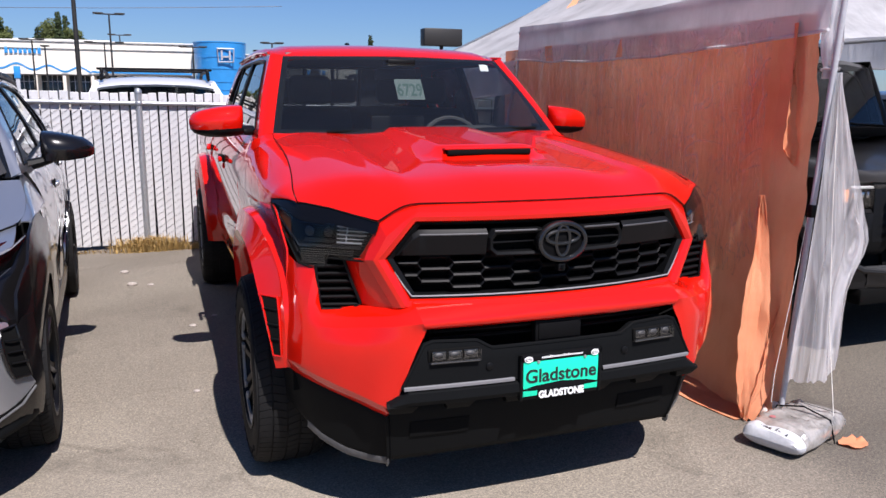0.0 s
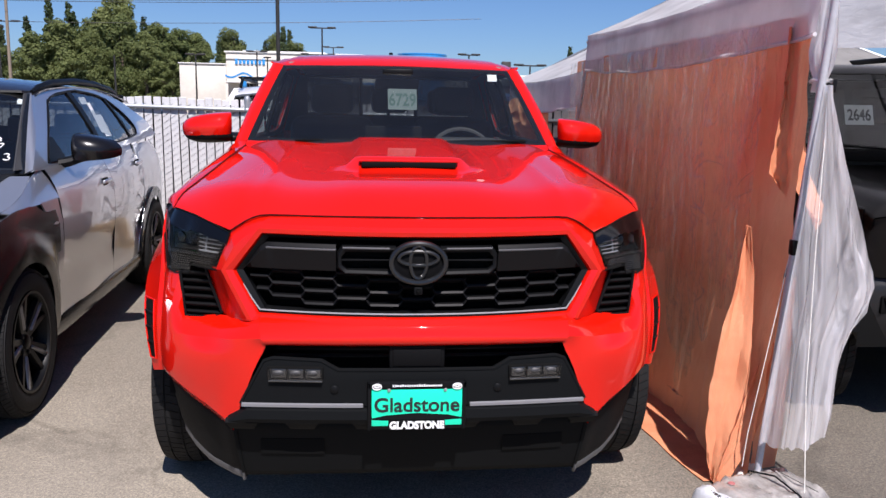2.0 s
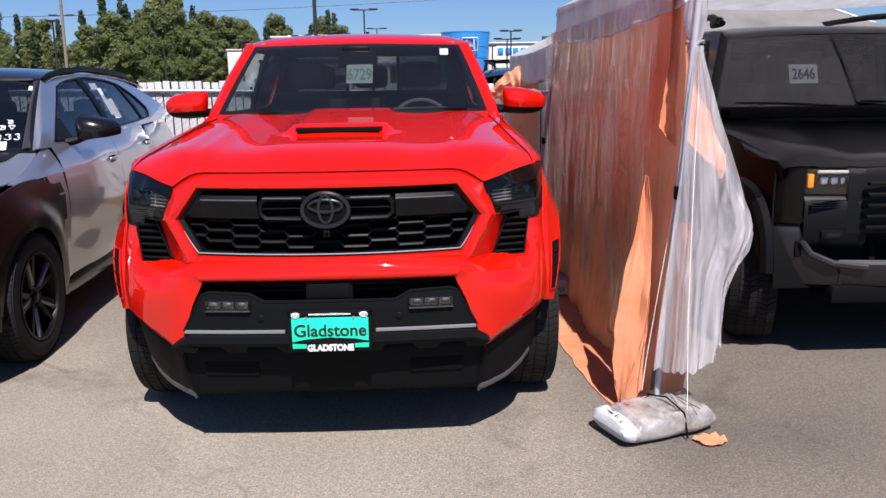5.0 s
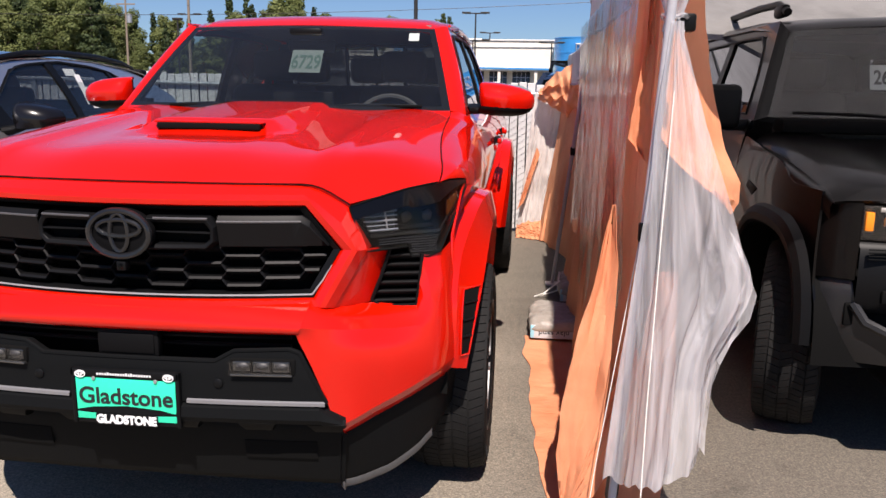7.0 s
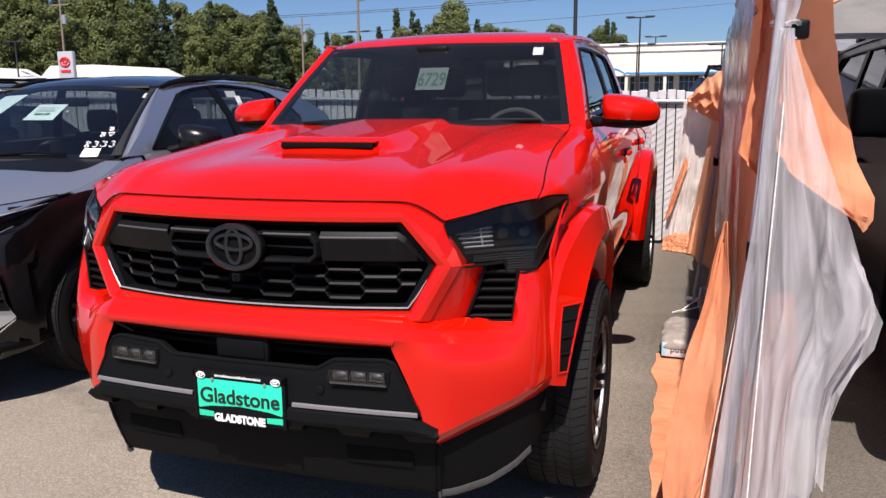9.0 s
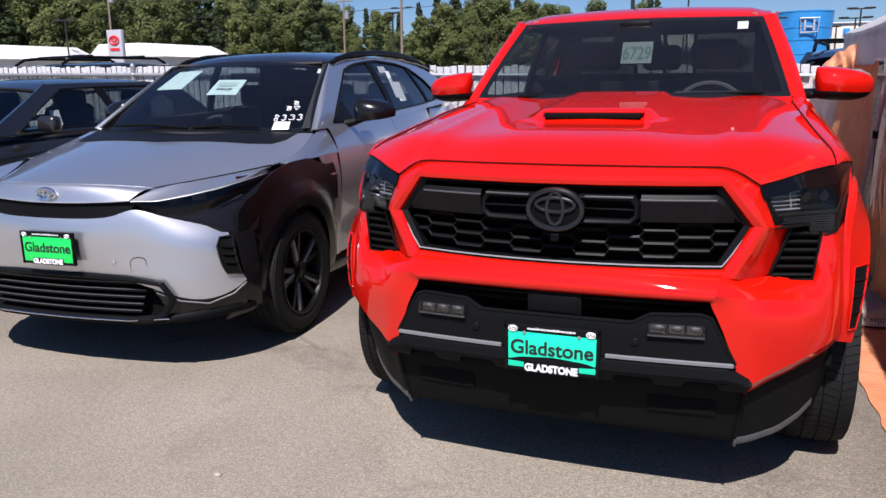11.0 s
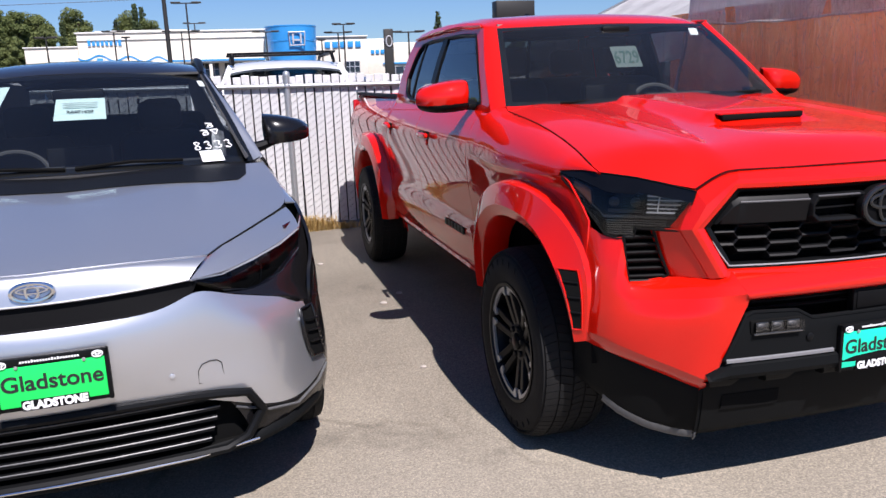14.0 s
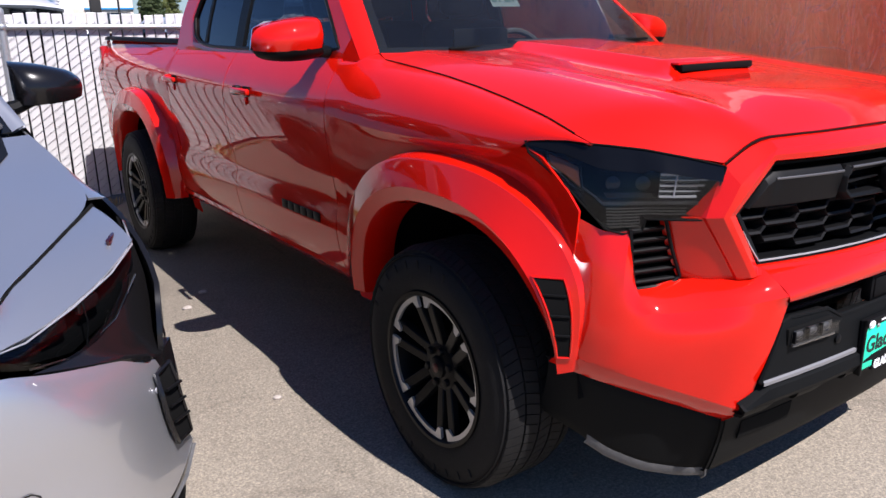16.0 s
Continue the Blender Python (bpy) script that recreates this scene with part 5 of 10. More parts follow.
        P("bed_inner_side", box(sg * 0.70, 7.42, 1.08, 0.02, 1.68, 0.48, 0.005), PLASTIC)

    rng = random.Random(9)
    tl = []
    for j in range(9):
        tl.append([(-0.80 - 0.035 * math.sin(math.pi * j / 8) + 0.03 * n_(j, k), 3.395 + 0.012 * k + 0.02 * n_(k, j), 0.435 + 0.011 * (j - 4) + 0.015 * n_(j + k, 3)) for k in range(9)])
    P("torn_liner", patch(tl, (-1, -1, 0)), mat("crumpled grey plastic", (0.12, 0.12, 0.12), 0.4, grain=0.4, scale=30), solid=0.002)
    P("bed_floor", box(0, 7.42, 0.86, 1.4, 1.68, 0.03, 0.005), PLASTIC)
    P("bed_front_wall", box(0, 6.585, 1.09, 1.56, 0.03, 0.46, 0.006), RED)
    P("tailgate", box(0, 8.285, 1.02, 1.56, 0.05, 0.60, 0.015), RED)
    P("rear_bumper", box(0, 8.33, 0.60, 1.62, 0.14, 0.17, 0.03), SATIN)
    for sg in (1, -1):
        P("tail_lamp", box(sg * 0.80, 8.27, 1.12, 0.08, 0.07, 0.32, 0.015), mat("red lamp", (0.35, 0.01, 0.01), 0.15, 0, 0.5))
    # unseen plate added to close light gaps under the bumper
    P("skid_plate", box(0, 3.45, 0.27, 1.1, 0.66, 0.02, 0.005), PLASTIC)
    P("underbody", box(0, 5.8, 0.52, 1.15, 4.9, 0.24, 0.03), VOID)
    P("engine_bay", box(0, 3.75, 0.78, 0.74, 0.95, 0.62, 0.02), VOID)
    P("front_axle", tube([(-0.7, 3.85, 0.33), (0.7, 3.85, 0.33)], 0.045, 8), VOID)
    P("rear_axle", tube([(-0.7, 7.205, 0.36), (0.7, 7.205, 0.36)], 0.06, 8), VOID)

    # --- cab ---
    def ws(u, v):
        """Windscreen point: u across (-1..1), v from base to top."""
        x = u * mix(0.738, 0.606, v)
        y = mix(4.295 + 0.17 * u * u, 4.845 + 0.09 * u * u, v)
        z = mix(1.312 + 0.006 * u * u, 1.704 - 0.004 * u * u, v) + 0.012 * math.sin(math.pi * v)
        return (x, y, z)
    us = [-1 + 2 * k / 12 for k in range(13)]
    wsc = P("windscreen", patch([[ws(u, v / 6) for u in us] for v in range(7)], (0, -1, 0.5)), GLASS, label="tinted windscreen")
    wsc.visible_shadow = False
    # black border of the screen
    def ws_in(u, v, d=0.004):
        p = Vector(ws(u, v))
        return p + Vector((0, 0.6 * d, -0.8 * d))
    for (ua, ub, va, vb) in ((-1, -0.955, 0, 1), (0.955, 1, 0, 1), (-1, 1, 0.955, 1), (-1, 1, 0, 0.05)):
        P("screen_border", patch([[ws_in(mix(ua, ub, k / 10), mix(va, vb, j / 6)) for k in range(11)] for j in range(7)], (0, -1, 0.5)), SATIN)
    P("cowl", patch([[(u * 0.76, mix(4.31, 4.33, f) + 0.16 * u * u - 0.02 + f * 0.03, mix(1.298, 1.315, f)) for u in us] for f in (0, 0.5, 1)], (0, -0.5, 1)), VOID, solid=0.01)
    for a, b in (((0.05, 4.325, 1.322), (0.62, 4.415, 1.335)), ((-0.5, 4.37, 1.325), (0.02, 4.335, 1.325))):
        P("wiper", tube([a, mix(Vector(a), Vector(b), 0.5) + Vector((0, 0.01, 0.006)), b], 0.007, 6), VOID)

    # roof
    ry = [4.850, 4.90, 4.98, 5.12, 5.35, 5.7, 6.1, 6.35, 6.47, 6.52]
    rz = [1.706, 1.728, 1.750, 1.772, 1.792, 1.803, 1.797, 1.783, 1.765, 1.735]
    rx = [0, 0.15, 0.3, 0.45, 0.55, 0.61, 0.645, 0.668]
    rows = []
    for y, z in zip(ry, rz):
        half = []
        for x in rx:
            yy = y + (0.09 * (x / 0.61) ** 2 if y < 5.2 else 0) * max(0, (5.2 - y) / 0.35)
            zz = z - 0.022 * (x / 0.6) ** 2 - (0.012 if x > 0.6 else 0) - (0.03 if x > 0.66 else 0)
            half.append((x, yy, zz))
        rows.append([(-x, y_, z_) for x, y_, z_ in reversed(half)] + half[1:])
    P("roof", patch(rows, (0, 0, 1)), RED, solid=0.01, angle=60)
    P("roof_light", box(0, 6.43, 1.795, 0.22, 0.05, 0.02, 0.008), SATIN)
    P("roof_aerial", prism([(5.92, 1.79), (6.06, 1.79), (6.05, 1.845), (6.02, 1.85)], "x", -0.012, 0.012, 0.004), SATIN)

    def side_pt(y, h, out=0.0):
        """A point of the leaning cab side: h from the belt (0) to the roof (1)."""
        return (mix(0.806, 0.664, h) + 0.012 * math.sin(math.pi * h) + out, y, mix(1.292, 1.712, h))
    outer = [(4.485, 0.0), (4.72, 0.48), (4.975, 1.0), (5.3, 1.03), (5.7, 1.03), (6.1, 1.03), (6.42, 1.0), (6.50, 0.8), (6.545, 0.4), (6.56, 0.0), (6.1, -0.02), (5.6, -0.02), (5.0, -0.02), (4.7, -0.01)]
    inner = [(4.66, 0.10), (4.81, 0.45), (5.045, 0.90), (5.3, 0.935), (5.7, 0.94), (6.0, 0.935), (6.17, 0.91), (6.25, 0.8), (6.33, 0.4), (6.26, 0.12), (6.05, 0.055), (5.6, 0.05), (5.0, 0.045), (4.75, 0.045)]
    for sg in (1, -1):
        def sp(y, h, out=0.0):
            x, yy, z = side_pt(y, h, out)
            return (sg * x, yy, z)
        rows = [[sp(mix(a[0], b[0], f), mix(a[1], b[1], f)) for a, b in zip(outer, inner)] for f in (0, 0.25, 0.5, 0.75, 0.94)]
        rows.append([sp(b[0], b[1], -0.012) for b in inner])
        P("cab_side", patch(rows, (sg, 0, 0), close=True), RED, solid=0.012, angle=50)
        P("pillar_lining", patch([[sp(mix(a[0], b[0], f), mix(a[1], b[1], f), -0.020) for a, b in zip(outer, inner)] for f in (0.03, 0.5, 0.99)], (-sg, 0, 0), close=True), DASH, solid=0.004)
        win = resample([(0, y, h) for y, h in inner], 40, True)
        ch = 0.5
        for lo_y, hi_y, cy, pane in ((4.0, 5.645, 5.25, GLASS_SIDE), (5.645, 7.0, 5.95, GLASS_PRIVACY)):
            ring_ = [(min(max(p.y, lo_y), hi_y), p.z) for p in win]
            rows = [[sp(mix(y_, cy, f), mix(h_, ch, f), -0.010) for y_, h_ in ring_] for f in (0, 0.3, 0.6, 0.98)]
            w = P("side_window", patch(rows, (sg, 0, 0), close=True), pane, label="tinted side window" if lo_y < 5 else "black privacy glass side window")
            w.visible_shadow = False
        P("window_seal", tube([sp(p.y, p.z, -0.003) for p in win], 0.009, 6, closed=True), SATIN)
        P("centre_pillar", patch([[sp(y, h, 0.0) for h in (0.04, 0.35, 0.65, 0.95)] for y in (5.60, 5.69)], (sg, 0, 0)), SATIN, solid=0.02)
        P("rear_quarter_bar", patch([[sp(y, h, -0.002) for h in (0.1, 0.5, 0.93)] for y in (6.10, 6.125)], (sg, 0, 0)), SATIN, solid=0.01)
        # front pillar between screen and side frame
        rows = []
        for k in range(7):
            v = k / 6
            a, b = Vector(ws(1, v)), Vector(side_pt(mix(4.485, 4.975, v), v))
            m_ = a.lerp(b, 0.5) + Vector((0.010, -0.012, 0.006))
            rows.append([(sg * a.x, a.y, a.z), (sg * m_.x, m_.y, m_.z), (sg * b.x, b.y, b.z)])
        P("front_pillar", patch(rows, (sg, -1, 0)), RED, sub=1, solid=0.01)
        P("roof_gutter", tube([(sg * 0.672, y, z) for y, z in ((4.99, 1.715), (5.4, 1.735), (5.9, 1.735), (6.4, 1.715))], 0.007, 6), RED)

        # door mirror
        mx_ = lambda x: 0.846 + 1.34 * (x - 0.890)
        mz_ = lambda z: 1.386 + 0.95 * (z - 1.386)
        mir = P("door_mirror", patch([[(sg * mx_(x), y - 0.10, mz_(z)) for x, y, z in r] for r in (
            [(0.895, 4.80, 1.335), (0.90, 4.735, 1.335), (1.00, 4.735, 1.325), (1.065, 4.775, 1.325), (1.078, 4.84, 1.33)],
            [(0.890, 4.80, 1.375), (0.895, 4.722, 1.375), (1.00, 4.718, 1.37), (1.070, 4.765, 1.368), (1.085, 4.84, 1.37)],
            [(0.890, 4.80, 1.420), (0.900, 4.735, 1.42), (0.985, 4.735, 1.415), (1.055, 4.775, 1.405), (1.070, 4.84, 1.405)],
            [(0.893, 4.80, 1.445), (0.905, 4.765, 1.447), (0.975, 4.765, 1.442), (1.035, 4.79, 1.425), (1.045, 4.84, 1.42)],
            [(0.90, 4.85, 1.450), (0.91, 4.85, 1.452), (0.97, 4.85, 1.446), (1.025, 4.85, 1.43), (1.035, 4.86, 1.42)])], (0, -1, 0.2)), RED, sub=2, solid=0.01)
        part("mirror_base", patch([[(sg * mx_(x), y - 0.10, mz_(z)) for x, y, z in r] for r in (
            [(0.895, 4.80, 1.338), (0.90, 4.735, 1.338), (1.00, 4.733, 1.327), (1.065, 4.775, 1.327), (1.078, 4.85, 1.33)],
            [(0.885, 4.80, 1.315), (0.89, 4.735, 1.310), (1.00, 4.735, 1.298), (1.058, 4.775, 1.302), (1.068, 4.85, 1.305)],
            [(0.885, 4.85, 1.300), (0.90, 4.80, 1.292), (0.99, 4.80, 1.283), (1.035, 4.82, 1.290), (1.045, 4.86, 1.295)])], (0, -1, -0.2)), SATIN, mir, sub=1, solid=0.01)
        part("mirror_arm", patch([[(sg * 0.79, 4.73, 1.295), (sg * 0.85, 4.70, 1.300), (sg * 0.94, 4.70, 1.305)], [(sg * 0.79, 4.69, 1.330), (sg * 0.85, 4.685, 1.330), (sg * 0.94, 4.685, 1.330)], [(sg * 0.79, 4.80, 1.345), (sg * 0.85, 4.765, 1.345), (sg * 0.94, 4.745, 1.345)]], (0, -1, 0)), SATIN, mir, sub=1, solid=0.03)
        part("mirror_glass", prism([(0.874 * sg, 1.338), (1.10 * sg, 1.334), (1.085 * sg, 1.408), (1.04 * sg, 1.432), (0.874 * sg, 1.436)], "y", 4.762, 4.768), CHROME, mir)
    # rear of the cab
    P("cab_rear", patch([[(x, y, z) for x in (-0.66, -0.3, 0, 0.3, 0.66)] for y, z in ((6.575, 1.30), (6.57, 1.36))], (0, 1, 0)), RED, solid=0.02)
    for xa, xb, pane in ((-0.62, -0.205, GLASS_PRIVACY), (-0.205, 0.205, GLASS_SLIDER), (0.205, 0.62, GLASS_PRIVACY)):
        rw_ = P("rear_window", patch([[(x, y, z) for x in (xa, (xa + xb) / 2, xb)] for y, z in ((6.57, 1.36), (6.50, 1.70))], (0, 1, 0)), pane)
        rw_.visible_shadow = False
    for x in (-0.205, 0.0, 0.205):
        P("slider_frame", tube([(x, 6.562, 1.36), (x, 6.492, 1.70)], 0.014, 6), SATIN)
    for sg in (1, -1):
        P("rear_lining", patch([[(sg * 0.60, 6.535, 1.30), (sg * 0.77, 6.52, 1.30)], [(sg * 0.59, 6.465, 1.70), (sg * 0.645, 6.39, 1.70)]], (0, -1, 0)), DASH, solid=0.004)
        P("cab_rear_corner", patch([[(sg * 0.62, 6.57, 1.30), (sg * 0.80, 6.555, 1.30)], [(sg * 0.60, 6.50, 1.72), (sg * 0.664, 6.42, 1.712)]], (0, 1, 0)), RED, solid=0.02)

    # --- inside ---
    P("dashboard", patch([[(x, y, z) for x in (-0.72, -0.4, 0, 0.4, 0.72)] for y, z in ((4.36, 1.29), (4.55, 1.305), (4.75, 1.295), (4.84, 1.22), (4.86, 1.0))], (0, 0, 1)), DASH, solid=0.02)
    P("instrument_hood", box(0.37, 4.78, 1.31, 0.34, 0.16, 0.05, 0.02), DASH)
    P("centre_screen", box(-0.02, 4.80, 1.315, 0.30, 0.02, 0.15, 0.008), SATIN)
    st = P("steering_wheel", moved(tube([(0.185 * math.cos(2 * math.pi * k / 28), 0, 0.185 * math.sin(2 * math.pi * k / 28)) for k in range(28)], 0.015, 8, closed=True), Matrix.Translation((0.37, 4.97, 1.20)) @ Matrix.Rotation(radians(-22), 4, "X")), DASH)
    part("steering_hub", box(0.37, 4.955, 1.20, 0.16, 0.05, 0.12, 0.03), DASH, st)
    part("steering_spoke", box(0.37, 4.965, 1.20, 0.34, 0.02, 0.03, 0.008), DASH, st)
    for x, y in ((-0.37, 5.40), (0.37, 5.40), (-0.40, 6.22), (0.0, 6.24), (0.40, 6.22)):
        s = P("seat", joined(box(x, y, 1.12, 0.50, 0.16, 0.62, 0.07, 3, Matrix.Rotation(radians(-10), 4, "X")), box(x, y - 0.28, 0.86, 0.50, 0.5, 0.16, 0.06, 3)), FABRIC)
        part("headrest", box(x, y + 0.06, 1.53, 0.26, 0.10, 0.17, 0.045, 3), FABRIC, s)
    P("rear_view_mirror", box(-0.0, 4.90, 1.610, 0.24, 0.03, 0.062, 0.014), SATIN)
    P("sensor_pod", box(0, 4.83, 1.672, 0.16, 0.10, 0.035, 0.012), SATIN)
    P("cabin_floor", box(0, 5.6, 0.68, 1.5, 1.9, 0.04), VOID)
    P("rear_header", box(0, 6.46, 1.715, 1.22, 0.10, 0.05, 0.015), VOID_SATIN)
    P("headliner", box(0, 5.72, 1.715, 1.16, 1.45, 0.012), mat("grey headliner", (0.18, 0.18, 0.18), 0.9))
    # paper card with the stock number and the small sticker
    card_m = Matrix.Translation((0.022, 4.715, 1.530)) @ Matrix.Rotation(radians(-38), 4, "X")
    # white card with its backlit shade put into a dark grey colour
    card = P("stock_card", moved(box(0, 0, 0, 0.150, 0.001, 0.135), card_m), mat("paper greyed to look backlit", (0.095, 0.125, 0.12), 0.8, grain=0.05, scale=40), label="white card with a stock number behind the glass")
    part("card_number", moved(letters("6729", 0.112, 0.0005, 0.0022, 0.64), card_m @ Matrix.Translation((0, -0.002, -0.004))), INK, card)
    stick_m = Matrix.Translation(Vector(ws(0.83, 0.90)) + Vector((0, 0.012, -0.012))) @ Matrix.Rotation(radians(-35), 4, "X")
    P("screen_sticker", moved(box(0, 0, 0, 0.05, 0.001, 0.045), stick_m), PAPER)
    for x, y in ((0.838, FW[0]), (-0.838, FW[0]), (0.825, RW[0]), (-0.825, RW[0])):
        m = pose(x, y - 2.95, 0.388) @ (Matrix.Rotation(math.pi, 4, "Z") if x < 0 else Matrix()) @ Matrix.Rotation(radians(10 + 17 * y), 4, "X")
        wheel("wheel", t, m, 0.390, 0.274, 0.240, 6, "six")
    dealer_plate(t, pose(0, 2.951 - 2.95, 0.553), TEAL)
    ORIGIN[0] = Vector((0, 0, 0))
    return t


pickup()

# ---- the silver crossover ----
def bx(y, z):
    """Half width of the crossover's side."""
    w = smooth([(0.22, 0.80), (0.30, 0.855), (0.42, 0.872), (0.60, 0.888), (0.78, 0.902), (0.92, 0.897), (1.02, 0.878), (1.10, 0.842), (1.16, 0.806)], z)
    return w - smooth([(0.3, 0.10), (0.45, 0.045), (0.9, 0.0), (3.2, 0.0), (4.2, 0.03), (4.65, 0.12)], y)


def crossover():
    t = thing("crossover_car", pose(-2.60, 3.37, 0, 0, 0, 3), "silver electric crossover with black roof and wheel arches, parked", "car")
    P = lambda name, bm, m, **k: part(name, bm, m, t, **k)
    FW, RW = (0.91, 0.36), (3.74, 0.36)

    def hood_side(v):
        """Outer edge of the bonnet from nose to screen."""
        pts = [(0, (0.500, 0.205, 0.925)), (0.12, (0.550, 0.315, 0.932)), (0.4, (0.690, 0.560, 0.952)), (0.66, (0.838, 0.830, 0.984)), (0.82, (0.848, 1.06, 1.035)), (1, (0.812, 1.30, 1.108))]
        return Vector([smooth([(f, p[k]) for f, p in pts], v) for k in range(3)])

    def hood_mid(v):
        return Vector((0, mix(0.090, 1.10, v), smooth([(0, 0.946), (0.08, 0.966), (0.2, 0.989), (0.45, 1.032), (0.75, 1.072), (1, 1.098)], v)))

    rows = []
    n = 9
    for i in range(21):
        v = i / 20
        a, b = hood_mid(v), hood_side(v)
        half = []
        for k in range(n):
            u = k / (n - 1)
            p = a.lerp(b, u)
            p.z = mix(a.z, b.z, u ** 2.2) + 0.010 * math.sin(math.pi * u) * (0.3 + v)
            p.y = mix(a.y, b.y, u * u)
            half.append(p)
        rows.append([(-p.x, p.y, p.z) for p in reversed(half)] + [tuple(p) for p in half[1:]])
    P("bonnet", patch(rows, (0, 0, 1)), SILVER, solid=0.010, angle=70)
    # dark cowl panel before the screen
    rows = []
    for v in (0.815, 0.84, 0.90, 0.96, 1.0, 1.10):
        vv = min(v, 1.0)
        a, b = hood_mid(vv), hood_side(vv)
        r = []
        for k in range(-8, 9):
            u = abs(k) / 8 * curve([(0.815, 0.66), (0.84, 0.80), (0.90, 0.86), (1.0, 0.90)], vv)
            p = a.lerp(b, u)
            y = mix(a.y, b.y, u * u) + (v - vv) * 1.2
            z = mix(a.z, b.z, u ** 2.2) + 0.010 * math.sin(math.pi * u) * (0.3 + vv) + 0.004
            r.append((math.copysign(p.x, k) if k else 0.0, y, z))
        rows.append(r)
    P("cowl_panel", patch(rows, (0, 0, 1)), SATIN, solid=0.003, angle=60)
    # nose strip under the bonnet edge, bright edge, dark band tapering to the lamps
    us = [-1 + k / 8 for k in range(17)]

    def strip_pt(u, f):
        au = abs(u)
        a, b = hood_mid(0), hood_side(0)
        top = Vector((0.50 * u, mix(a.y, b.y, au * au), mix(a.z, b.z, au ** 2.2) + 0.003 * math.sin(math.pi * au) - 0.004))
        low = Vector((0.437 * u, 0.046 + 0.054 * au * au, mix(0.862, 0.875, au * au)))
        return Vector((mix(top.x, low.x, f), mix(top.y, low.y, f ** 0.6), mix(top.z, low.z, f ** 1.7)))
    P("nose_strip", patch([[strip_pt(u, f) for u in us] for f in (0, 0.03, 0.08, 0.15, 0.25, 0.4, 0.55, 0.7, 0.85, 1)], (0, -1, 0.3)), SILVER)
    P("nose_trim", tube([strip_pt(u, 1.0) + Vector((0, -0.002, -0.002)) for u in us], 0.003, 6), STRIPE)
    low = [(0, 0.030, 0.782), (0.22, 0.041, 0.784), (0.345, 0.060, 0.789), (0.425, 0.086, 0.812), (0.458, 0.110, 0.858)]
    band = []
    for f in (0, 0.1, 0.5, 0.9, 1.0):
        r = []
        for u in us:
            q = [smooth([(k / 4, p[a]) for k, p in enumerate(low)], abs(u)) for a in range(3)]
            p = strip_pt(u, 1.0) + Vector((0, 0.004, -0.004))
            r.append(p.lerp(Vector((math.copysign(q[0], u), q[1] + 0.004, q[2])), f) + Vector((0, 0.010 if 0.05 < f < 0.95 else 0.0, 0)))
        band.append(r)
    P("nose_band", patch(band, (0, -1, 0)), VOID_SATIN)
    emblem(t, 0, 0.044, 0.900, 0.112, 0.054, CHROME, None, 0.0068)
    # bumper skin: rows from under the band to the lower grille, out to the corner
    half = [
        [(0, 0.028, 0.784), (0.22, 0.039, 0.786), (0.365, 0.064, 0.793), (0.452, 0.097, 0.846), (0.54, 0.138, 0.802), (0.64, 0.212, 0.764), (0.735, 0.285, 0.728), (0.795, 0.330, 0.690)],
        [(0, 0.012, 0.755), (0.20, 0.022, 0.755), (0.38, 0.055, 0.752), (0.47, 0.088, 0.800), (0.56, 0.130, 0.768), (0.66, 0.198, 0.730), (0.755, 0.274, 0.695), (0.804, 0.322, 0.664)],
        [(0, 0.005, 0.690), (0.20, 0.016, 0.690), (0.38, 0.048, 0.688), (0.49, 0.080, 0.680), (0.60, 0.125, 0.672), (0.70, 0.188, 0.662), (0.780, 0.268, 0.640), (0.812, 0.318, 0.620)],
        [(0, 0.006, 0.620), (0.20, 0.018, 0.620), (0.38, 0.050, 0.618), (0.50, 0.085, 0.605), (0.61, 0.130, 0.592), (0.71, 0.195, 0.580), (0.790, 0.272, 0.570), (0.825, 0.322, 0.560)],
        [(0, 0.020, 0.550), (0.20, 0.032, 0.550), (0.38, 0.052, 0.545), (0.51, 0.080, 0.515), (0.62, 0.122, 0.485), (0.72, 0.190, 0.468), (0.805, 0.285, 0.478), (0.845, 0.335, 0.492)],
        [(0, 0.034, 0.512), (0.20, 0.046, 0.510), (0.38, 0.060, 0.500), (0.52, 0.092, 0.450), (0.64, 0.136, 0.395), (0.74, 0.208, 0.372), (0.820, 0.300, 0.405), (0.862, 0.350, 0.452)]]
    rows = [[(-x, y, z) for x, y, z in reversed(r)] + r[1:] for r in half]
    P("front_bumper", patch(rows, (0, -1, 0)), SILVER, sub=2, solid=0.01)
    # lower grille
    def gr(x, z):
        return 0.050 + 0.14 * x * x + 0.04 * (0.5 - z)
    gx = [-0.58, -0.5, -0.4, -0.2, 0, 0.2, 0.4, 0.5, 0.58]
    P("lower_grille_back", patch([[(x, gr(x, z) + 0.06, z) for x in gx] for z in (0.50, 0.29)], (0, -1, 0)), VOID)
    for k in range(5):
        z = 0.470 - 0.036 * k
        w = 0.50 - 0.012 * k
        P("grille_slat", patch([[(x * w / 0.58, gr(x * w / 0.58, z) + d, z + e) for x in gx] for d, e in ((0.04, 0.009), (0.008, 0.006), (0.008, -0.006), (0.04, -0.012))], (0, -1, 0)), SATIN)
        # the slat's lit front edge painted in as a pale tube
        P("slat_edge", tube([(x * w / 0.58, gr(x * w / 0.58, z) + 0.007, z + 0.005) for x in gx], 0.0028, 6), EDGE_GLINT)
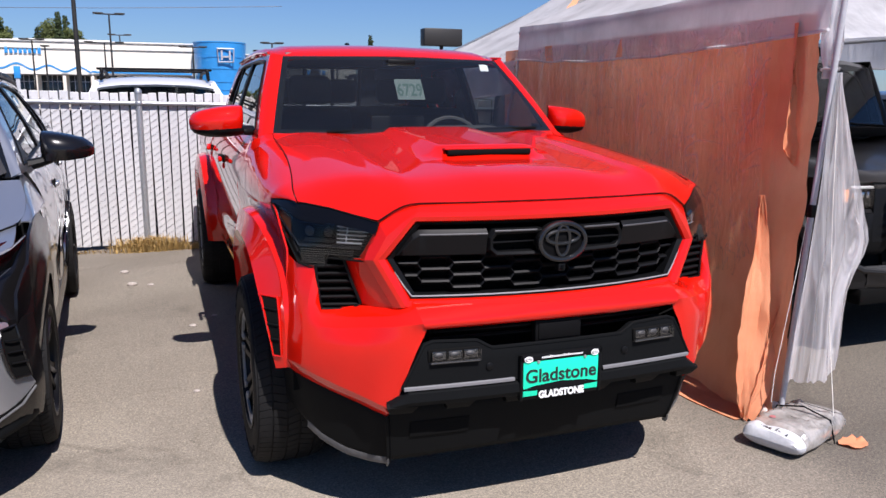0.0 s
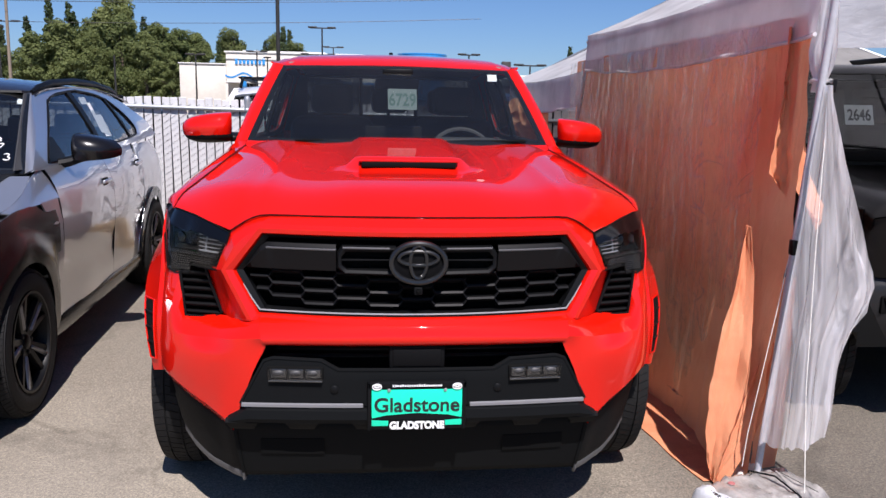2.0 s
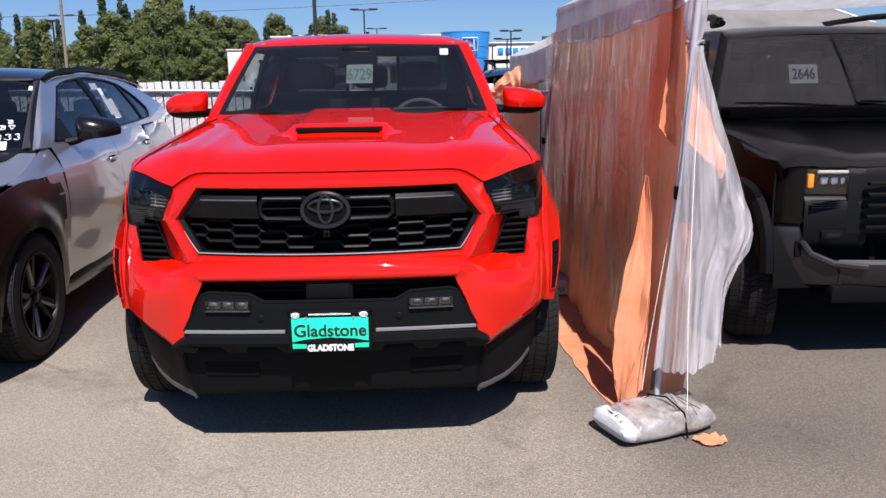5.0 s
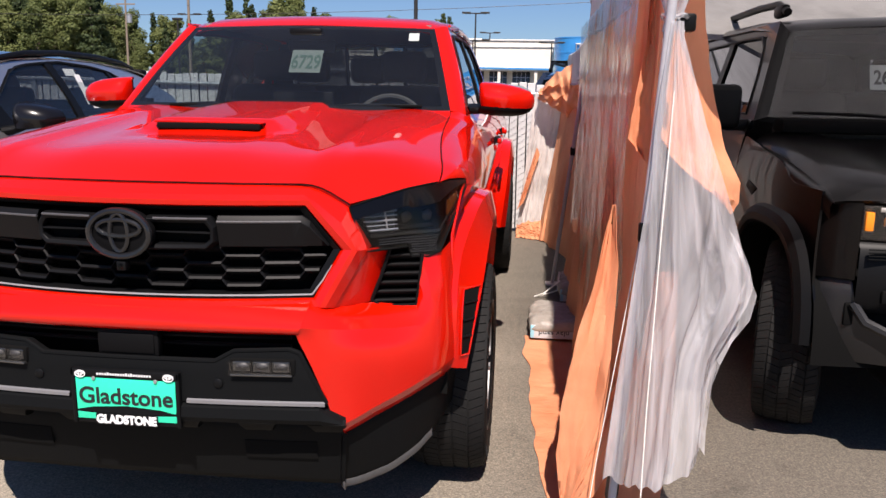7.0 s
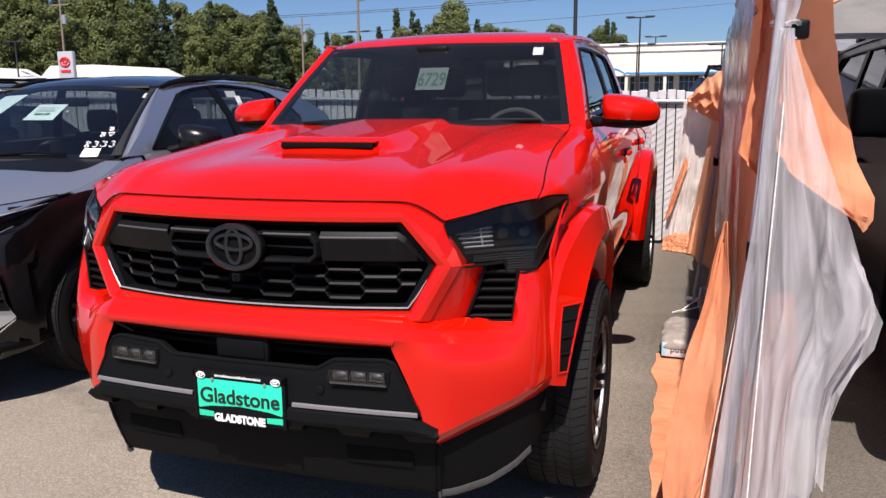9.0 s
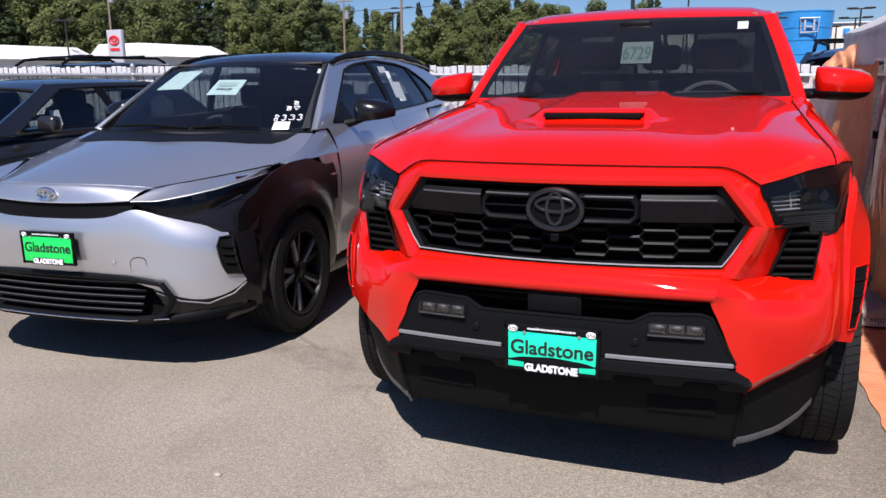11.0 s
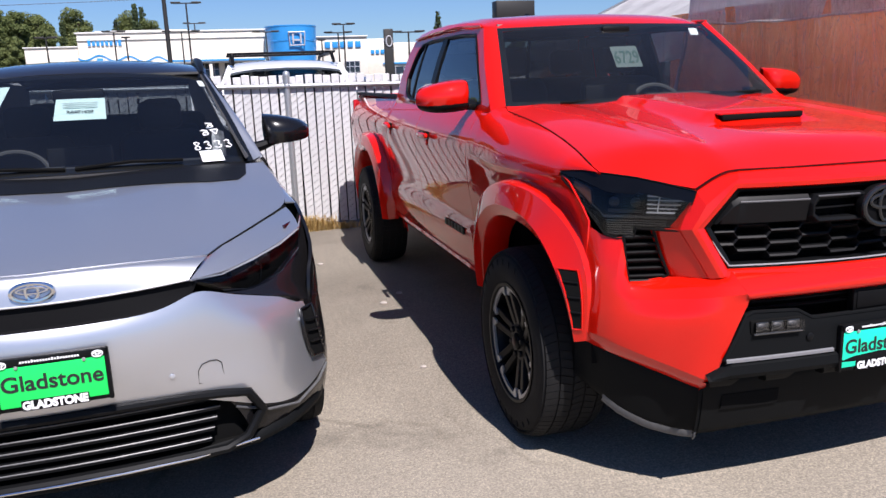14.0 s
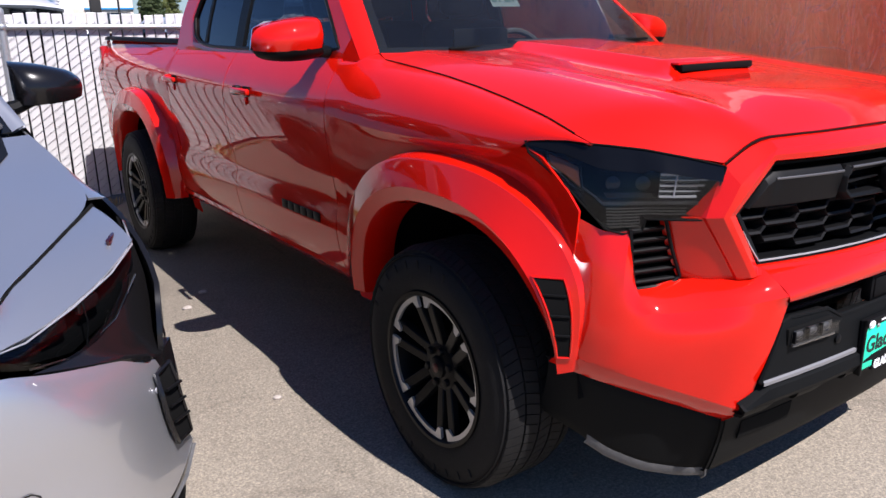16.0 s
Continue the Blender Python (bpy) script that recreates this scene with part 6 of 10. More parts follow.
    ring = [(x, gr(x, 0.5) - 0.012, 0.505 - 0.03 * (x / 0.58) ** 4) for x in gx] + [(0.62, 0.108, 0.40), (0.57, 0.104, 0.315)] + [(x, gr(x, 0.3) - 0.005, 0.288) for x in reversed(gx[1:-1])] + [(-0.57, 0.104, 0.315), (-0.62, 0.108, 0.40)]
    P("lower_grille_frame", tube(ring, 0.016, 8, closed=True), SATIN)
    lip_y = lambda x: smooth([(0, 0.045), (0.2, 0.059), (0.4, 0.078), (0.6, 0.118), (0.7, 0.178), (0.77, 0.258), (0.82, 0.335), (0.855, 0.430), (0.872, 0.53)], abs(x))
    P("lower_lip", patch([[(x, lip_y(x) + d, z + 0.04 * max(0, abs(x) - 0.5) / 0.36) for x in (-0.872, -0.865, -0.855, -0.84, -0.82, -0.77, -0.7, -0.6, -0.4, -0.2, 0, 0.2, 0.4, 0.6, 0.7, 0.77, 0.82, 0.84, 0.855, 0.865, 0.872)] for z, d in ((0.300, 0.01), (0.282, -0.006), (0.262, 0.0), (0.245, 0.05))], (0, -1, 0)), PLASTIC, solid=0.01, angle=85)
    # unseen floor added to stop sunlight leaking through the nose
    P("grille_floor", patch([[(x, mix(lip_y(x) + 0.03, 0.95, f), 0.288) for x in (-0.84, -0.8, -0.7, -0.6, -0.4, -0.2, 0, 0.2, 0.4, 0.6, 0.7, 0.8, 0.84)] for f in (0, 0.5, 1)], (0, 0, -1)), VOID, solid=0.006)
    P("lip_trim", tube([(x, 0.037 + 0.16 * x * x, 0.284 + 0.06 * max(0, abs(x) - 0.5) / 0.36) for x in (-0.6, -0.4, -0.2, 0, 0.2, 0.4, 0.6)], 0.004, 6), CHROME)
    tow = [(0.432, 0.535), (0.434, 0.580), (0.446, 0.598), (0.470, 0.604), (0.494, 0.602), (0.508, 0.590), (0.512, 0.535)]
    P("tow_cover", tube([(x, 0.007 + 0.30 * x * x + 0.05 * max(0, 0.6 - z), z) for x, z in tow], 0.0014, 5, closed=True), VOID)
    for x, y, z in ((0.355, 0.044, 0.580), (0.775, 0.266, 0.645), (-0.355, 0.044, 0.580), (-0.775, 0.266, 0.645)):
        P("parking_sensor", moved(lathe([(0.009, 0), (0.009, 0.002), (0.007, 0.003), (0, 0.003)], 16), Matrix.Translation((x, y + 0.003, z)) @ Matrix.Rotation(radians(-90 + (45 if x > 0.5 else -45 if x < -0.5 else 0)), 4, "Z")), STRIPE)
    dealer_plate(t, pose(0.03, -0.018, 0.645), GREEN)

    for sg in (1, -1):
        Q = lambda pts: [[(sg * x, y, z) for x, y, z in r] for r in pts]
        # lamp: slim wedge with an eyebrow panel above
        top = [(0.440, 0.105, 0.872), (0.54, 0.168, 0.867), (0.64, 0.260, 0.884), (0.74, 0.365, 0.908), (0.820, 0.470, 0.936), (0.862, 0.641, 0.955)]
        bot = [(0.455, 0.104, 0.858), (0.54, 0.148, 0.806), (0.63, 0.232, 0.776), (0.73, 0.330, 0.800), (0.808, 0.440, 0.858), (0.866, 0.645, 0.942)]
        rows = [[tuple(Vector(a).lerp(Vector(b), f) + Vector((0.3, -0.9, 0)) * 0.012 * math.sin(math.pi * f)) for a, b in zip(top, bot)] for f in (0, 0.33, 0.66, 1)]
        lamp = P("headlamp", patch([[(x - sg * 0.0, y + 0.05, z) for x, y, z in r] for r in Q(rows)], (0.3 * sg, -1, 0)), VOID, label="slim dark headlamp")
        part("lens", patch(Q(rows), (0.3 * sg, -1, 0)), LENS, lamp, sub=1)
        part("lamp_strip", tube([(sg * x, y - 0.002, z - 0.004) for x, y, z in top], 0.0022, 5), STRIPE, lamp)
        part("lamp_divider", tube([(sg * x, y + 0.004, z) for x, y, z in ((0.66, 0.272, 0.884), (0.665, 0.268, 0.84), (0.655, 0.258, 0.79))], 0.002, 6), SATIN, lamp)
        part("lower_strip", tube([(sg * x, y + 0.010, z + 0.006) for x, y, z in bot[1:5]], 0.0022, 5), GLOSS_EDGE, lamp)
        part("projector", box(sg * 0.66, 0.315, 0.868, 0.07, 0.05, 0.03, 0.006, rot=Matrix.Rotation(radians(sg * 45), 4, "Z")), BADGE, lamp)
        part("projector", box(sg * 0.58, 0.24, 0.856, 0.07, 0.05, 0.03, 0.006, rot=Matrix.Rotation(radians(sg * 40), 4, "Z")), SATIN, lamp)
        part("marker", box(sg * 0.80, 0.53, 0.935, 0.01, 0.12, 0.03, 0.004, rot=Matrix.Rotation(radians(sg * -26), 4, "Z")), mat("dark red marker", (0.022, 0.003, 0.004), 0.2, 0, 0.5), lamp)
        brow = [[(0.501, 0.205, 0.922), (0.552, 0.315, 0.929), (0.62, 0.435, 0.939), (0.72, 0.60, 0.955), (0.828, 0.760, 0.976)],
                [(0.472, 0.155, 0.896), (0.545, 0.240, 0.898), (0.63, 0.345, 0.914), (0.735, 0.480, 0.939), (0.836, 0.62, 0.965)],
                [(0.440, 0.102, 0.872), (0.54, 0.164, 0.869), (0.64, 0.256, 0.886), (0.742, 0.362, 0.911), (0.826, 0.478, 0.940)]]
        P("lamp_brow", patch(Q(brow), (0, -0.5, 1)), SILVER, solid=0.008, sub=1)
        P("brow_gap", tube([(sg * x, y - 0.002, z - 0.001) for x, y, z in brow[0]], [0.002, 0.003, 0.0045, 0.006, 0.007], 6), VOID)
        # glossy dark arch cladding
        n = 33
        inner = arch(*FW, 0.372, -14, 194, n, 2.15)
        outer = []
        for k in range(n):
            a = radians(mix(-14, 194, k / (n - 1)))
            c, s = math.cos(a), math.sin(a)
            best = 0.80
            if c > 1e-6:
                best = min(best, 0.50 / c)
            if c < -1e-6:
                best = min(best, 0.545 / -c)
            if s > 1e-6:
                for _ in range(5):
                    yy = FW[0] + best * c
                    best = min(best, (curve([(0.3, 0.80), (0.45, 0.90), (0.60, 0.955), (0.85, 0.985), (1.15, 0.985), (1.3, 0.93)], yy) - FW[1]) / s)
            best = max(best, 0.40)
            outer.append((FW[0] + best * c, FW[1] + best * s))

        def clad_x(y, z):
            r = math.hypot(y - FW[0], z - FW[1])
            return sg * (bx(y, z) + 0.022 * max(0, min(1, (0.52 - r) / 0.06)))
        P("arch_cladding", loft(outer, inner, clad_x, 8, (sg, 0, 0)), CLAD, solid=0.012, angle=50)
        # cladding from lamp to corner
        cor = [[(0.54, 0.152, 0.804), (0.64, 0.244, 0.778), (0.775, 0.392, 0.832), (0.864, 0.645, 0.941)],
               [(0.61, 0.196, 0.778), (0.70, 0.282, 0.755), (0.80, 0.395, 0.785), (0.866, 0.560, 0.865)],
               [(0.69, 0.252, 0.748), (0.765, 0.322, 0.722), (0.83, 0.410, 0.735), (0.868, 0.520, 0.780)],
               [(0.775, 0.305, 0.715), (0.805, 0.345, 0.680), (0.845, 0.410, 0.680), (0.868, 0.480, 0.690)]]
        P("lamp_cladding", patch(Q(cor), (sg, -1, 0)), CLAD, sub=1, solid=0.01)
        low = [[(0.795, 0.338, 0.695), (0.835, 0.385, 0.690), (0.866, 0.445, 0.690)],
               [(0.835, 0.345, 0.560), (0.858, 0.385, 0.560), (0.878, 0.440, 0.560)],
               [(0.862, 0.352, 0.462), (0.876, 0.390, 0.460), (0.886, 0.445, 0.455)],
               [(0.840, 0.365, 0.380), (0.866, 0.405, 0.375), (0.882, 0.460, 0.365)],
               [(0.790, 0.340, 0.300), (0.840, 0.400, 0.298), (0.866, 0.470, 0.290)]]
        P("corner_cladding", patch(Q(low), (sg, -1, 0)), CLAD, sub=1, solid=0.01)
        def skin(x, z, d=0.0):
            """A point of the bumper skin at half width x and height z, d before it."""
            line = []
            for r in half:
                line.append((curve([(p[0], p[2]) for p in r], x), curve([(p[0], p[1]) for p in r], x)))
            line.sort()
            return (sg * (x + 0.6 * d), curve(line, z) - 0.8 * d, z)
        vent = [(0.772, 0.676, 0.812, 0.682), (0.772, 0.640, 0.820, 0.642), (0.778, 0.590, 0.828, 0.590), (0.788, 0.540, 0.838, 0.535), (0.800, 0.500, 0.846, 0.490)]
        P("corner_vent", patch([[skin(mix(xa, xb, u), mix(za, zb, u), 0.010) for u in (0, 0.5, 1)] for xa, za, xb, zb in vent], (sg, -1, 0)), VOID, solid=0.006, angle=70)
        P("vent_border", tube([skin(xa, za, 0.010) for xa, za, xb, zb in vent] + [skin(xb, zb, 0.010) for xa, za, xb, zb in reversed(vent)], 0.006, 6, closed=True), CLAD)
        for k in range(3):
            P("vent_fin", tube([skin(0.782 + 0.006 * k, 0.640 - 0.042 * k, 0.014), skin(0.826 + 0.006 * k, 0.632 - 0.042 * k, 0.016)], 0.004, 5), SATIN)
        cl = [[(0.52, 0.094, 0.450), (0.64, 0.138, 0.395), (0.74, 0.210, 0.371), (0.82, 0.300, 0.404), (0.862, 0.352, 0.450)],
              [(0.56, 0.106, 0.395), (0.66, 0.150, 0.350), (0.75, 0.226, 0.336), (0.82, 0.318, 0.355), (0.858, 0.366, 0.385)],
              [(0.58, 0.118, 0.320), (0.67, 0.170, 0.315), (0.75, 0.246, 0.312), (0.80, 0.330, 0.310), (0.835, 0.375, 0.308)]]
        P("corner_lip", patch(Q(cl), (0.4 * sg, -1, 0)), CLAD, sub=1, solid=0.01)
        P("corner_trim", tube([(sg * x, y - 0.006, z) for x, y, z in ((0.54, 0.106, 0.425), (0.64, 0.140, 0.382), (0.74, 0.212, 0.358), (0.82, 0.302, 0.392), (0.862, 0.352, 0.440))], 0.005, 6), LIP)
        # wing behind the arch
        wb = [[(0, 1.20, 0.985), (0, 1.32, 0.985), (0, 1.44, 0.985)], [(0, 1.31, 0.86), (0, 1.38, 0.86), (0, 1.455, 0.86)], [(0, 1.37, 0.70), (0, 1.42, 0.70), (0, 1.465, 0.70)], [(0, 1.40, 0.45), (0, 1.44, 0.45), (0, 1.47, 0.45)], [(0, 1.41, 0.32), (0, 1.44, 0.32), (0, 1.47, 0.32)]]
        P("wing", patch([[(sg * bx(y, z), y, z) for _, y, z in r] for r in wb], (sg, 0, 0)), SILVER, solid=0.008)
        rows = []
        for y in (0.83, 0.95, 1.06, 1.18, 1.30, 1.42, 1.47):
            hs = hood_side(min(1, curve([(0.83, 0.66), (1.06, 0.82), (1.30, 1.0)], y)))
            hz = hs.z if y < 1.3 else curve([(1.3, 1.108), (1.47, 1.135)], y)
            hx = hs.x if y < 1.3 else curve([(1.3, 0.812), (1.47, 0.80)], y)
            rows.append([(sg * (hx + 0.003), y, hz - 0.002), (sg * mix(hx, bx(y, 0.985), 0.6), y, mix(hz, 0.98, 0.45)), (sg * bx(y, 0.98), y, min(0.98, hz - 0.004))])
        P("wing_top", patch(rows, (sg, 0, 0.5)), SILVER, solid=0.006, sub=1)
        # doors
        for y0, y1, hy, hz in ((1.475, 2.535, 2.36, 0.985), (2.540, 3.42, 3.32, 1.035)):
            zs = [0.34, 0.38, 0.44, 0.52, 0.60, 0.68, 0.76, 0.84, 0.92, 0.98, 1.04, 1.09, 1.135]
            ys = [mix(y0, y1, k / 12) for k in range(13)]
            def dx(y, z):
                return bx(y, z) - 0.014 * math.exp(-((z - 0.56) / 0.10) ** 2) + 0.004 * math.sin(7 * y)
            d = P("door", patch([[(sg * dx(y, z + 0.028 * max(0, y - 1.9) * (z > 1.0)), y, z + 0.028 * max(0, y - 1.9) * max(0, (z - 0.9) / 0.2)) for y in ys] for z in zs], (sg, 0, 0)), SILVER, angle=60)
            part("door_handle", box(sg * (bx(hy, hz) + 0.018), hy, hz, 0.02, 0.19, 0.026, 0.008, 3), SILVER, d)
            part("handle_cup", box(sg * (bx(hy, hz) + 0.0), hy, hz - 0.004, 0.012, 0.11, 0.05, 0.01), VOID, d)
            P("door_gap", patch([[(sg * (bx(y1, z) - 0.008), y1 + 0.002 + e, z) for z in (0.34, 0.5, 0.7, 0.9, 1.0, 1.1)] for e in (-0.003, 0.003)], (sg, 0, 0)), VOID, solid=0.008)
        P("sill_cladding", patch([[(sg * (x + (0.0 if 1.5 < y < 3.2 else -0.01)), y, z) for y in (1.30, 1.6, 2.2, 2.8, 3.3)] for x, z in ((0.872, 0.345), (0.888, 0.30), (0.878, 0.25), (0.84, 0.215), (0.76, 0.205))], (sg, 0, 0)), CLAD, solid=0.01)
        # rear quarter with dark arch
        inner = arch(*RW, 0.440, -8, 190, 27, 2.2)
        outer = []
        for k in range(27):
            a = radians(mix(-8, 190, k / 26))
            c, s = math.cos(a), math.sin(a)
            best = 1.2
            if c > 1e-6:
                best = min(best, (4.62 - RW[0]) / c)
            if c < -1e-6:
                best = min(best, (3.425 - RW[0]) / c)
            if s > 1e-6:
                best = min(best, (1.16 - RW[1]) / s)
            best = max(best, 0.448)
            outer.append((RW[0] + best * c, RW[1] + best * s))
        P("rear_quarter", loft(outer, inner, lambda y, z: sg * bx(y, z), 8, (sg, 0, 0)), SILVER, solid=0.01, angle=60)
        P("arch_cladding", loft(arch(*RW, 0.445, -8, 190, 27, 2.2), arch(*RW, 0.372, -8, 190, 27, 2.1), lambda y, z: sg * (bx(y, z) + 0.018), 3, (sg, 0, 0)), CLAD, solid=0.012)
        for c in (FW, RW):
            P("wheel_well", patch([[(sg * x, y, z) for y, z in arch(*c, 0.39, -8, 188, 21, 2.1)] for x in (0.85, 0.40)]), VOID)
            P("well_wall", prism(arch(*c, 0.40, -8, 188, 21, 2.1), "x", sg * 0.40, sg * 0.42), VOID)
    # unseen tray added to keep the shadow below the nose solid
    P("under_tray", box(0, 0.60, 0.266, 1.30, 0.62, 0.02, 0.005), VOID)
    P("underbody", box(0, 2.35, 0.30, 1.5, 3.9, 0.14, 0.03), VOID)
    P("front_core", box(0, 0.80, 0.55, 0.80, 1.0, 0.55, 0.02), VOID)

    # --- cabin ---
    def ws(u, v):
        return (u * mix(0.775, 0.615, v), mix(1.215 + 0.13 * u * u, 1.905 + 0.06 * u * u, v), mix(1.120 - 0.004 * u * u, 1.545 - 0.022 * u * u, v) + 0.022 * math.sin(math.pi * v))
    us = [-1 + k / 6 for k in range(13)]
    w = P("windscreen", patch([[ws(u, v / 6) for u in us] for v in range(7)], (0, -1, 0.5)), GLASS_LIGHT, label="windscreen with papers and white numbers on it")
    w.visible_shadow = False
    for (ua, ub, va, vb) in ((-1, -0.95, 0, 1), (0.95, 1, 0, 1), (-1, 1, 0.955, 1), (-1, 1, 0, 0.05)):
        P("screen_border", patch([[Vector(ws(mix(ua, ub, k / 10), mix(va, vb, j / 6))) + Vector((0, 0.003, -0.004)) for k in range(11)] for j in range(7)], (0, -1, 0.5)), SATIN)
    for a, b in (((0.02, 1.235, 1.140), (0.46, 1.270, 1.146)), ((-0.60, 1.285, 1.145), (-0.02, 1.235, 1.140))):
        P("wiper", tube([a, (mix(a[0], b[0], 0.5), mix(a[1], b[1], 0.5) - 0.005, 1.155), b], 0.008, 6), VOID)
    ry = [1.915, 1.96, 2.05, 2.2, 2.5, 2.9, 3.3, 3.7, 4.0, 4.2]
    rz = [1.548, 1.566, 1.588, 1.607, 1.625, 1.630, 1.620, 1.594, 1.560, 1.530]
    rows = []
    for y, z in zip(ry, rz):
        half = [(x, y + 0.06 * (x / 0.6) ** 2 * max(0, (2.2 - y) / 0.3), z - 0.05 * (x / 0.62) ** 2.4) for x in (0, 0.15, 0.3, 0.42, 0.52, 0.59, 0.63)]
        rows.append([(-a, b, c) for a, b, c in reversed(half)] + half[1:])
    P("roof", patch(rows, (0, 0, 1)), BLACK_PAINT, solid=0.01, angle=60)
    P("roof_aerial", prism([(3.85, 1.575), (4.02, 1.555), (4.0, 1.63), (3.97, 1.635)], "x", -0.012, 0.012, 0.004), SILVER)

    def side(y, h, out=0.0):
        belt = 1.135 + 0.030 * max(0, y - 1.6)
        topz = curve([(1.9, 1.50), (2.2, 1.545), (2.7, 1.578), (3.2, 1.568), (3.7, 1.535), (4.2, 1.47)], y)
        return (mix(0.815, 0.622, h) + 0.018 * math.sin(math.pi * h) + out - 0.02 * max(0, y - 3.3), y, mix(belt, topz, h))
    outer = [(1.345, -0.02), (1.64, 0.47), (1.975, 1.0), (2.3, 1.0), (2.7, 1.0), (3.2, 1.0), (3.75, 1.0), (4.15, 0.85), (4.38, 0.4), (4.42, -0.05), (3.6, -0.05), (2.9, -0.05), (2.2, -0.04), (1.6, -0.03)]
    inner = [(1.60, 0.05), (1.80, 0.42), (2.13, 0.88), (2.35, 0.93), (2.7, 0.94), (3.1, 0.91), (3.4, 0.84), (3.62, 0.62), (3.78, 0.30), (3.74, 0.10), (3.4, 0.06), (2.9, 0.045), (2.2, 0.04), (1.75, 0.035)]
    for sg in (1, -1):
        sp = lambda y, h, o=0.0: (sg * side(y, h, o)[0], side(y, h, o)[1], side(y, h, o)[2])
        rows = [[sp(mix(a[0], b[0], f), mix(a[1], b[1], f)) for a, b in zip(outer, inner)] for f in (0, 0.25, 0.5, 0.75, 0.94)]
        rows.append([sp(b[0], b[1], -0.012) for b in inner])
        P("cab_side", patch(rows, (sg, 0, 0), close=True), SILVER, solid=0.01, angle=50)
        win = resample([(0, y, h) for y, h in inner], 40, True)
        g = P("side_window", patch([[sp(mix(p.y, 2.7, f), mix(p.z, 0.5, f), -0.010) for p in win] for f in (0, 0.3, 0.6, 0.98)], (sg, 0, 0), close=True), GLASS_DOOR if sg < 0 else GLASS)
        g.visible_shadow = False
        P("window_seal", tube([sp(p.y, p.z, -0.002) for p in win], 0.008, 6, closed=True), SATIN)
        P("centre_pillar", patch([[sp(y - 0.10 * h, h, 0.001) for h in (0.04, 0.35, 0.65, 0.93)] for y in (2.62, 2.70)], (sg, 0, 0)), SATIN, solid=0.015)
        P("rear_pillar", patch([[sp(y - 0.22 * h, h, 0.001) for h in (0.06, 0.35, 0.65, 0.88)] for y in (3.50, 3.55)], (sg, 0, 0)), SATIN, solid=0.015)
        P("mirror_sail", patch([[sp(1.62, 0.05, 0.002), sp(1.90, 0.05, 0.002)], [sp(1.79, 0.38, 0.002), sp(1.84, 0.40, 0.002)]], (sg, 0, 0)), SATIN, solid=0.01)
        rows = []
        for k in range(7):
            v = k / 6
            a, b = Vector(ws(1, v)), Vector(side(mix(1.345, 1.975, v), v))
            m_ = a.lerp(b, 0.5) + Vector((0.006, -0.008, 0.006))
            rows.append([(sg * p.x, p.y, p.z) for p in (a, m_, b)])
        P("front_pillar", patch(rows, (sg, -1, 0)), SILVER, sub=1, solid=0.01)
        P("roof_rail", tube([(sg * 0.605, y, z - 0.012) for y, z in ((2.02, 1.545), (2.12, 1.570), (2.35, 1.602), (2.8, 1.625), (3.3, 1.618), (3.7, 1.59), (3.9, 1.555))], [0.010, 0.018, 0.022, 0.022, 0.022, 0.020, 0.010], 10), SATIN)
        mir = P("door_mirror", patch([[(sg * (1.0 + 1.22 * (x - 1.0)), 1.80 + 1.1 * (y - 1.80), 1.235 + 1.28 * (z - 1.232)) for x, y, z in r] for r in (
            [(0.90, 1.80, 1.175), (0.905, 1.735, 1.172), (1.00, 1.735, 1.170), (1.085, 1.775, 1.182), (1.100, 1.86, 1.19)],
            [(0.895, 1.80, 1.215), (0.90, 1.718, 1.215), (1.00, 1.715, 1.215), (1.090, 1.765, 1.215), (1.108, 1.86, 1.22)],
            [(0.895, 1.80, 1.262), (0.905, 1.735, 1.262), (0.99, 1.735, 1.258), (1.07, 1.775, 1.245), (1.090, 1.86, 1.245)],
            [(0.90, 1.82, 1.286), (0.91, 1.775, 1.286), (0.98, 1.775, 1.280), (1.04, 1.80, 1.265), (1.06, 1.86, 1.262)],
            [(0.905, 1.88, 1.288), (0.915, 1.88, 1.288), (0.975, 1.88, 1.282), (1.03, 1.88, 1.268), (1.05, 1.885, 1.262)])], (0, -1, 0.2)), CLAD, sub=2, solid=0.02, label="gloss black door mirror")
        part("mirror_arm", tube([(sg * 0.80, 1.76, 1.135), (sg * 0.87, 1.775, 1.150), (sg * 0.93, 1.785, 1.172), (sg * 1.05, 1.80, 1.180)], [0.03, 0.026, 0.024, 0.014], 8), SATIN, mir)
        part("mirror_glass", prism([(0.91 * sg, 1.185), (1.085 * sg, 1.195), (1.075 * sg, 1.245), (1.03 * sg, 1.268), (0.91 * sg, 1.278)], "y", 1.882, 1.888), CHROME, mir)
    P("hatch", patch([[(x, y, z) for x in (-0.72, -0.4, 0, 0.4, 0.72)] for y, z in ((4.48, 1.12), (4.60, 1.02), (4.66, 0.85), (4.66, 0.55), (4.55, 0.35))], (0, 1, 0)), SILVER, solid=0.02)
    rw_ = P("rear_window", patch([[(x, y, z) for x in (-0.58, 0, 0.58)] for y, z in ((4.48, 1.12), (4.15, 1.50))], (0, 1, 0.5)), GLASS_DARK)
    rw_.visible_shadow = False
    P("dashboard", patch([[(x, y, z) for x in (-0.72, -0.4, 0, 0.4, 0.72)] for y, z in ((1.30, 1.10), (1.55, 1.115), (1.85, 1.10), (1.92, 1.02), (1.92, 0.8))], (0, 0, 1)), DASH, solid=0.02)
    P("dash_screen", box(-0.02, 1.86, 1.13, 0.30, 0.02, 0.12, 0.008), SATIN)
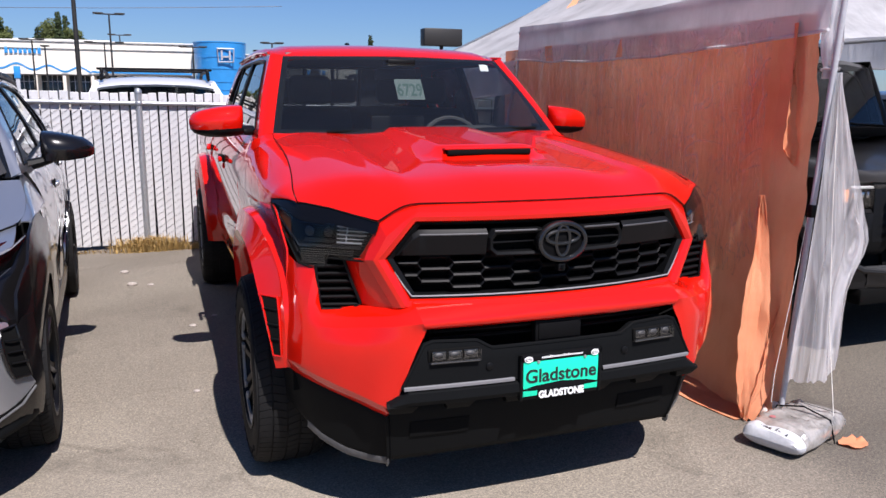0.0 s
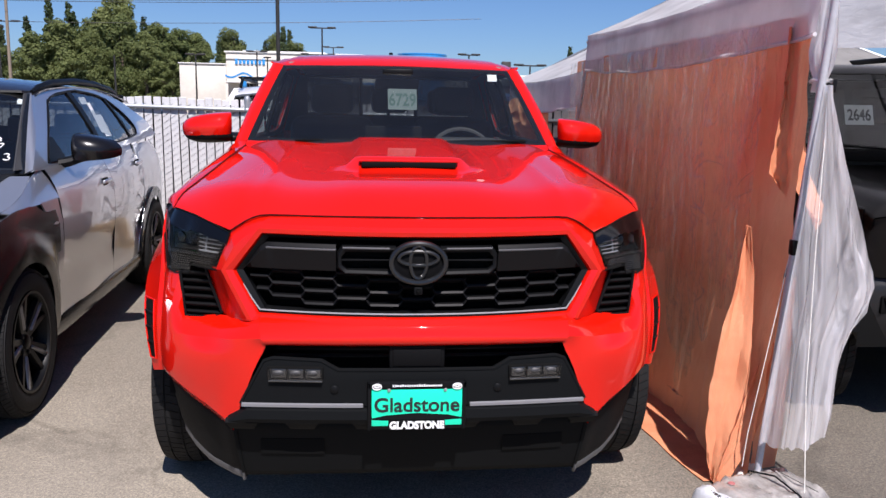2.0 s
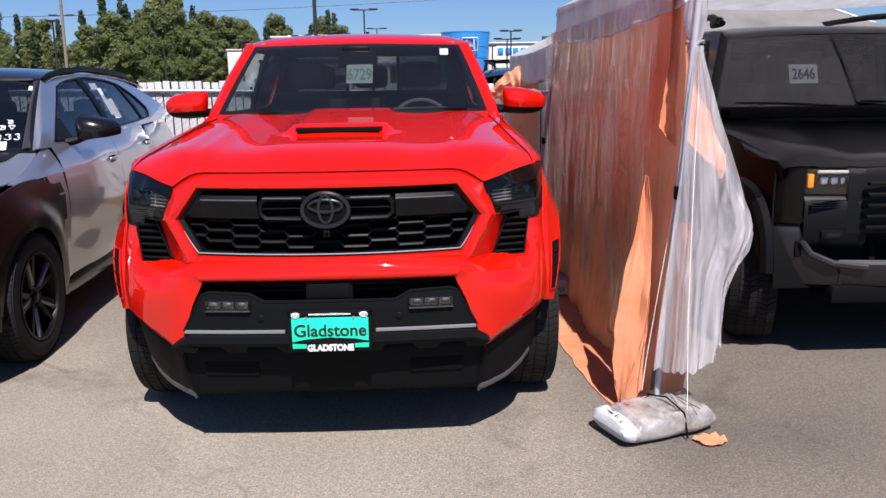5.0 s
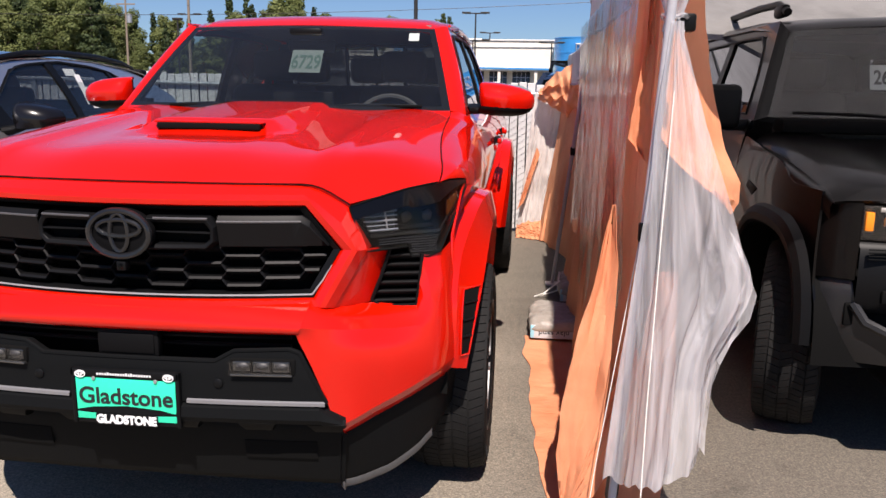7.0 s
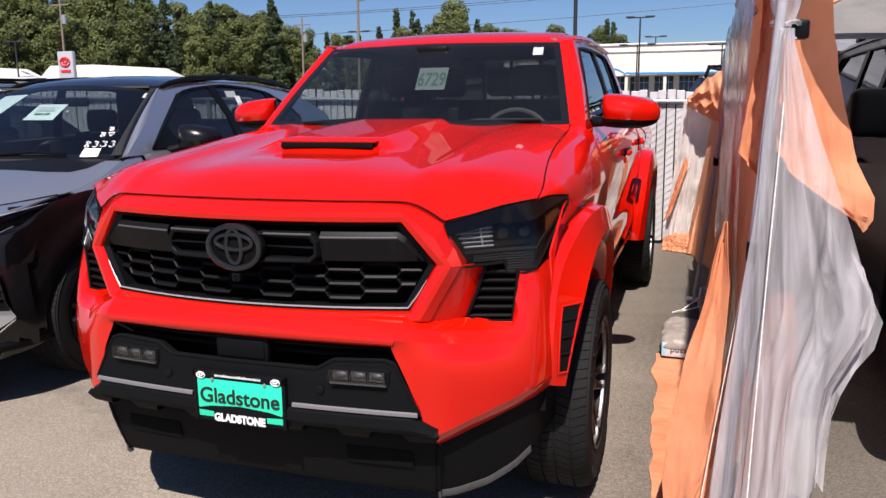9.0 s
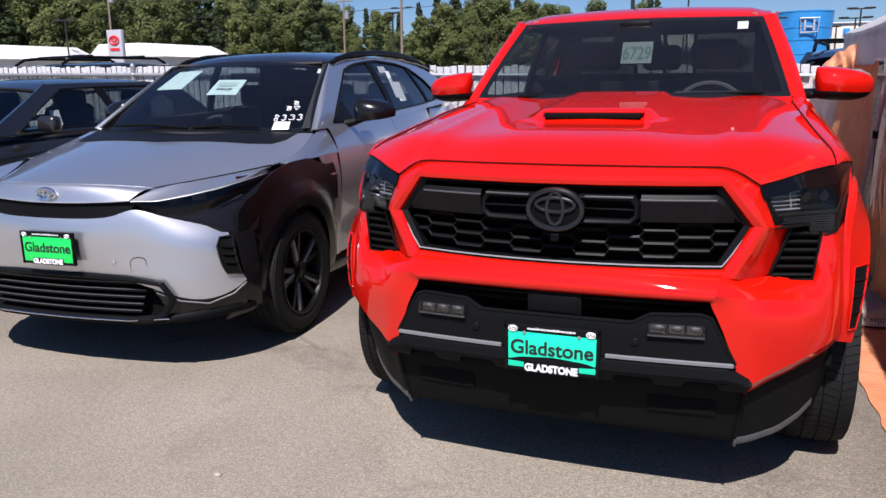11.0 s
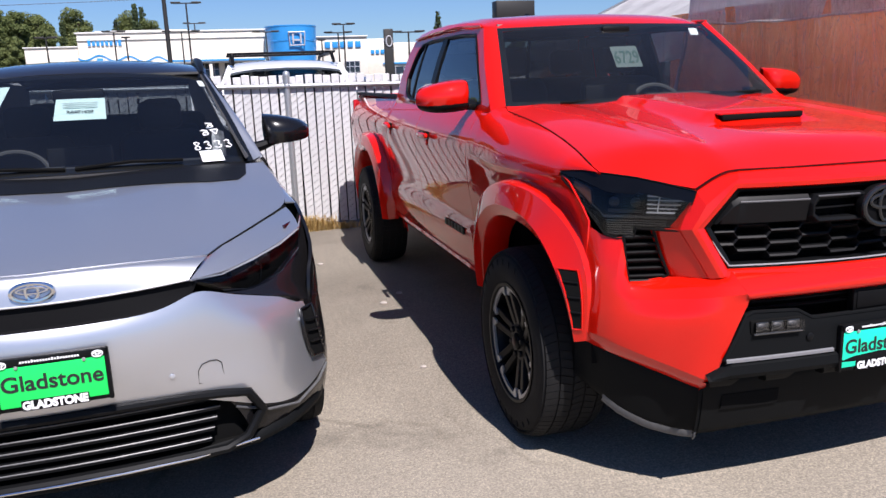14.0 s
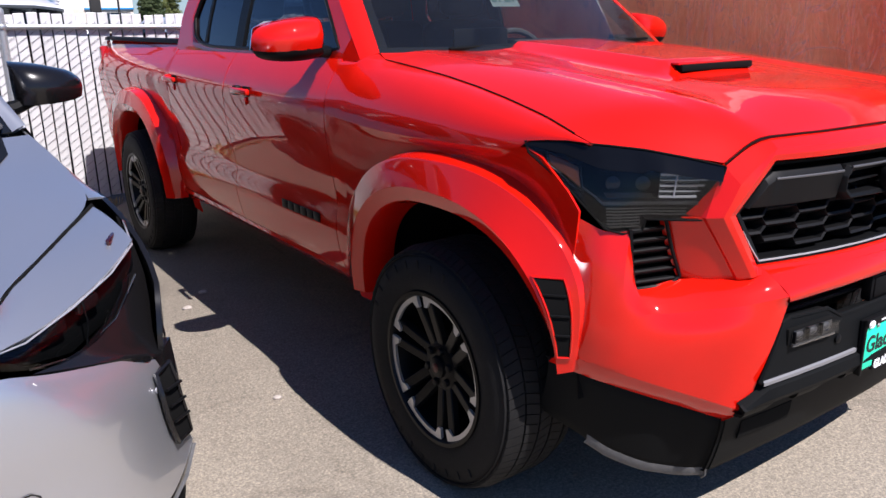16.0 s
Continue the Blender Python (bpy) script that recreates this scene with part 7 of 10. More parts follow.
    st = P("steering_wheel", moved(tube([(0.17 * math.cos(2 * math.pi * k / 28), 0, 0.15 * math.sin(2 * math.pi * k / 28)) for k in range(28)], 0.014, 8, closed=True), Matrix.Translation((-0.36, 2.05, 1.03)) @ Matrix.Rotation(radians(-25), 4, "X")), DASH)
    for x, y in ((-0.36, 2.55), (0.36, 2.55), (-0.36, 3.45), (0.36, 3.45)):
        s = P("seat", joined(box(x, y, 0.92, 0.48, 0.15, 0.60, 0.07, 3, Matrix.Rotation(radians(-14), 4, "X")), box(x, y - 0.26, 0.66, 0.48, 0.5, 0.15, 0.06, 3)), FABRIC)
        part("headrest", box(x, y + 0.09, 1.30, 0.25, 0.10, 0.17, 0.045, 3), FABRIC, s)
    P("rear_bench", box(0, 3.52, 0.98, 1.30, 0.16, 0.62, 0.06, 3, Matrix.Rotation(radians(-12), 4, "X")), FABRIC)
    P("rear_header", box(0, 4.14, 1.505, 1.20, 0.10, 0.07, 0.02), VOID_SATIN)
    for sg in (1, -1):
        P("door_trim", patch([[(sg * 0.775, y, 0.6), (sg * 0.775, y, 1.05), (sg * 0.765, y, 1.165)] for y in (1.45, 2.2, 2.9, 3.6)], (-sg, 0, 0)), DASH, solid=0.01)
        P("pillar_lining", patch([[(sg * mix(0.735, 0.59, f), mix(1.30, 1.93, f), mix(1.13, 1.52, f)), (sg * mix(0.775, 0.60, f), mix(1.52, 2.16, f), mix(1.13, 1.52, f))] for f in (0, 0.5, 1)], (-sg, 0, 0)), DASH, solid=0.01)
        P("rear_lining", patch([[(sg * 0.765, 3.35, 1.14), (sg * 0.62, 4.45, 1.14)], [(sg * 0.60, 3.15, 1.53), (sg * 0.56, 4.15, 1.50)]], (-sg, 0, 0)), DASH, solid=0.01)
    P("headliner", box(0, 3.0, 1.532, 1.17, 2.15, 0.012), mat("dark headliner", (0.05, 0.05, 0.05), 0.9))
    P("rear_view_mirror", box(0, 1.92, 1.44, 0.24, 0.03, 0.06, 0.014), SATIN)
    P("cabin_floor", box(0, 2.9, 0.48, 1.5, 2.6, 0.04), VOID)
    # papers and painted numbers on the screen
    def on_screen(u, v, tilt=-58):
        p = Vector(ws(u, v)) + Vector((0, 0.008, -0.008))
        return Matrix.Translation(p) @ Matrix.Rotation(radians(tilt), 4, "X")
    pap = mat("pale green paper", (0.50, 0.64, 0.62), 0.8, grain=0.08, scale=40)

    def sheet(u0, u1, v0, v1, off, lean=0.0):
        """A paper lying against the glass; off is its distance, inwards below zero."""
        return patch([[Vector(ws(mix(u0, u1, k / 4) + lean * j / 3, mix(v0, v1, j / 3))) + Vector((0, -0.55 * off, 0.83 * off)) for k in range(5)] for j in range(4)], (0, -1, 0.5))
    P("screen_paper", sheet(-0.80, -0.47, 0.565, 0.885, -0.008, 0.02), pap, solid=0.0008)
    card = P("screen_paper", sheet(-0.115, 0.205, 0.475, 0.705, -0.012), pap, solid=0.0008, label="pale green paper with a printed number")
    face = on_screen(0.045, 0.545) @ Matrix.Translation((0, -0.006, 0))
    part("paper_number", moved(letters("RA071450", 0.030, 0.0004, 0.0006, 0.9), face), INK_BLACK, card)
    for k in range(3):
        part("paper_writing_bar", moved(box(0.0, 0, 0.040 + 0.016 * k, 0.15 - 0.03 * (k % 2), 0.0008, 0.007), face), mat("grey print", (0.30, 0.38, 0.37), 0.8), card)
    P("screen_sticker", sheet(0.905, 0.97, 0.83, 0.91, -0.006), PAPER, solid=0.0008)
    strokes = {"3": [(0.05, 0.86), (0.45, 1.0), (0.85, 0.80), (0.42, 0.55), (0.92, 0.34), (0.55, 0.0), (0.0, 0.14)],
               "8": [(0.85, 0.80), (0.45, 1.0), (0.12, 0.78), (0.55, 0.52), (0.88, 0.22), (0.45, 0.0), (0.08, 0.22), (0.5, 0.55), (0.85, 0.80)],
               "B": [(0.0, 0.92), (0.55, 1.0), (0.30, 0.55), (0.12, 0.04), (0.75, 0.10), (0.80, 0.42), (0.30, 0.52), (0.85, 0.72), (0.55, 1.0)],
               "V": [(0.0, 0.95), (0.28, 0.5), (0.50, 0.0), (0.72, 0.5), (1.0, 1.0), (0.10, 0.92)]}
    for name, ch, u0, v0, du, dv in (("painted_number", "8", 0.682, 0.112, 0.046, 0.074), ("painted_number", "3", 0.747, 0.118, 0.046, 0.068), ("painted_number", "3", 0.808, 0.124, 0.050, 0.066), ("painted_number", "3", 0.872, 0.122, 0.046, 0.070),
                                     ("painted_letter", "B", 0.757, 0.240, 0.054, 0.050), ("painted_letter", "V", 0.820, 0.246, 0.050, 0.048), ("painted_letter", "B", 0.805, 0.312, 0.052, 0.046)):
        pts = [Vector((a, b, 0)) for a, b in strokes[ch]]
        for _ in range(2):
            pts = [pts[0]] + [p.lerp(q, f) for p, q in zip(pts, pts[1:]) for f in (0.25, 0.75)] + [pts[-1]]
        line = [Vector(ws(u0 + p.x * du, v0 + p.y * dv)) + Vector((0, -0.003, 0.0045)) for p in pts]
        P(name, tube([tuple(p) for p in line], [0.0028 + 0.0009 * math.sin(k * 0.7 + u0 * 40) for k in range(len(line))], 6), WHITE)
    label = P("screen_label", sheet(0.705, 0.832, 0.006, 0.098, 0.010), PAPER, solid=0.0008)
    part("label_number", moved(letters("T43270", 0.026, 0.0004, 0.0, 0.9), on_screen(0.768, 0.070) @ Matrix.Translation((0, -0.022, 0))), mat("grey ink", (0.22, 0.22, 0.22), 0.8), label)
    part("label_writing_bar", moved(box(0, 0, 0, 0.07, 0.0008, 0.006), on_screen(0.768, 0.030) @ Matrix.Translation((0, -0.022, 0))), mat("pale grey ink", (0.45, 0.45, 0.45), 0.8), label)
    # papers on the rear side window
    for y, h, w_, hh in ((2.80, 0.78, 0.14, 0.05), (2.86, 0.50, 0.07, 0.22), (2.95, 0.36, 0.14, 0.16)):
        x, yy, z = side(y, h, -0.014)
        P("window_paper", moved(box(0, 0, 0, 0.001, w_, hh), Matrix.Translation((x, yy, z)) @ Matrix.Rotation(radians(-24), 4, "Y")), PAPER)
    for x, y in ((0.80, FW[0]), (-0.80, FW[0]), (0.80, RW[0]), (-0.80, RW[0])):
        wheel("wheel", t, pose(x, y, 0.357) @ (Matrix.Rotation(math.pi, 4, "Z") if x < 0 else Matrix()) @ Matrix.Rotation(radians(8 + 9 * y), 4, "X"), 0.357, 0.232, 0.235, 5, "five")
    # fuller front corners
    for ob in t.children_recursive:
        if ob.type == "MESH" and not ob.name.startswith(("wheel", "tyre", "rim", "spoke", "hub")) and ob.parent.name.split(".")[0] != "wheel":
            for v in ob.data.vertices:
                side_ = max(0.0, min(1.0, (abs(v.co.x) - 0.55) / 0.28))
                front_ = max(0.0, min(1.0, (0.95 - v.co.y) / 0.45))
                low_ = max(0.0, min(1.0, (1.02 - v.co.z) / 0.12))
                v.co.x += math.copysign(0.026 * side_ * front_ * low_, v.co.x)
    return t


crossover()

# ---- the black off-roader under the canopy ----
def off_roader():
    CX, Y0 = 3.10, 3.84
    ORIGIN[0] = Vector((CX, Y0, 0))
    t = thing("off_road_suv", pose(CX, Y0, 0), "boxy black off-road SUV with roof rails, parked under the canopy", "car")
    P = lambda name, bm, m, **k: part(name, bm, m, t, **k)
    X = lambda x: CX + x
    GREY = mat("dark grey metallic trim", (0.008, 0.008, 0.009), 0.42, 0.0, 0.12, grain=0.06, scale=600)
    PRIV = glass("smoked side glass", (0.04, 0.04, 0.04), ior=1.4)
    SCREEN = glass("upright screen glass", (0.50, 0.53, 0.53), ior=1.55)
    FW, RW = (4.46, 0.40), (7.31, 0.40)

    def sx(y, z):
        w = smooth([(0.40, 0.90), (0.55, 0.945), (0.75, 0.962), (0.95, 0.962), (1.10, 0.950), (1.22, 0.925), (1.30, 0.895)], z)
        return w - smooth([(3.8, 0.10), (4.05, 0.03), (4.5, 0.0), (8.2, 0.0), (8.7, 0.04)], y)

    # bonnet with raised shoulders
    xs = [-0.90, -0.86, -0.78, -0.70, -0.62, -0.54, -0.3, 0, 0.3, 0.54, 0.62, 0.70, 0.78, 0.86, 0.90]
    rows = []
    for v in (0, 0.03, 0.08, 0.15, 0.3, 0.5, 0.7, 0.85, 1.0):
        r = []
        for x in xs:
            ax = abs(x)
            y = mix(3.90 + 0.10 * ax * ax, 5.02 + 0.07 * ax * ax, v)
            z = smooth([(0, 1.035), (0.05, 1.075), (0.15, 1.105), (0.5, 1.165), (1, 1.215)], v)
            z += curve([(0.0, -0.012), (0.54, -0.012), (0.62, 0.012), (0.80, 0.016), (0.86, 0.0), (0.90, -0.035)], ax) * min(1, v * 5 + 0.2)
            r.append((X(x), y, z))
        rows.append(r)
    P("bonnet", patch(rows, (0, 0, 1)), SUV_PAINT, solid=0.012, angle=60)
    for sg in (1, -1):
        P("bonnet_step", patch([[(X(sg * x), y, z) for y, z in ((4.35, 1.125), (4.6, 1.17), (4.9, 1.21), (5.03, 1.225))] for x, z in ((0.66, 0), (0.74, 0))], (0, 0, 1)), SUV_PAINT, solid=0.01)
    # front: grille, lamps, bumper
    fy = lambda x: 3.88 + 0.12 * x * x
    P("grille", patch([[(X(x), fy(x) + d, z) for x in (-0.60, -0.4, -0.2, 0, 0.2, 0.4, 0.60)] for z, d in ((1.03, 0.02), (0.99, 0.0), (0.70, -0.01), (0.66, 0.03))], (0, -1, 0)), SATIN, solid=0.03)
    for k in range(5):
        P("grille_bar", box(X(0), fy(0.2) - 0.015, 0.955 - 0.055 * k, 1.06, 0.03, 0.018, 0.006), SATIN)
    for sg in (1, -1):
        lamp = P("headlamp", patch([[(X(sg * x), fy(x) + d + 0.02, z) for x in (0.52, 0.62, 0.70, 0.775, 0.80)] for z, d in ((1.022, 0.03), (1.01, 0.035), (0.91, 0.045), (0.895, 0.04))], (0, -1, 0)), VOID, label="headlamp with amber corner and LED cells")
        part("lamp_bar", tube([(X(sg * x), fy(x) + 0.012, 1.012) for x in (0.52, 0.62, 0.72, 0.79)], 0.007, 6), LENS_CLEAR, lamp)
        part("light_bar", tube([(X(sg * x), fy(x) + 0.018, 1.006) for x in (0.52, 0.62, 0.70, 0.74)], 0.008, 6), WHITE, lamp)
        part("amber_marker", box(X(sg * 0.775), fy(0.775) + 0.022, 0.962, 0.030, 0.05, 0.070, 0.006, rot=Matrix.Rotation(radians(sg * 10), 4, "Z")), mat("amber lens", (0.85, 0.25, 0.01), 0.15, 0, 0.6), lamp)
        for k in range(4):
            part("led_cell", box(X(sg * (0.56 + 0.05 * k)), fy(0.62) + 0.035, 0.962, 0.038, 0.03, 0.04, 0.008), CHROME, lamp)
        part("lens", patch([[(X(sg * x), fy(x) + 0.004, z) for x in (0.52, 0.62, 0.70, 0.775, 0.80)] for z in (1.022, 0.95, 0.895)], (0, -1, 0)), LENS_CLEAR, lamp, solid=0.003)
        P("lower_block", patch([[(X(sg * x), fy(x) + d, z) for x in (0.50, 0.62, 0.74, 0.80)] for z, d in ((0.885, 0.02), (0.86, -0.004), (0.66, -0.01), (0.62, 0.02))], (0, -1, 0)), SATIN, angle=60)
        for k in range(4):
            P("block_rib", box(X(sg * 0.66), fy(0.66) - 0.006, 0.865 - 0.012 * k, 0.24, 0.008, 0.004, 0.001), PLASTIC)
        fg = P("fog_lamp", box(X(sg * 0.66), fy(0.66) - 0.006, 0.69, 0.12, 0.02, 0.05, 0.008), VOID)
        part("fog_lens", box(X(sg * 0.66), fy(0.66) - 0.012, 0.69, 0.07, 0.012, 0.026, 0.006), LENS_CLEAR, fg)
        # bright bumper corner
        g = [[(0.80, 3.990, 0.735), (0.86, 4.030, 0.735), (0.93, 4.085, 0.728), (0.962, 4.12, 0.722)],
             [(0.80, 3.972, 0.700), (0.87, 4.012, 0.690), (0.94, 4.075, 0.680), (0.968, 4.12, 0.675)],
             [(0.78, 3.955, 0.600), (0.87, 4.000, 0.590), (0.94, 4.070, 0.585), (0.966, 4.12, 0.580)],
             [(0.62, 3.890, 0.520), (0.80, 3.965, 0.500), (0.91, 4.060, 0.490), (0.950, 4.12, 0.480)],
             [(0.60, 3.905, 0.430), (0.78, 3.985, 0.420), (0.88, 4.070, 0.410), (0.925, 4.125, 0.405)]]
        P("bumper_corner", patch([[(X(sg * x), y, z) for x, y, z in r] for r in g], (0.4 * sg, -1, 0), crease=(1,)), GREY, sub=2, solid=0.01)
        P("bumper_hook", tube([(X(sg * x), y, z) for x, y, z in ((0.80, 3.965, 0.655), (0.76, 3.935, 0.59), (0.66, 3.895, 0.545), (0.5, 3.86, 0.53))], 0.02, 8), GREY)
        P("corner_slot", box(X(sg * 0.80), 3.975, 0.61, 0.05, 0.02, 0.09, 0.01), VOID)
    P("bumper_bar", patch([[(X(x), fy(x) - 0.03 + d, z) for x in (-0.62, -0.3, 0, 0.3, 0.62)] for z, d in ((0.56, 0.02), (0.54, 0.0), (0.46, 0.0), (0.42, 0.03))], (0, -1, 0)), GREY, solid=0.02)
    P("skid", box(X(0), 4.02, 0.38, 1.3, 0.24, 0.10, 0.02), VOID)

    for sg in (1, -1):
        n = 33
        inner = arch(*FW, 0.47, -4, 172, n, 2.8)
        outer = []
        zt = lambda yy: curve([(3.9, 1.035), (4.1, 1.075), (4.5, 1.135), (5.0, 1.195), (5.2, 1.21)], yy)
        for k in range(n):
            a = radians(mix(-4, 172, k / (n - 1)))
            c, s = math.cos(a), math.sin(a)
            best = 2.0
            if c > 1e-6:
                best = min(best, (5.14 - FW[0]) / c)
            if c < -1e-6:
                best = min(best, (4.03 - FW[0]) / c)
            if s > 1e-6:
                for _ in range(6):
                    best = min(best, (zt(FW[0] + best * c) - FW[1]) / s)
            best = max(best, math.hypot(inner[k][0] - FW[0], inner[k][1] - FW[1]) + 0.004)
            outer.append((FW[0] + best * c, FW[1] + best * s))
        side = lambda y, z: X(sg * sx(y, z))
        P("front_wing", loft(outer, inner, side, 8, (sg, 0, 0)), SUV_PAINT, solid=0.01, angle=50)
        rows = []
        for v in (0, 0.03, 0.08, 0.15, 0.3, 0.5, 0.7, 0.85, 1.0):
            y = mix(3.981, 5.077, v)
            zb = smooth([(0, 1.035), (0.05, 1.075), (0.15, 1.105), (0.5, 1.165), (1, 1.215)], v) - 0.035 * min(1, v * 5 + 0.2)
            xo, zo = max(0.91, sx(y, zt(y))), min(zb - 0.006, zt(y) - 0.002)
            rows.append([(X(sg * 0.893), y, zb + 0.001), (X(sg * mix(0.893, xo, 0.6)), y, mix(zb, zo, 0.35)), (X(sg * xo), y, zo - 0.012), (X(sg * (xo - 0.002)), y + 0.004, zo - 0.06)])
        P("wing_top", patch(rows, (sg, 0, 1)), SUV_PAINT, angle=60)
        P("wing_corner", patch([[(X(sg * x), y, z) for x, y, z in r] for r in (
            [(0.80, 3.97, 1.030), (0.86, 4.00, 1.035), (0.905, 4.05, 1.04)], [(0.80, 3.965, 0.90), (0.875, 4.00, 0.90), (0.930, 4.06, 0.90)], [(0.80, 3.97, 0.74), (0.88, 4.02, 0.74), (0.950, 4.09, 0.73)])], (sg, -1, 0)), SUV_PAINT, sub=1, solid=0.01)
        for c, lo, hi in ((FW, -2, 170), (RW, -2, 182)):
            prof = [(0.455, 0.86), (0.460, 0.990), (0.470, 1.0), (0.500, 1.002), (0.530, 0.985), (0.545, 0.955)]
            P("wheel_arch_flare", patch([[(X(sg * x), y, z) for y, z in arch(*c, r, lo, hi, 33, 2.8)] for r, x in prof], (sg, 0, 0)), SATIN, angle=30)
            P("wheel_well", patch([[(X(sg * x), y, z) for y, z in arch(*c, 0.48, 0, 180, 21, 2.6)] for x in (0.92, 0.40)]), VOID)
            P("well_wall", prism(arch(*c, 0.50, 0, 180, 21, 2.6), "x", X(sg * 0.40), X(sg * 0.43)), VOID)
        P("wing_vent", prism([(4.73, 0.985), (4.88, 1.01), (4.92, 0.98), (4.80, 0.945)], "x", X(sg * 0.945), X(sg * 0.968), 0.006), SATIN)
        for y0, y1, hy in ((5.145, 6.17, 5.98), (6.175, 6.90, 6.78)):
            d = P("door", patch([[(side(mix(y0, y1, k / 10), z), mix(y0, y1, k / 10), z) for k in range(11)] for z in (0.44, 0.5, 0.58, 0.68, 0.8, 0.92, 1.02, 1.10, 1.18, 1.24, 1.285)], (sg, 0, 0)), SUV_PAINT, angle=60)
            part("door_handle", box(X(sg * (sx(hy, 1.07) + 0.022)), hy, 1.07, 0.024, 0.19, 0.03, 0.009, 3), SUV_PAINT, d)
        inner = arch(*RW, 0.47, -4, 186, 25, 2.8)
        outer = []
        for k in range(25):
            a = radians(mix(-4, 186, k / 24))
            c, s = math.cos(a), math.sin(a)
            best = 2.0
            if c > 1e-6:
                best = min(best, (8.58 - RW[0]) / c)
            if c < -1e-6:
                best = min(best, (6.905 - RW[0]) / c)
            if s > 1e-6:
                best = min(best, (1.285 - RW[1]) / s)
            best = max(best, math.hypot(inner[k][0] - RW[0], inner[k][1] - RW[1]) + 0.004)
            outer.append((RW[0] + best * c, RW[1] + best * s))
        P("rear_quarter", loft(outer, inner, side, 6, (sg, 0, 0)), SUV_PAINT, solid=0.01)
        P("sill_step", box(X(sg * 0.93), 5.87, 0.42, 0.14, 1.85, 0.06, 0.02), SATIN)

    # --- cabin: upright screen, leaning sides ---
    def ws(u, v):
        return (X(u * mix(0.83, 0.735, v)), mix(5.035 + 0.10 * u * u, 5.185 + 0.06 * u * u, v), mix(1.300, 1.745 - 0.02 * u * u, v))
    us = [-1 + k / 5 for k in range(11)]
    w = P("windscreen", patch([[ws(u, v / 4) for u in us] for v in range(5)], (0, -1, 0.3)), SCREEN, label="upright windscreen")
    w.visible_shadow = False
    for (ua, ub, va, vb) in ((-1, -0.955, 0, 1), (0.955, 1, 0, 1), (-1, 1, 0.93, 1), (-1, 1, 0, 0.06)):
        P("screen_border", patch([[Vector(ws(mix(ua, ub, k / 8), mix(va, vb, j / 4))) + Vector((0, 0.005, 0)) for k in range(9)] for j in range(5)], (0, -1, 0.3)), SATIN)
    P("cowl", box(X(0), 5.04, 1.262, 1.62, 0.16, 0.07, 0.02), VOID)
    for a, b in ((-0.75, -0.12), (0.05, 0.7)):
        P("wiper", tube([(X(a), 5.02, 1.325), (X(mix(a, b, 0.5)), 5.0, 1.318), (X(b), 4.99, 1.300)], 0.008, 6), VOID)
    ry = [5.19, 5.24, 5.35, 5.7, 6.4, 7.2, 8.0, 8.45]
    rz = [1.750, 1.780, 1.805, 1.832, 1.845, 1.845, 1.83, 1.80]
    P("roof", patch([[(X(x), y + 0.05 * abs(x / 0.7) ** 2 * (y < 5.4), z - 0.035 * abs(x / 0.75) ** 3 - (0.03 if abs(x) > 0.77 else 0)) for x in (-0.79, -0.75, -0.68, -0.5, -0.25, 0, 0.25, 0.5, 0.68, 0.75, 0.79)] for y, z in zip(ry, rz)], (0, 0, 1)), SUV_PAINT, solid=0.01, angle=60)

    def sd(y, h, out=0.0):
        return (mix(0.90, 0.775, h) + out, y, mix(1.28, 1.775, h))
    outer = [(5.13, 0.0), (5.20, 0.5), (5.27, 1.0), (5.8, 1.0), (6.4, 1.0), (7.2, 1.0), (8.35, 1.0), (8.45, 0.5), (8.55, 0.0), (7.6, -0.02), (6.5, -0.02), (5.6, -0.02)]
    inner = [(5.30, 0.06), (5.34, 0.5), (5.43, 0.86), (5.8, 0.88), (6.4, 0.88), (7.2, 0.88), (8.05, 0.86), (8.12, 0.5), (8.15, 0.10), (7.6, 0.06), (6.5, 0.05), (5.6, 0.05)]
    for sg in (1, -1):
        sp = lambda y, h, o=0.0: (X(sg * sd(y, h, o)[0]), y, sd(y, h)[2])
        rows = [[sp(mix(a[0], b[0], f), mix(a[1], b[1], f)) for a, b in zip(outer, inner)] for f in (0, 0.4, 0.8, 0.95)] + [[sp(b[0], b[1], -0.012) for b in inner]]
        P("cab_side", patch(rows, (sg, 0, 0), close=True), SUV_PAINT, angle=50)
        win = resample([(0, y, h) for y, h in inner], 40, True)
        g = P("side_window", patch([[sp(mix(p.y, 6.7, f), mix(p.z, 0.46, f), -0.010) for p in win] for f in (0, 0.3, 0.6, 0.98)], (sg, 0, 0), close=True), PRIV)
        g.visible_shadow = False
        P("window_seal", tube([sp(p.y, p.z, -0.002) for p in win], 0.010, 6, closed=True), SATIN)
        for y in (6.13, 6.93):
            P("pillar", patch([[sp(yy - 0.06 * h, h, 0.002) for h in (0.04, 0.46, 0.90)] for yy in (y, y + 0.11)], (sg, 0, 0)), SATIN, solid=0.015)
        rows = []
        for k in range(5):
            v = k / 4
            a, b = Vector(ws(1, v)), Vector((X(sd(5, v)[0]), mix(5.13, 5.27, v), sd(5, v)[2]))
            if sg < 0:
                a.x, b.x = 2 * CX - a.x, 2 * CX - b.x
            rows.append([tuple(a), tuple(a.lerp(b, 0.5) + Vector((0.008 * sg, -0.012, 0))), tuple(b)])
        P("front_pillar", patch(rows, (sg, -1, 0)), SUV_PAINT, sub=1, solid=0.01)
        rail = P("roof_rail", tube([(X(sg * 0.66), y, z) for y, z in ((5.55, 1.845), (5.72, 1.900), (6.1, 1.915), (7.6, 1.915), (8.0, 1.895), (8.15, 1.845))], 0.022, 10), SATIN)
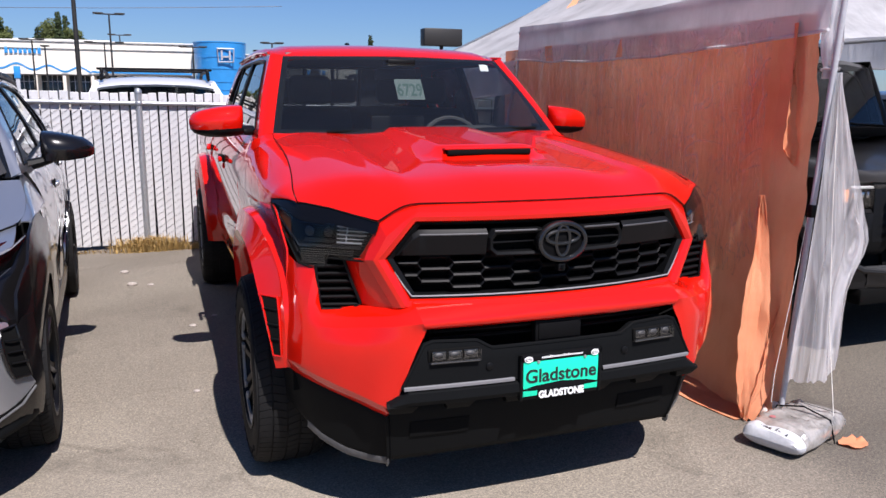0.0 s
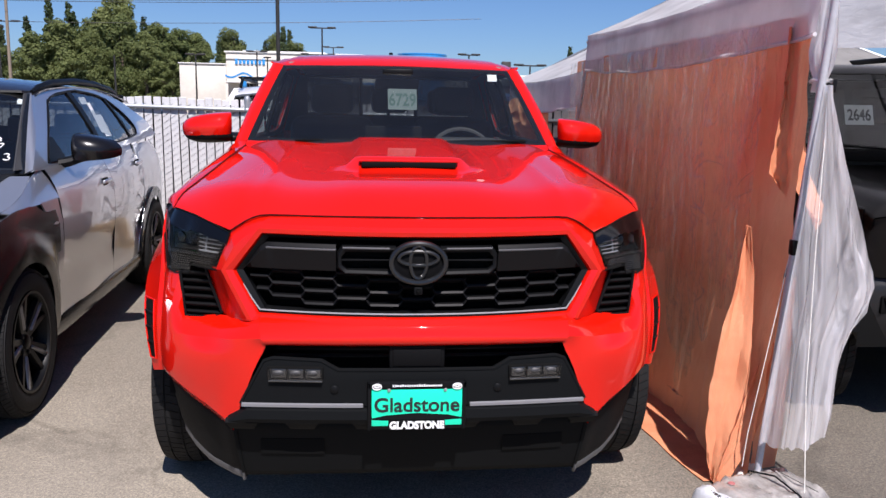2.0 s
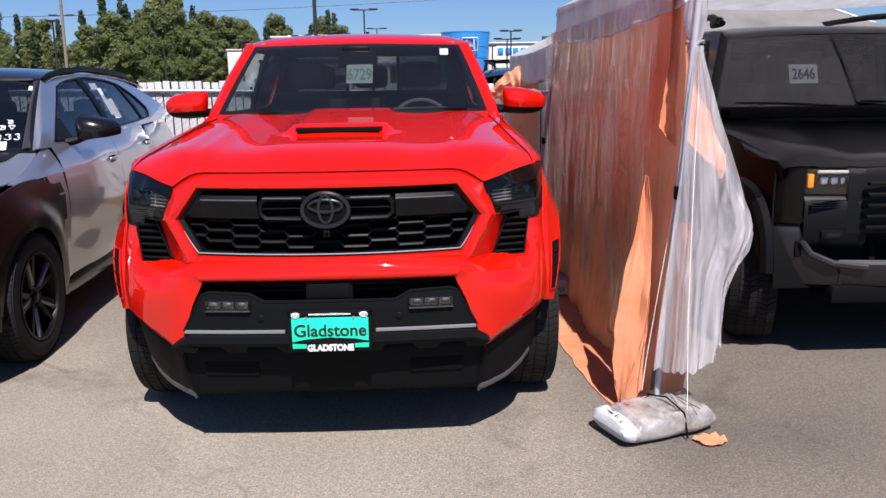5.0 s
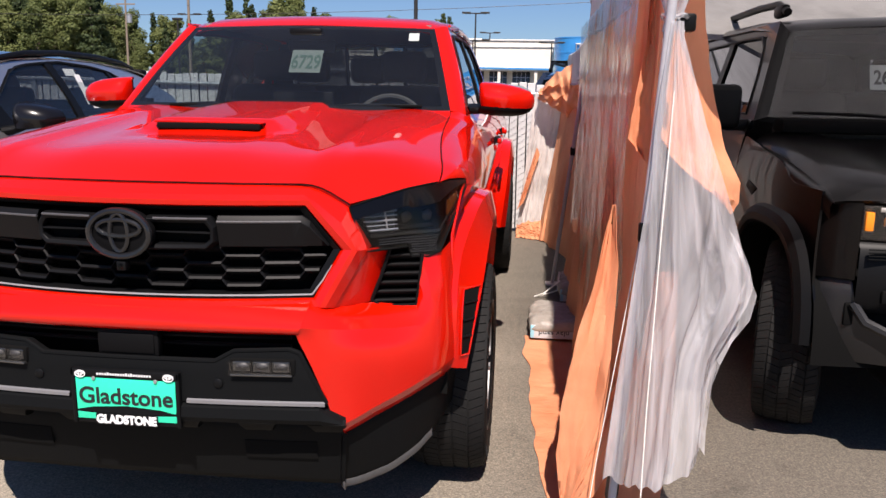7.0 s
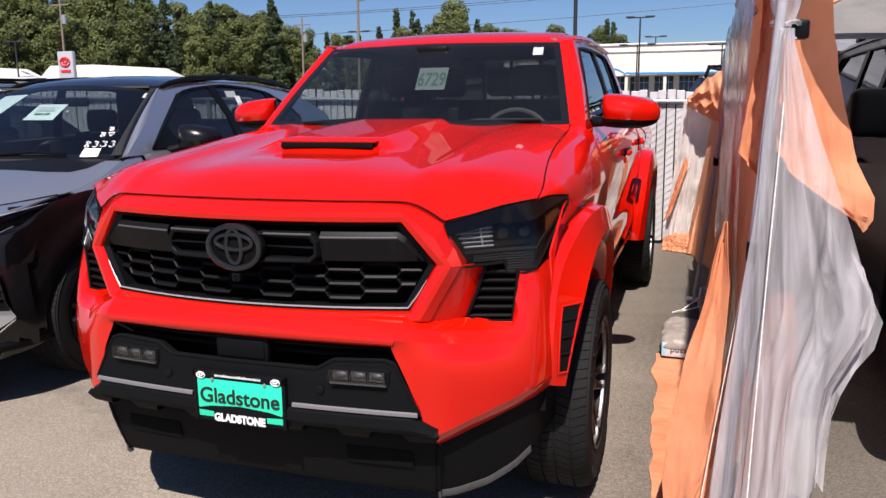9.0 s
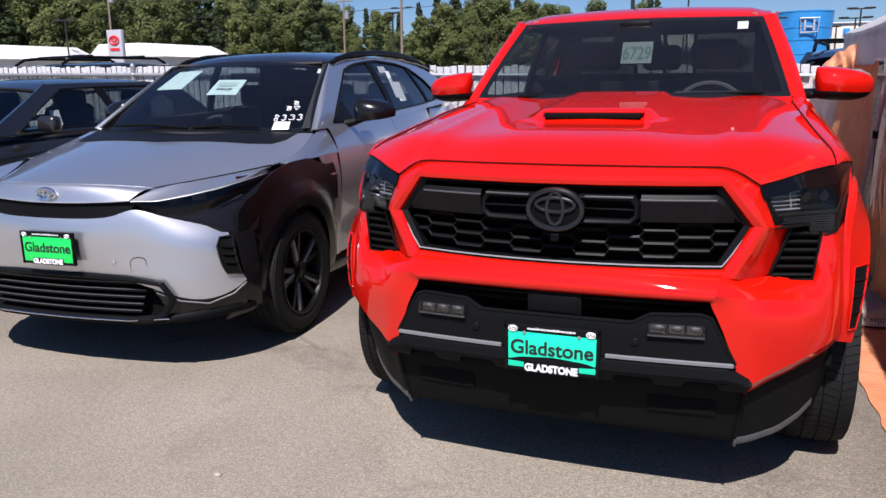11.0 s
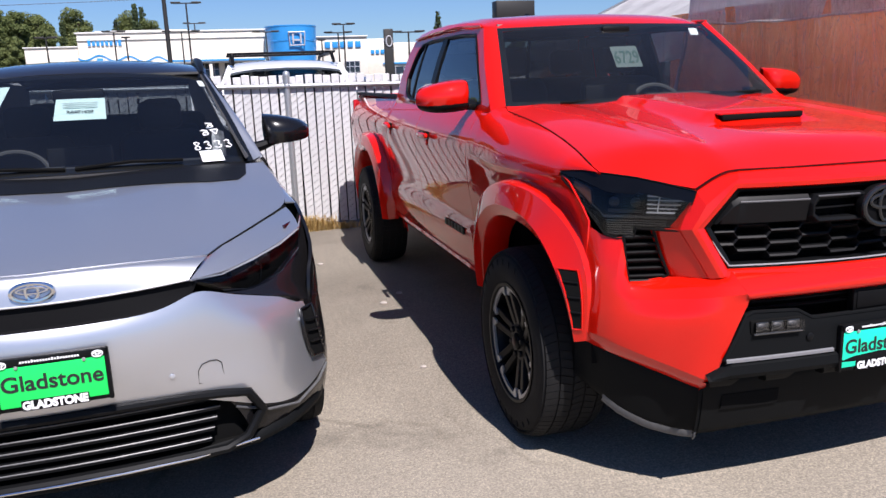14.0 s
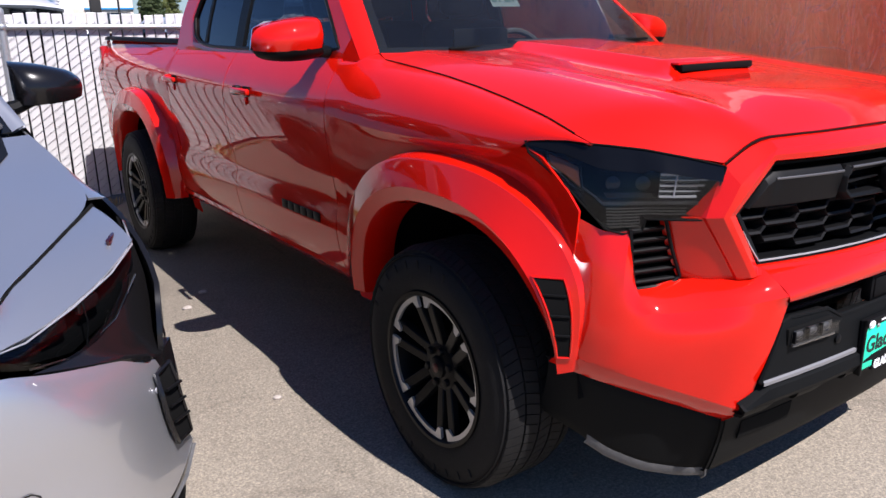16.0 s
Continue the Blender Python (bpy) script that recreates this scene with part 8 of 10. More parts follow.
        for y in (5.66, 6.75, 8.05):
            part("rail_foot", box(X(sg * 0.66), y, 1.858, 0.05, 0.16, 0.07, 0.02), SATIN, rail)
        mir = P("door_mirror", box(X(sg * 1.055), 5.20, 1.345, 0.20, 0.12, 0.225, 0.035, 3), SATIN, label="square black door mirror")
        part("mirror_foot", box(X(sg * 0.955), 5.24, 1.255, 0.16, 0.09, 0.06, 0.02), SATIN, mir)
    P("tail_panel", patch([[(X(x), y, z) for x in (-0.88, 0, 0.88)] for y, z in ((8.60, 0.5), (8.62, 0.9), (8.58, 1.29), (8.45, 1.79))], (0, 1, 0)), SUV_PAINT, solid=0.02)
    P("dashboard", box(X(0), 5.40, 1.20, 1.6, 0.45, 0.16, 0.04), DASH)
    P("underbody", box(X(0), 6.2, 0.52, 1.5, 4.3, 0.22, 0.03), VOID)
    P("engine_bay", box(X(0), 4.55, 0.75, 0.78, 1.0, 0.6, 0.02), VOID)
    for x, y in ((-0.40, 5.95), (0.40, 5.95), (-0.4, 6.85), (0.4, 6.85)):
        s = P("seat", joined(box(X(x), y, 1.12, 0.5, 0.16, 0.64, 0.07, 3, Matrix.Rotation(radians(-10), 4, "X")), box(X(x), y - 0.28, 0.84, 0.5, 0.5, 0.16, 0.06, 3)), FABRIC)
        part("headrest", box(X(x), y + 0.07, 1.54, 0.27, 0.11, 0.18, 0.045, 3), FABRIC, s)
    m = Matrix.Translation((2.83, 5.15, 1.500)) @ Matrix.Rotation(radians(-18), 4, "X")
    card = P("stock_card", moved(box(0, 0, 0, 0.185, 0.001, 0.125), m), PAPER, label="paper card with a stock number behind the glass")
    part("card_number", moved(letters("2646", 0.100, 0.0006, 0.0022, 0.76), m @ Matrix.Translation((0, -0.002, 0))), INK_BLACK, card)
    for x, y in ((0.835, FW[0]), (-0.835, FW[0]), (0.835, RW[0]), (-0.835, RW[0])):
        wheel("wheel", t, pose(x, y - Y0, 0.395, 0, 0, -20 if y < 5 else 0) @ (Matrix.Rotation(math.pi, 4, "Z") if x < 0 else Matrix()), 0.397, 0.255, 0.235, 6, "six")
    ORIGIN[0] = Vector((0, 0, 0))
    return t


off_roader()

# ---- canopies, tarpaulin, plastic sheet and sand bags ----
def cloth(name, color, thin, rough=0.6, gloss=0.2, wrinkle=0.5, scale=9.0, dirt=None):
    """A thin cloth or sheet that lets part of the light through."""
    m = bpy.data.materials.new(name)
    m.use_nodes = True
    nt = m.node_tree
    N, L = nt.nodes, nt.links
    b = N["Principled BSDF"]
    b.inputs["Roughness"].default_value, b.inputs["Specular IOR Level"].default_value = rough, gloss
    tc = N.new("ShaderNodeTexCoord")
    no = N.new("ShaderNodeTexNoise")
    no.inputs["Scale"].default_value, no.inputs["Detail"].default_value = 3.0, 7
    L.new(tc.outputs["Object"], no.inputs["Vector"])
    r = N.new("ShaderNodeValToRGB")
    d = dirt if dirt else tuple(c * 0.72 for c in color)
    r.color_ramp.elements[0].position, r.color_ramp.elements[0].color = 0.30, (*d, 1)
    r.color_ramp.elements[1].position, r.color_ramp.elements[1].color = 0.56, (*color, 1)
    L.new(no.outputs[0], r.inputs[0])
    L.new(r.outputs[0], b.inputs["Base Color"])
    w = N.new("ShaderNodeTexNoise")
    w.inputs["Scale"].default_value, w.inputs["Detail"].default_value, w.inputs["Distortion"].default_value = scale, 6, 0.6
    mp = N.new("ShaderNodeMapping")
    mp.inputs["Scale"].default_value = (1.0, 1.6, 0.45)
    L.new(tc.outputs["Object"], mp.inputs["Vector"])
    L.new(mp.outputs[0], w.inputs["Vector"])
    bp = N.new("ShaderNodeBump")
    bp.inputs["Strength"].default_value, bp.inputs["Distance"].default_value = wrinkle, 0.03
    L.new(w.outputs[0], bp.inputs["Height"])
    L.new(bp.outputs[0], b.inputs["Normal"])
    tl = N.new("ShaderNodeBsdfTranslucent")
    L.new(r.outputs[0], tl.inputs["Color"])
    L.new(bp.outputs[0], tl.inputs["Normal"])
    mx = N.new("ShaderNodeMixShader")
    mx.inputs[0].default_value = thin
    L.new(b.outputs[0], mx.inputs[1])
    L.new(tl.outputs[0], mx.inputs[2])
    L.new(mx.outputs[0], N["Material Output"].inputs[0])
    return m


def film(name, clear, color, rough=0.12, gloss=0.25, wrinkle=0.8, scale=7.0, stretch=(1, 1, 0.25), crease_glints=0.0, through_light=0.30):
    """A crumpled clear plastic film: part clear, part milky, part glossy."""
    m = bpy.data.materials.new(name)
    m.use_nodes = True
    nt = m.node_tree
    N, L = nt.nodes, nt.links
    N.remove(N["Principled BSDF"])
    tc, mp = N.new("ShaderNodeTexCoord"), N.new("ShaderNodeMapping")
    mp.inputs["Scale"].default_value = stretch
    L.new(tc.outputs["Object"], mp.inputs["Vector"])
    no = N.new("ShaderNodeTexNoise")
    no.inputs["Scale"].default_value, no.inputs["Detail"].default_value, no.inputs["Distortion"].default_value = scale, 5, 1.2
    L.new(mp.outputs[0], no.inputs["Vector"])
    bp = N.new("ShaderNodeBump")
    bp.inputs["Strength"].default_value, bp.inputs["Distance"].default_value = wrinkle, 0.05
    L.new(no.outputs[0], bp.inputs["Height"])
    tr, df, tl, gl = N.new("ShaderNodeBsdfTransparent"), N.new("ShaderNodeBsdfDiffuse"), N.new("ShaderNodeBsdfTranslucent"), N.new("ShaderNodeBsdfGlossy")
    df.inputs[0].default_value = tl.inputs[0].default_value = (*color, 1)
    gl.inputs["Roughness"].default_value = rough
    for s in (df, tl, gl):
        L.new(bp.outputs[0], s.inputs["Normal"])
    m1, m2, m3 = N.new("ShaderNodeMixShader"), N.new("ShaderNodeMixShader"), N.new("ShaderNodeMixShader")
    m1.inputs[0].default_value = through_light
    L.new(df.outputs[0], m1.inputs[1])
    L.new(tl.outputs[0], m1.inputs[2])
    milk = N.new("ShaderNodeMapRange")
    milk.inputs["From Min"].default_value, milk.inputs["From Max"].default_value = 0.35, 0.7
    milk.inputs["To Min"].default_value, milk.inputs["To Max"].default_value = (1 - clear) * 0.6, min(1, (1 - clear) * 1.45)
    L.new(no.outputs[0], milk.inputs[0])
    cloud = milk.outputs[0]
    if crease_glints:
        # pale milky lines painted in for glints on folds, along the fall of the film
        for sc, st, wd in ((2.6, (1, 4.2, 0.60), 0.018), (5.0, (1, 2.6, 0.8), 0.014), (2.2, (1, 1.5, 1.3), 0.012), (9.0, (1, 1.6, 0.9), 0.010)):
            cm, cn = N.new("ShaderNodeMapping"), N.new("ShaderNodeTexNoise")
            cm.inputs["Scale"].default_value = st
            cm.inputs["Location"].default_value = (sc, sc * 3, 0)
            cn.inputs["Scale"].default_value, cn.inputs["Detail"].default_value, cn.inputs["Distortion"].default_value = sc, 3, 0.5
            L.new(tc.outputs["Object"], cm.inputs["Vector"])
            L.new(cm.outputs[0], cn.inputs["Vector"])
            off, dist, fall, top = N.new("ShaderNodeMath"), N.new("ShaderNodeMath"), N.new("ShaderNodeMapRange"), N.new("ShaderNodeMath")
            off.operation, dist.operation, top.operation = "SUBTRACT", "ABSOLUTE", "MAXIMUM"
            off.inputs[1].default_value = 0.5
            L.new(cn.outputs[0], off.inputs[0])
            L.new(off.outputs[0], dist.inputs[0])
            fall.inputs["From Max"].default_value = wd
            fall.inputs["To Min"].default_value, fall.inputs["To Max"].default_value = crease_glints, 0.0
            L.new(dist.outputs[0], fall.inputs[0])
            L.new(fall.outputs[0], top.inputs[0])
            L.new(cloud, top.inputs[1])
            cloud = top.outputs[0]
    L.new(cloud, m2.inputs[0])
    L.new(tr.outputs[0], m2.inputs[1])
    L.new(m1.outputs[0], m2.inputs[2])
    fr = N.new("ShaderNodeFresnel")
    fr.inputs["IOR"].default_value = 1.0 + gloss * 2
    L.new(bp.outputs[0], fr.inputs["Normal"])
    L.new(fr.outputs[0], m3.inputs[0])
    L.new(m2.outputs[0], m3.inputs[1])
    L.new(gl.outputs[0], m3.inputs[2])
    L.new(m3.outputs[0], N["Material Output"].inputs[0])
    return m


TARP = cloth("orange tarpaulin", (0.88, 0.42, 0.23), 0.40, wrinkle=0.8, scale=5, dirt=(0.78, 0.31, 0.155))
TARP_WHITE = cloth("white tarpaulin", (0.84, 0.77, 0.73), 0.42, wrinkle=0.6, scale=5)
CANVAS = cloth("white canopy fabric", (0.80, 0.79, 0.80), 0.52, wrinkle=0.5, scale=6)
# greyed copy of the canopy fabric: shade put into the colour
CANVAS_SHADED = cloth("shaded grey canopy fabric", (0.27, 0.26, 0.25), 0.3, wrinkle=0.5, scale=6)
FILM = film("milky plastic sheet", 0.50, (0.92, 0.91, 0.94), 0.20, 0.16, 0.45, 6.0, (2.6, 2.6, 0.18), crease_glints=0.35, through_light=0.42)
FILM_CLEAR = film("clear crumpled plastic sheet", 0.970, (0.95, 0.80, 0.81), 0.14, 0.12, 0.40, 5.0, (1, 1.5, 0.5), crease_glints=0.30)
STEEL_WHITE = mat("white painted pole", (0.40, 0.40, 0.43), 0.4, 0, 0.2, grain=0.08, scale=60)
ROPE = mat("white rope", (0.75, 0.73, 0.68), 0.8, grain=0.2, scale=200)


def n3(x, y, z):
    return noise.noise(Vector((x, y, z)))


def canopy(name, y0, y1, label, height=0.0, bare=(), feet=(), hem=None, front=None):
    """A square pop-up canopy: hip roof, valance on four sides and four legs."""
    x0, x1 = 1.45, 4.50
    zb, zt, peak = 1.775 + height, 2.03 + height, 2.95 + height
    t = thing(name, pose((x0 + x1) / 2, (y0 + y1) / 2, 0), label, "canopy", "pop-up canopies")
    ORIGIN[0] = Vector(((x0 + x1) / 2, (y0 + y1) / 2, 0))
    P = lambda n, bm, m, **k: part(n, bm, m, t, **k)
    mid = Vector(((x0 + x1) / 2, (y0 + y1) / 2, peak))
    cs = [Vector((x0, y0, zt)), Vector((x1, y0, zt)), Vector((x1, y1, zt)), Vector((x0, y1, zt))]
    for i in range(4):
        a, b = cs[i], cs[(i + 1) % 4]
        rows = []
        for j in range(9):
            f = j / 8
            r = []
            for k in range(15):
                p = a.lerp(b, k / 14).lerp(mid, f)
                sag = -0.07 * math.sin(math.pi * f) - 0.03 * (1 - f) * math.sin(math.pi * k / 14)
                r.append(p + Vector((0, 0, sag + 0.015 * n3(p.x * 2, p.y * 2, 3))))
            rows.append(r)
        # a front panel given its own cloth has its shade painted in
        P("roof_panel", patch(rows, (0, 0, 1)), front if front and i == 0 else CANVAS, label="canopy fabric panel greyed to look shaded, with an orange hem" if front and i == 0 else "")
        if hem and i == 0:
            P("hem_strip", patch([[p + Vector((-0.01, -0.01, 0.012)) for p in (r[0], r[1])] for r in rows], (0, -1, 0.5)), hem)
        P("rafter", tube([a + Vector((0, 0, -0.05)), mid + Vector((0, 0, -0.08))], 0.016, 8), GALV)
        if i in bare:
            continue
        rows = []
        out = ((b - a).cross(Vector((0, 0, 1)))).normalized()
        for j in range(7):
            f = j / 6
            r = []
            for k in range(41):
                u = k / 40
                p = a.lerp(b, u)
                sag = -0.03 * math.sin(math.pi * u) * (1 - f)
                wv = (0.014 * math.sin(26 * u + 2 * i) + 0.02 * n3(p.x * 4, p.y * 4, f)) * f
                z = mix(zt, zb, f) + sag - 0.055 * f * math.sin(math.pi * u) + 0.012 * n3(p.x * 3, p.y * 3, 9) * f
                r.append(p * 1 + out * (0.012 * f + wv) + Vector((0, 0, z - zt)))
            rows.append(r)
        P("valance", patch(rows, out), CANVAS)
        P("valance_hem", tube([q + Vector((0, 0, 0.004)) for q in rows[-1]], 0.008, 6), CANVAS)
        P("top_beam", tube([a + Vector((0, 0, -0.05)) - out * 0.03, b + Vector((0, 0, -0.05)) - out * 0.03], 0.016, 8), GALV)
    for k, c in enumerate(cs):
        s = Vector((0.03 if c.x < 2 else -0.03, 0.03 if c.y == y0 else -0.03, 0))
        fx, fy = feet[k] if k < len(feet) and feet[k] else (c.x + s.x, c.y + s.y)
        a, b = Vector((fx, fy, 0.0)), Vector((c.x + s.x, c.y + s.y, zt - 0.02))
        leg = P("leg", tube([a, b], 0.0135, 10), STEEL_WHITE)
        for f in (0.50,):
            q = a.lerp(b, f)
            part("leg_joint", box(q.x, q.y, q.z, 0.034, 0.034, 0.06, 0.008), SATIN, leg)
        part("foot", box(a.x, a.y, 0.006, 0.10, 0.10, 0.012, 0.003), GALV, leg)
    ORIGIN[0] = Vector((0, 0, 0))
    return t


canopy("canopy", 3.32, 6.36, "white fabric pop-up canopy on white legs", 0.0, (0, 2), ((1.385, 3.35), None, None, (1.29, 6.72)))
canopy("canopy", 6.42, 9.42, "white fabric pop-up canopy beside the fence, on white legs", -0.25, (0,), hem=TARP, front=CANVAS_SHADED)


def side_tarp():
    """The long tarpaulin along the pickup, hung from the canopy, its foot spread on the ground."""
    t = thing("tarpaulin", pose(1.42, 5.0, 0), "orange tarpaulin hung from the canopy, its foot spread out", "tarpaulin")
    ORIGIN[0] = Vector((1.42, 5.0, 0))
    rows = []
    ys = [mix(3.38, 6.62, k / 116) for k in range(117)]
    for j in range(41):
        f = j / 40
        z = mix(1.86, 0.006, f)
        r = []
        for y in ys:
            x = 1.455 - 0.015 * f - 0.16 * max(0, f - 0.45) ** 1.3
            amp = 0.010 + 0.030 * f
            x += amp * (math.sin(6.2 * y + 1.2 * f) * 0.5 + 0.9 * n3(0, y * 3.2, z * 0.5) + 0.5 * n3(3, y * 8, z * 1.2)) + 0.012 * n3(7, y * 16, z * 2.5) * f
            r.append((x, y + 0.02 * n3(1, y * 2, z * 2) + (0.05 * n3(6, z * 3.1, 2) + 0.02 * n3(2, z * 11, 5)) * max(0, 1 - (y - 3.38) / 0.25), z))
        rows.append(r)
    part("hanging_sheet", patch(rows, (-1, 0, 0)), TARP, t)
    # the foot, turned out over the asphalt
    rows = []
    for j in range(9):
        f = j / 8
        r = []
        for k in range(61):
            y = mix(3.46, 5.42, k / 60)
            edge = curve([(3.46, 1.22), (3.6, 1.19), (4.0, 1.15), (4.5, 1.13), (4.75, 1.14), (5.1, 1.10), (5.42, 1.10)], y) + 0.02 * n3(5, y * 5, 0)
            x = mix(1.40, edge, f)
            r.append((x, y + 0.02 * n3(2, y * 3, f), 0.006 + 0.012 * abs(n3(x * 6, y * 6, 2)) * (1 - f * 0.6)))
        rows.append(r)
    part("spread_foot", patch(rows, (0, 0, 1)), TARP, t, solid=0.002)
    # folded flaps at the front edge that turn towards the sun
    def flap(pts, name="folded_flap", m=TARP):
        rows = []
        for left, right in pts:
            a, b = Vector(left), Vector(right)
            r = []
            for k in range(13):
                u = k / 12
                p = a.lerp(b, u)
                p += Vector((0, 1, 0)) * (0.02 * math.sin(math.pi * u) - 0.03 * n3(p.x * 10, p.z * 5, 4) * math.sin(math.pi * u) - 0.010 * n3(p.x * 34, p.z * 17, 1))
                r.append(p)
            rows.append(r)
        fine = []
        for a, b in zip(rows, rows[1:]):
            for q in range(4):
                fine.append([p.lerp(s, q / 4) + Vector((0.008 * n3(p.z * 9, u, q), 0.012 * n3(u * 0.6, p.z * 14, q * 0.7), 0)) for u, (p, s) in enumerate(zip(a, b))])
        fine.append(rows[-1])
        return part(name, patch(fine, (0, -1, 0)), m, t, solid=0.002)
    flap([((1.365, 3.55, 1.05), (1.37, 3.54, 1.05)), ((1.315, 3.52, 0.80), (1.385, 3.50, 0.80)), ((1.26, 3.50, 0.60), (1.375, 3.46, 0.58)), ((1.225, 3.48, 0.40), (1.36, 3.43, 0.36)), ((1.215, 3.46, 0.22), (1.315, 3.41, 0.20)), ((1.228, 3.45, 0.10), (1.27, 3.41, 0.08)), ((1.243, 3.44, 0.02), (1.25, 3.41, 0.01))])
    flap([((1.43, 3.43, 0.62), (1.455, 3.43, 0.60)), ((1.38, 3.43, 0.46), (1.45, 3.42, 0.44)), ((1.33, 3.42, 0.30), (1.415, 3.40, 0.28)), ((1.285, 3.42, 0.15), (1.345, 3.39, 0.13)), ((1.252, 3.42, 0.03), (1.275, 3.39, 0.01))])
    # the hanging front strip beyond the leg, lit by the sun
    flap([((1.475, 3.50, 1.84), (1.64, 3.80, 1.84)), ((1.478, 3.50, 1.62), (1.66, 3.80, 1.62)), ((1.482, 3.50, 1.42), (1.70, 3.80, 1.40)), ((1.49, 3.50, 1.27), (1.755, 3.79, 1.22)), ((1.545, 3.55, 1.20), (1.81, 3.78, 1.11)), ((1.64, 3.62, 1.12), (1.812, 3.78, 1.04)), ((1.75, 3.70, 1.05), (1.785, 3.77, 1.00))])
    flap([((1.50, 3.50, 0.84), (1.58, 3.54, 0.84)), ((1.47, 3.50, 0.5), (1.60, 3.55, 0.5)), ((1.44, 3.48, 0.2), (1.60, 3.55, 0.2)), ((1.42, 3.46, 0.01), (1.58, 3.55, 0.01))])
    flap([((1.430, 3.50, 1.82), (1.462, 3.47, 1.82)), ((1.425, 3.49, 1.55), (1.463, 3.45, 1.55)), ((1.405, 3.48, 1.40), (1.464, 3.45, 1.38)), ((1.385, 3.47, 1.27), (1.462, 3.44, 1.25)), ((1.43, 3.46, 1.22), (1.458, 3.44, 1.18))])
    part("crumpled_end", moved(box(0, 0, 0, 0.14, 0.08, 0.06, 0.025, 3), Matrix.Translation((1.40, 3.45, 0.035)) @ Matrix.Rotation(radians(15), 4, "Z")), TARP_WHITE, t)
    ORIGIN[0] = Vector((0, 0, 0))

    # clear film hung before the tarpaulin
    t2 = thing("plastic_film", pose(1.40, 5.2, 0), "clear crumpled plastic film hanging before the orange tarpaulin", "plastic sheet")
    ORIGIN[0] = Vector((1.40, 5.2, 0))
    rows = []
    for j in range(31):
        f = j / 30
        z = mix(1.84, 0.10, f)
        rows.append([(1.415 - 0.012 * f + 0.022 * n3(11, y * 3.2 + 0.8 * z, z * 1.1) * (0.5 + f) + 0.007 * n3(4, y * 11 + 3 * z, z * 2.4) + 0.002 * n3(9, y * 30, z * 5), y, z) for y in [mix(3.62, 6.65, k / 110) for k in range(111)]])
    part("film_sheet", patch(rows, (-1, 0, 0)), FILM_CLEAR, t2)
    part("rolled_hem", tube([(x - 0.004, y, z + 0.006) for x, y, z in rows[-1]], 0.006, 6), FILM_CLEAR, t2)
    ORIGIN[0] = Vector((0, 0, 0))


side_tarp()


def tied_sheet():
    """Milky plastic tied to the front leg, spreading in pleats below the knot."""
    t = thing("plastic_sheet", pose(1.5, 3.30, 0), "milky white plastic sheet tied to the canopy leg, hanging in pleats", "plastic sheet")
    ORIGIN[0] = Vector((1.5, 3.30, 0))
    zs = [1.600, 1.56, 1.5, 1.42, 1.32, 1.2, 1.08, 0.98, 0.92, 0.86, 0.80, 0.72, 0.64, 0.54, 0.44, 0.34, 0.27, 0.23]
    left = [(0.23, 1.352), (0.4, 1.362), (0.7, 1.392), (1.0, 1.418), (1.3, 1.440), (1.56, 1.462), (1.60, 1.466)]
    right = [(0.23, 1.630), (0.36, 1.640), (0.56, 1.645), (0.66, 1.660), (0.76, 1.715), (0.84, 1.752), (0.90, 1.742), (0.97, 1.705), (1.05, 1.676), (1.15, 1.640), (1.3, 1.585), (1.45, 1.536), (1.56, 1.500), (1.60, 1.496)]
    rows = []
    for z in zs:
        a, b = curve(left, z), curve(right, z)
        r = []
        for k in range(73):
            u = k / 72
            amp = 0.010 + 0.026 * min(1, (1.6 - z) / 0.8)
            y = 3.285 + amp * (1.5 * n3(u * 4.2 + 0.5 * z, z * 0.8, 5) + 0.30 * n3(u * 11 + z, z * 1.3, 9) + 0.08 * n3(u * 23, z * 0.9, 4)) - 0.05 * math.sin(math.pi * u) * (1.6 - z) / 1.4
            x = mix(a, b, u) + 0.010 * n3(u * 14, z * 4, 8)
            zz = z + (0.03 * n3(u * 10, 3, z) + 0.07 * (u ** 3) if z < 0.3 else 0.0)
            r.append((x, y, zz))
        rows.append(r)
    part("lower_sheet", patch(rows, (0, -1, 0)), FILM, t)
    # ragged right edge
    rows = []
    for j in range(10):
        f = j / 9
        z = mix(1.02, 0.36, f)
        r = [(curve(right, z) - 0.01 + u * (0.03 + 0.03 * abs(n3(1, z * 11, 2))), 3.34 + 0.05 * n3(u * 8, z * 8, 1), z - 0.05 * u) for u in (0, 0.25, 0.5, 0.75, 1)]
        rows.append(r)
    part("torn_edge", patch(rows, (0, -1, 0)), FILM, t)
    # bundle above the knot
    rows = []
    for z, rad in ((1.575, 0.030), (1.60, 0.026), (1.625, 0.024), (1.66, 0.036), (1.72, 0.044), (1.80, 0.040), (1.90, 0.036), (2.02, 0.034)):
        rows.append([(1.480 + rad * math.cos(a) * (1 + 0.35 * n3(a * 2, z * 7, 1)), 3.345 + rad * math.sin(a) * (1 + 0.35 * n3(a * 2, z * 7, 6)), z) for a in [2 * math.pi * k / 20 for k in range(20)]])
    part("gathered_top", patch(rows, (0, -1, 0), close=True), FILM, t)
    part("knot", moved(tube([(0.034 * math.cos(2 * math.pi * k / 16), 0.034 * math.sin(2 * math.pi * k / 16), 0.004 * math.sin(5 * k)) for k in range(16)], 0.007, 6, closed=True), Matrix.Translation((1.480, 3.34, 1.615))), FILM, t)
    part("black_tie", box(1.512, 3.35, 1.60, 0.05, 0.05, 0.05, 0.008), SATIN, t)
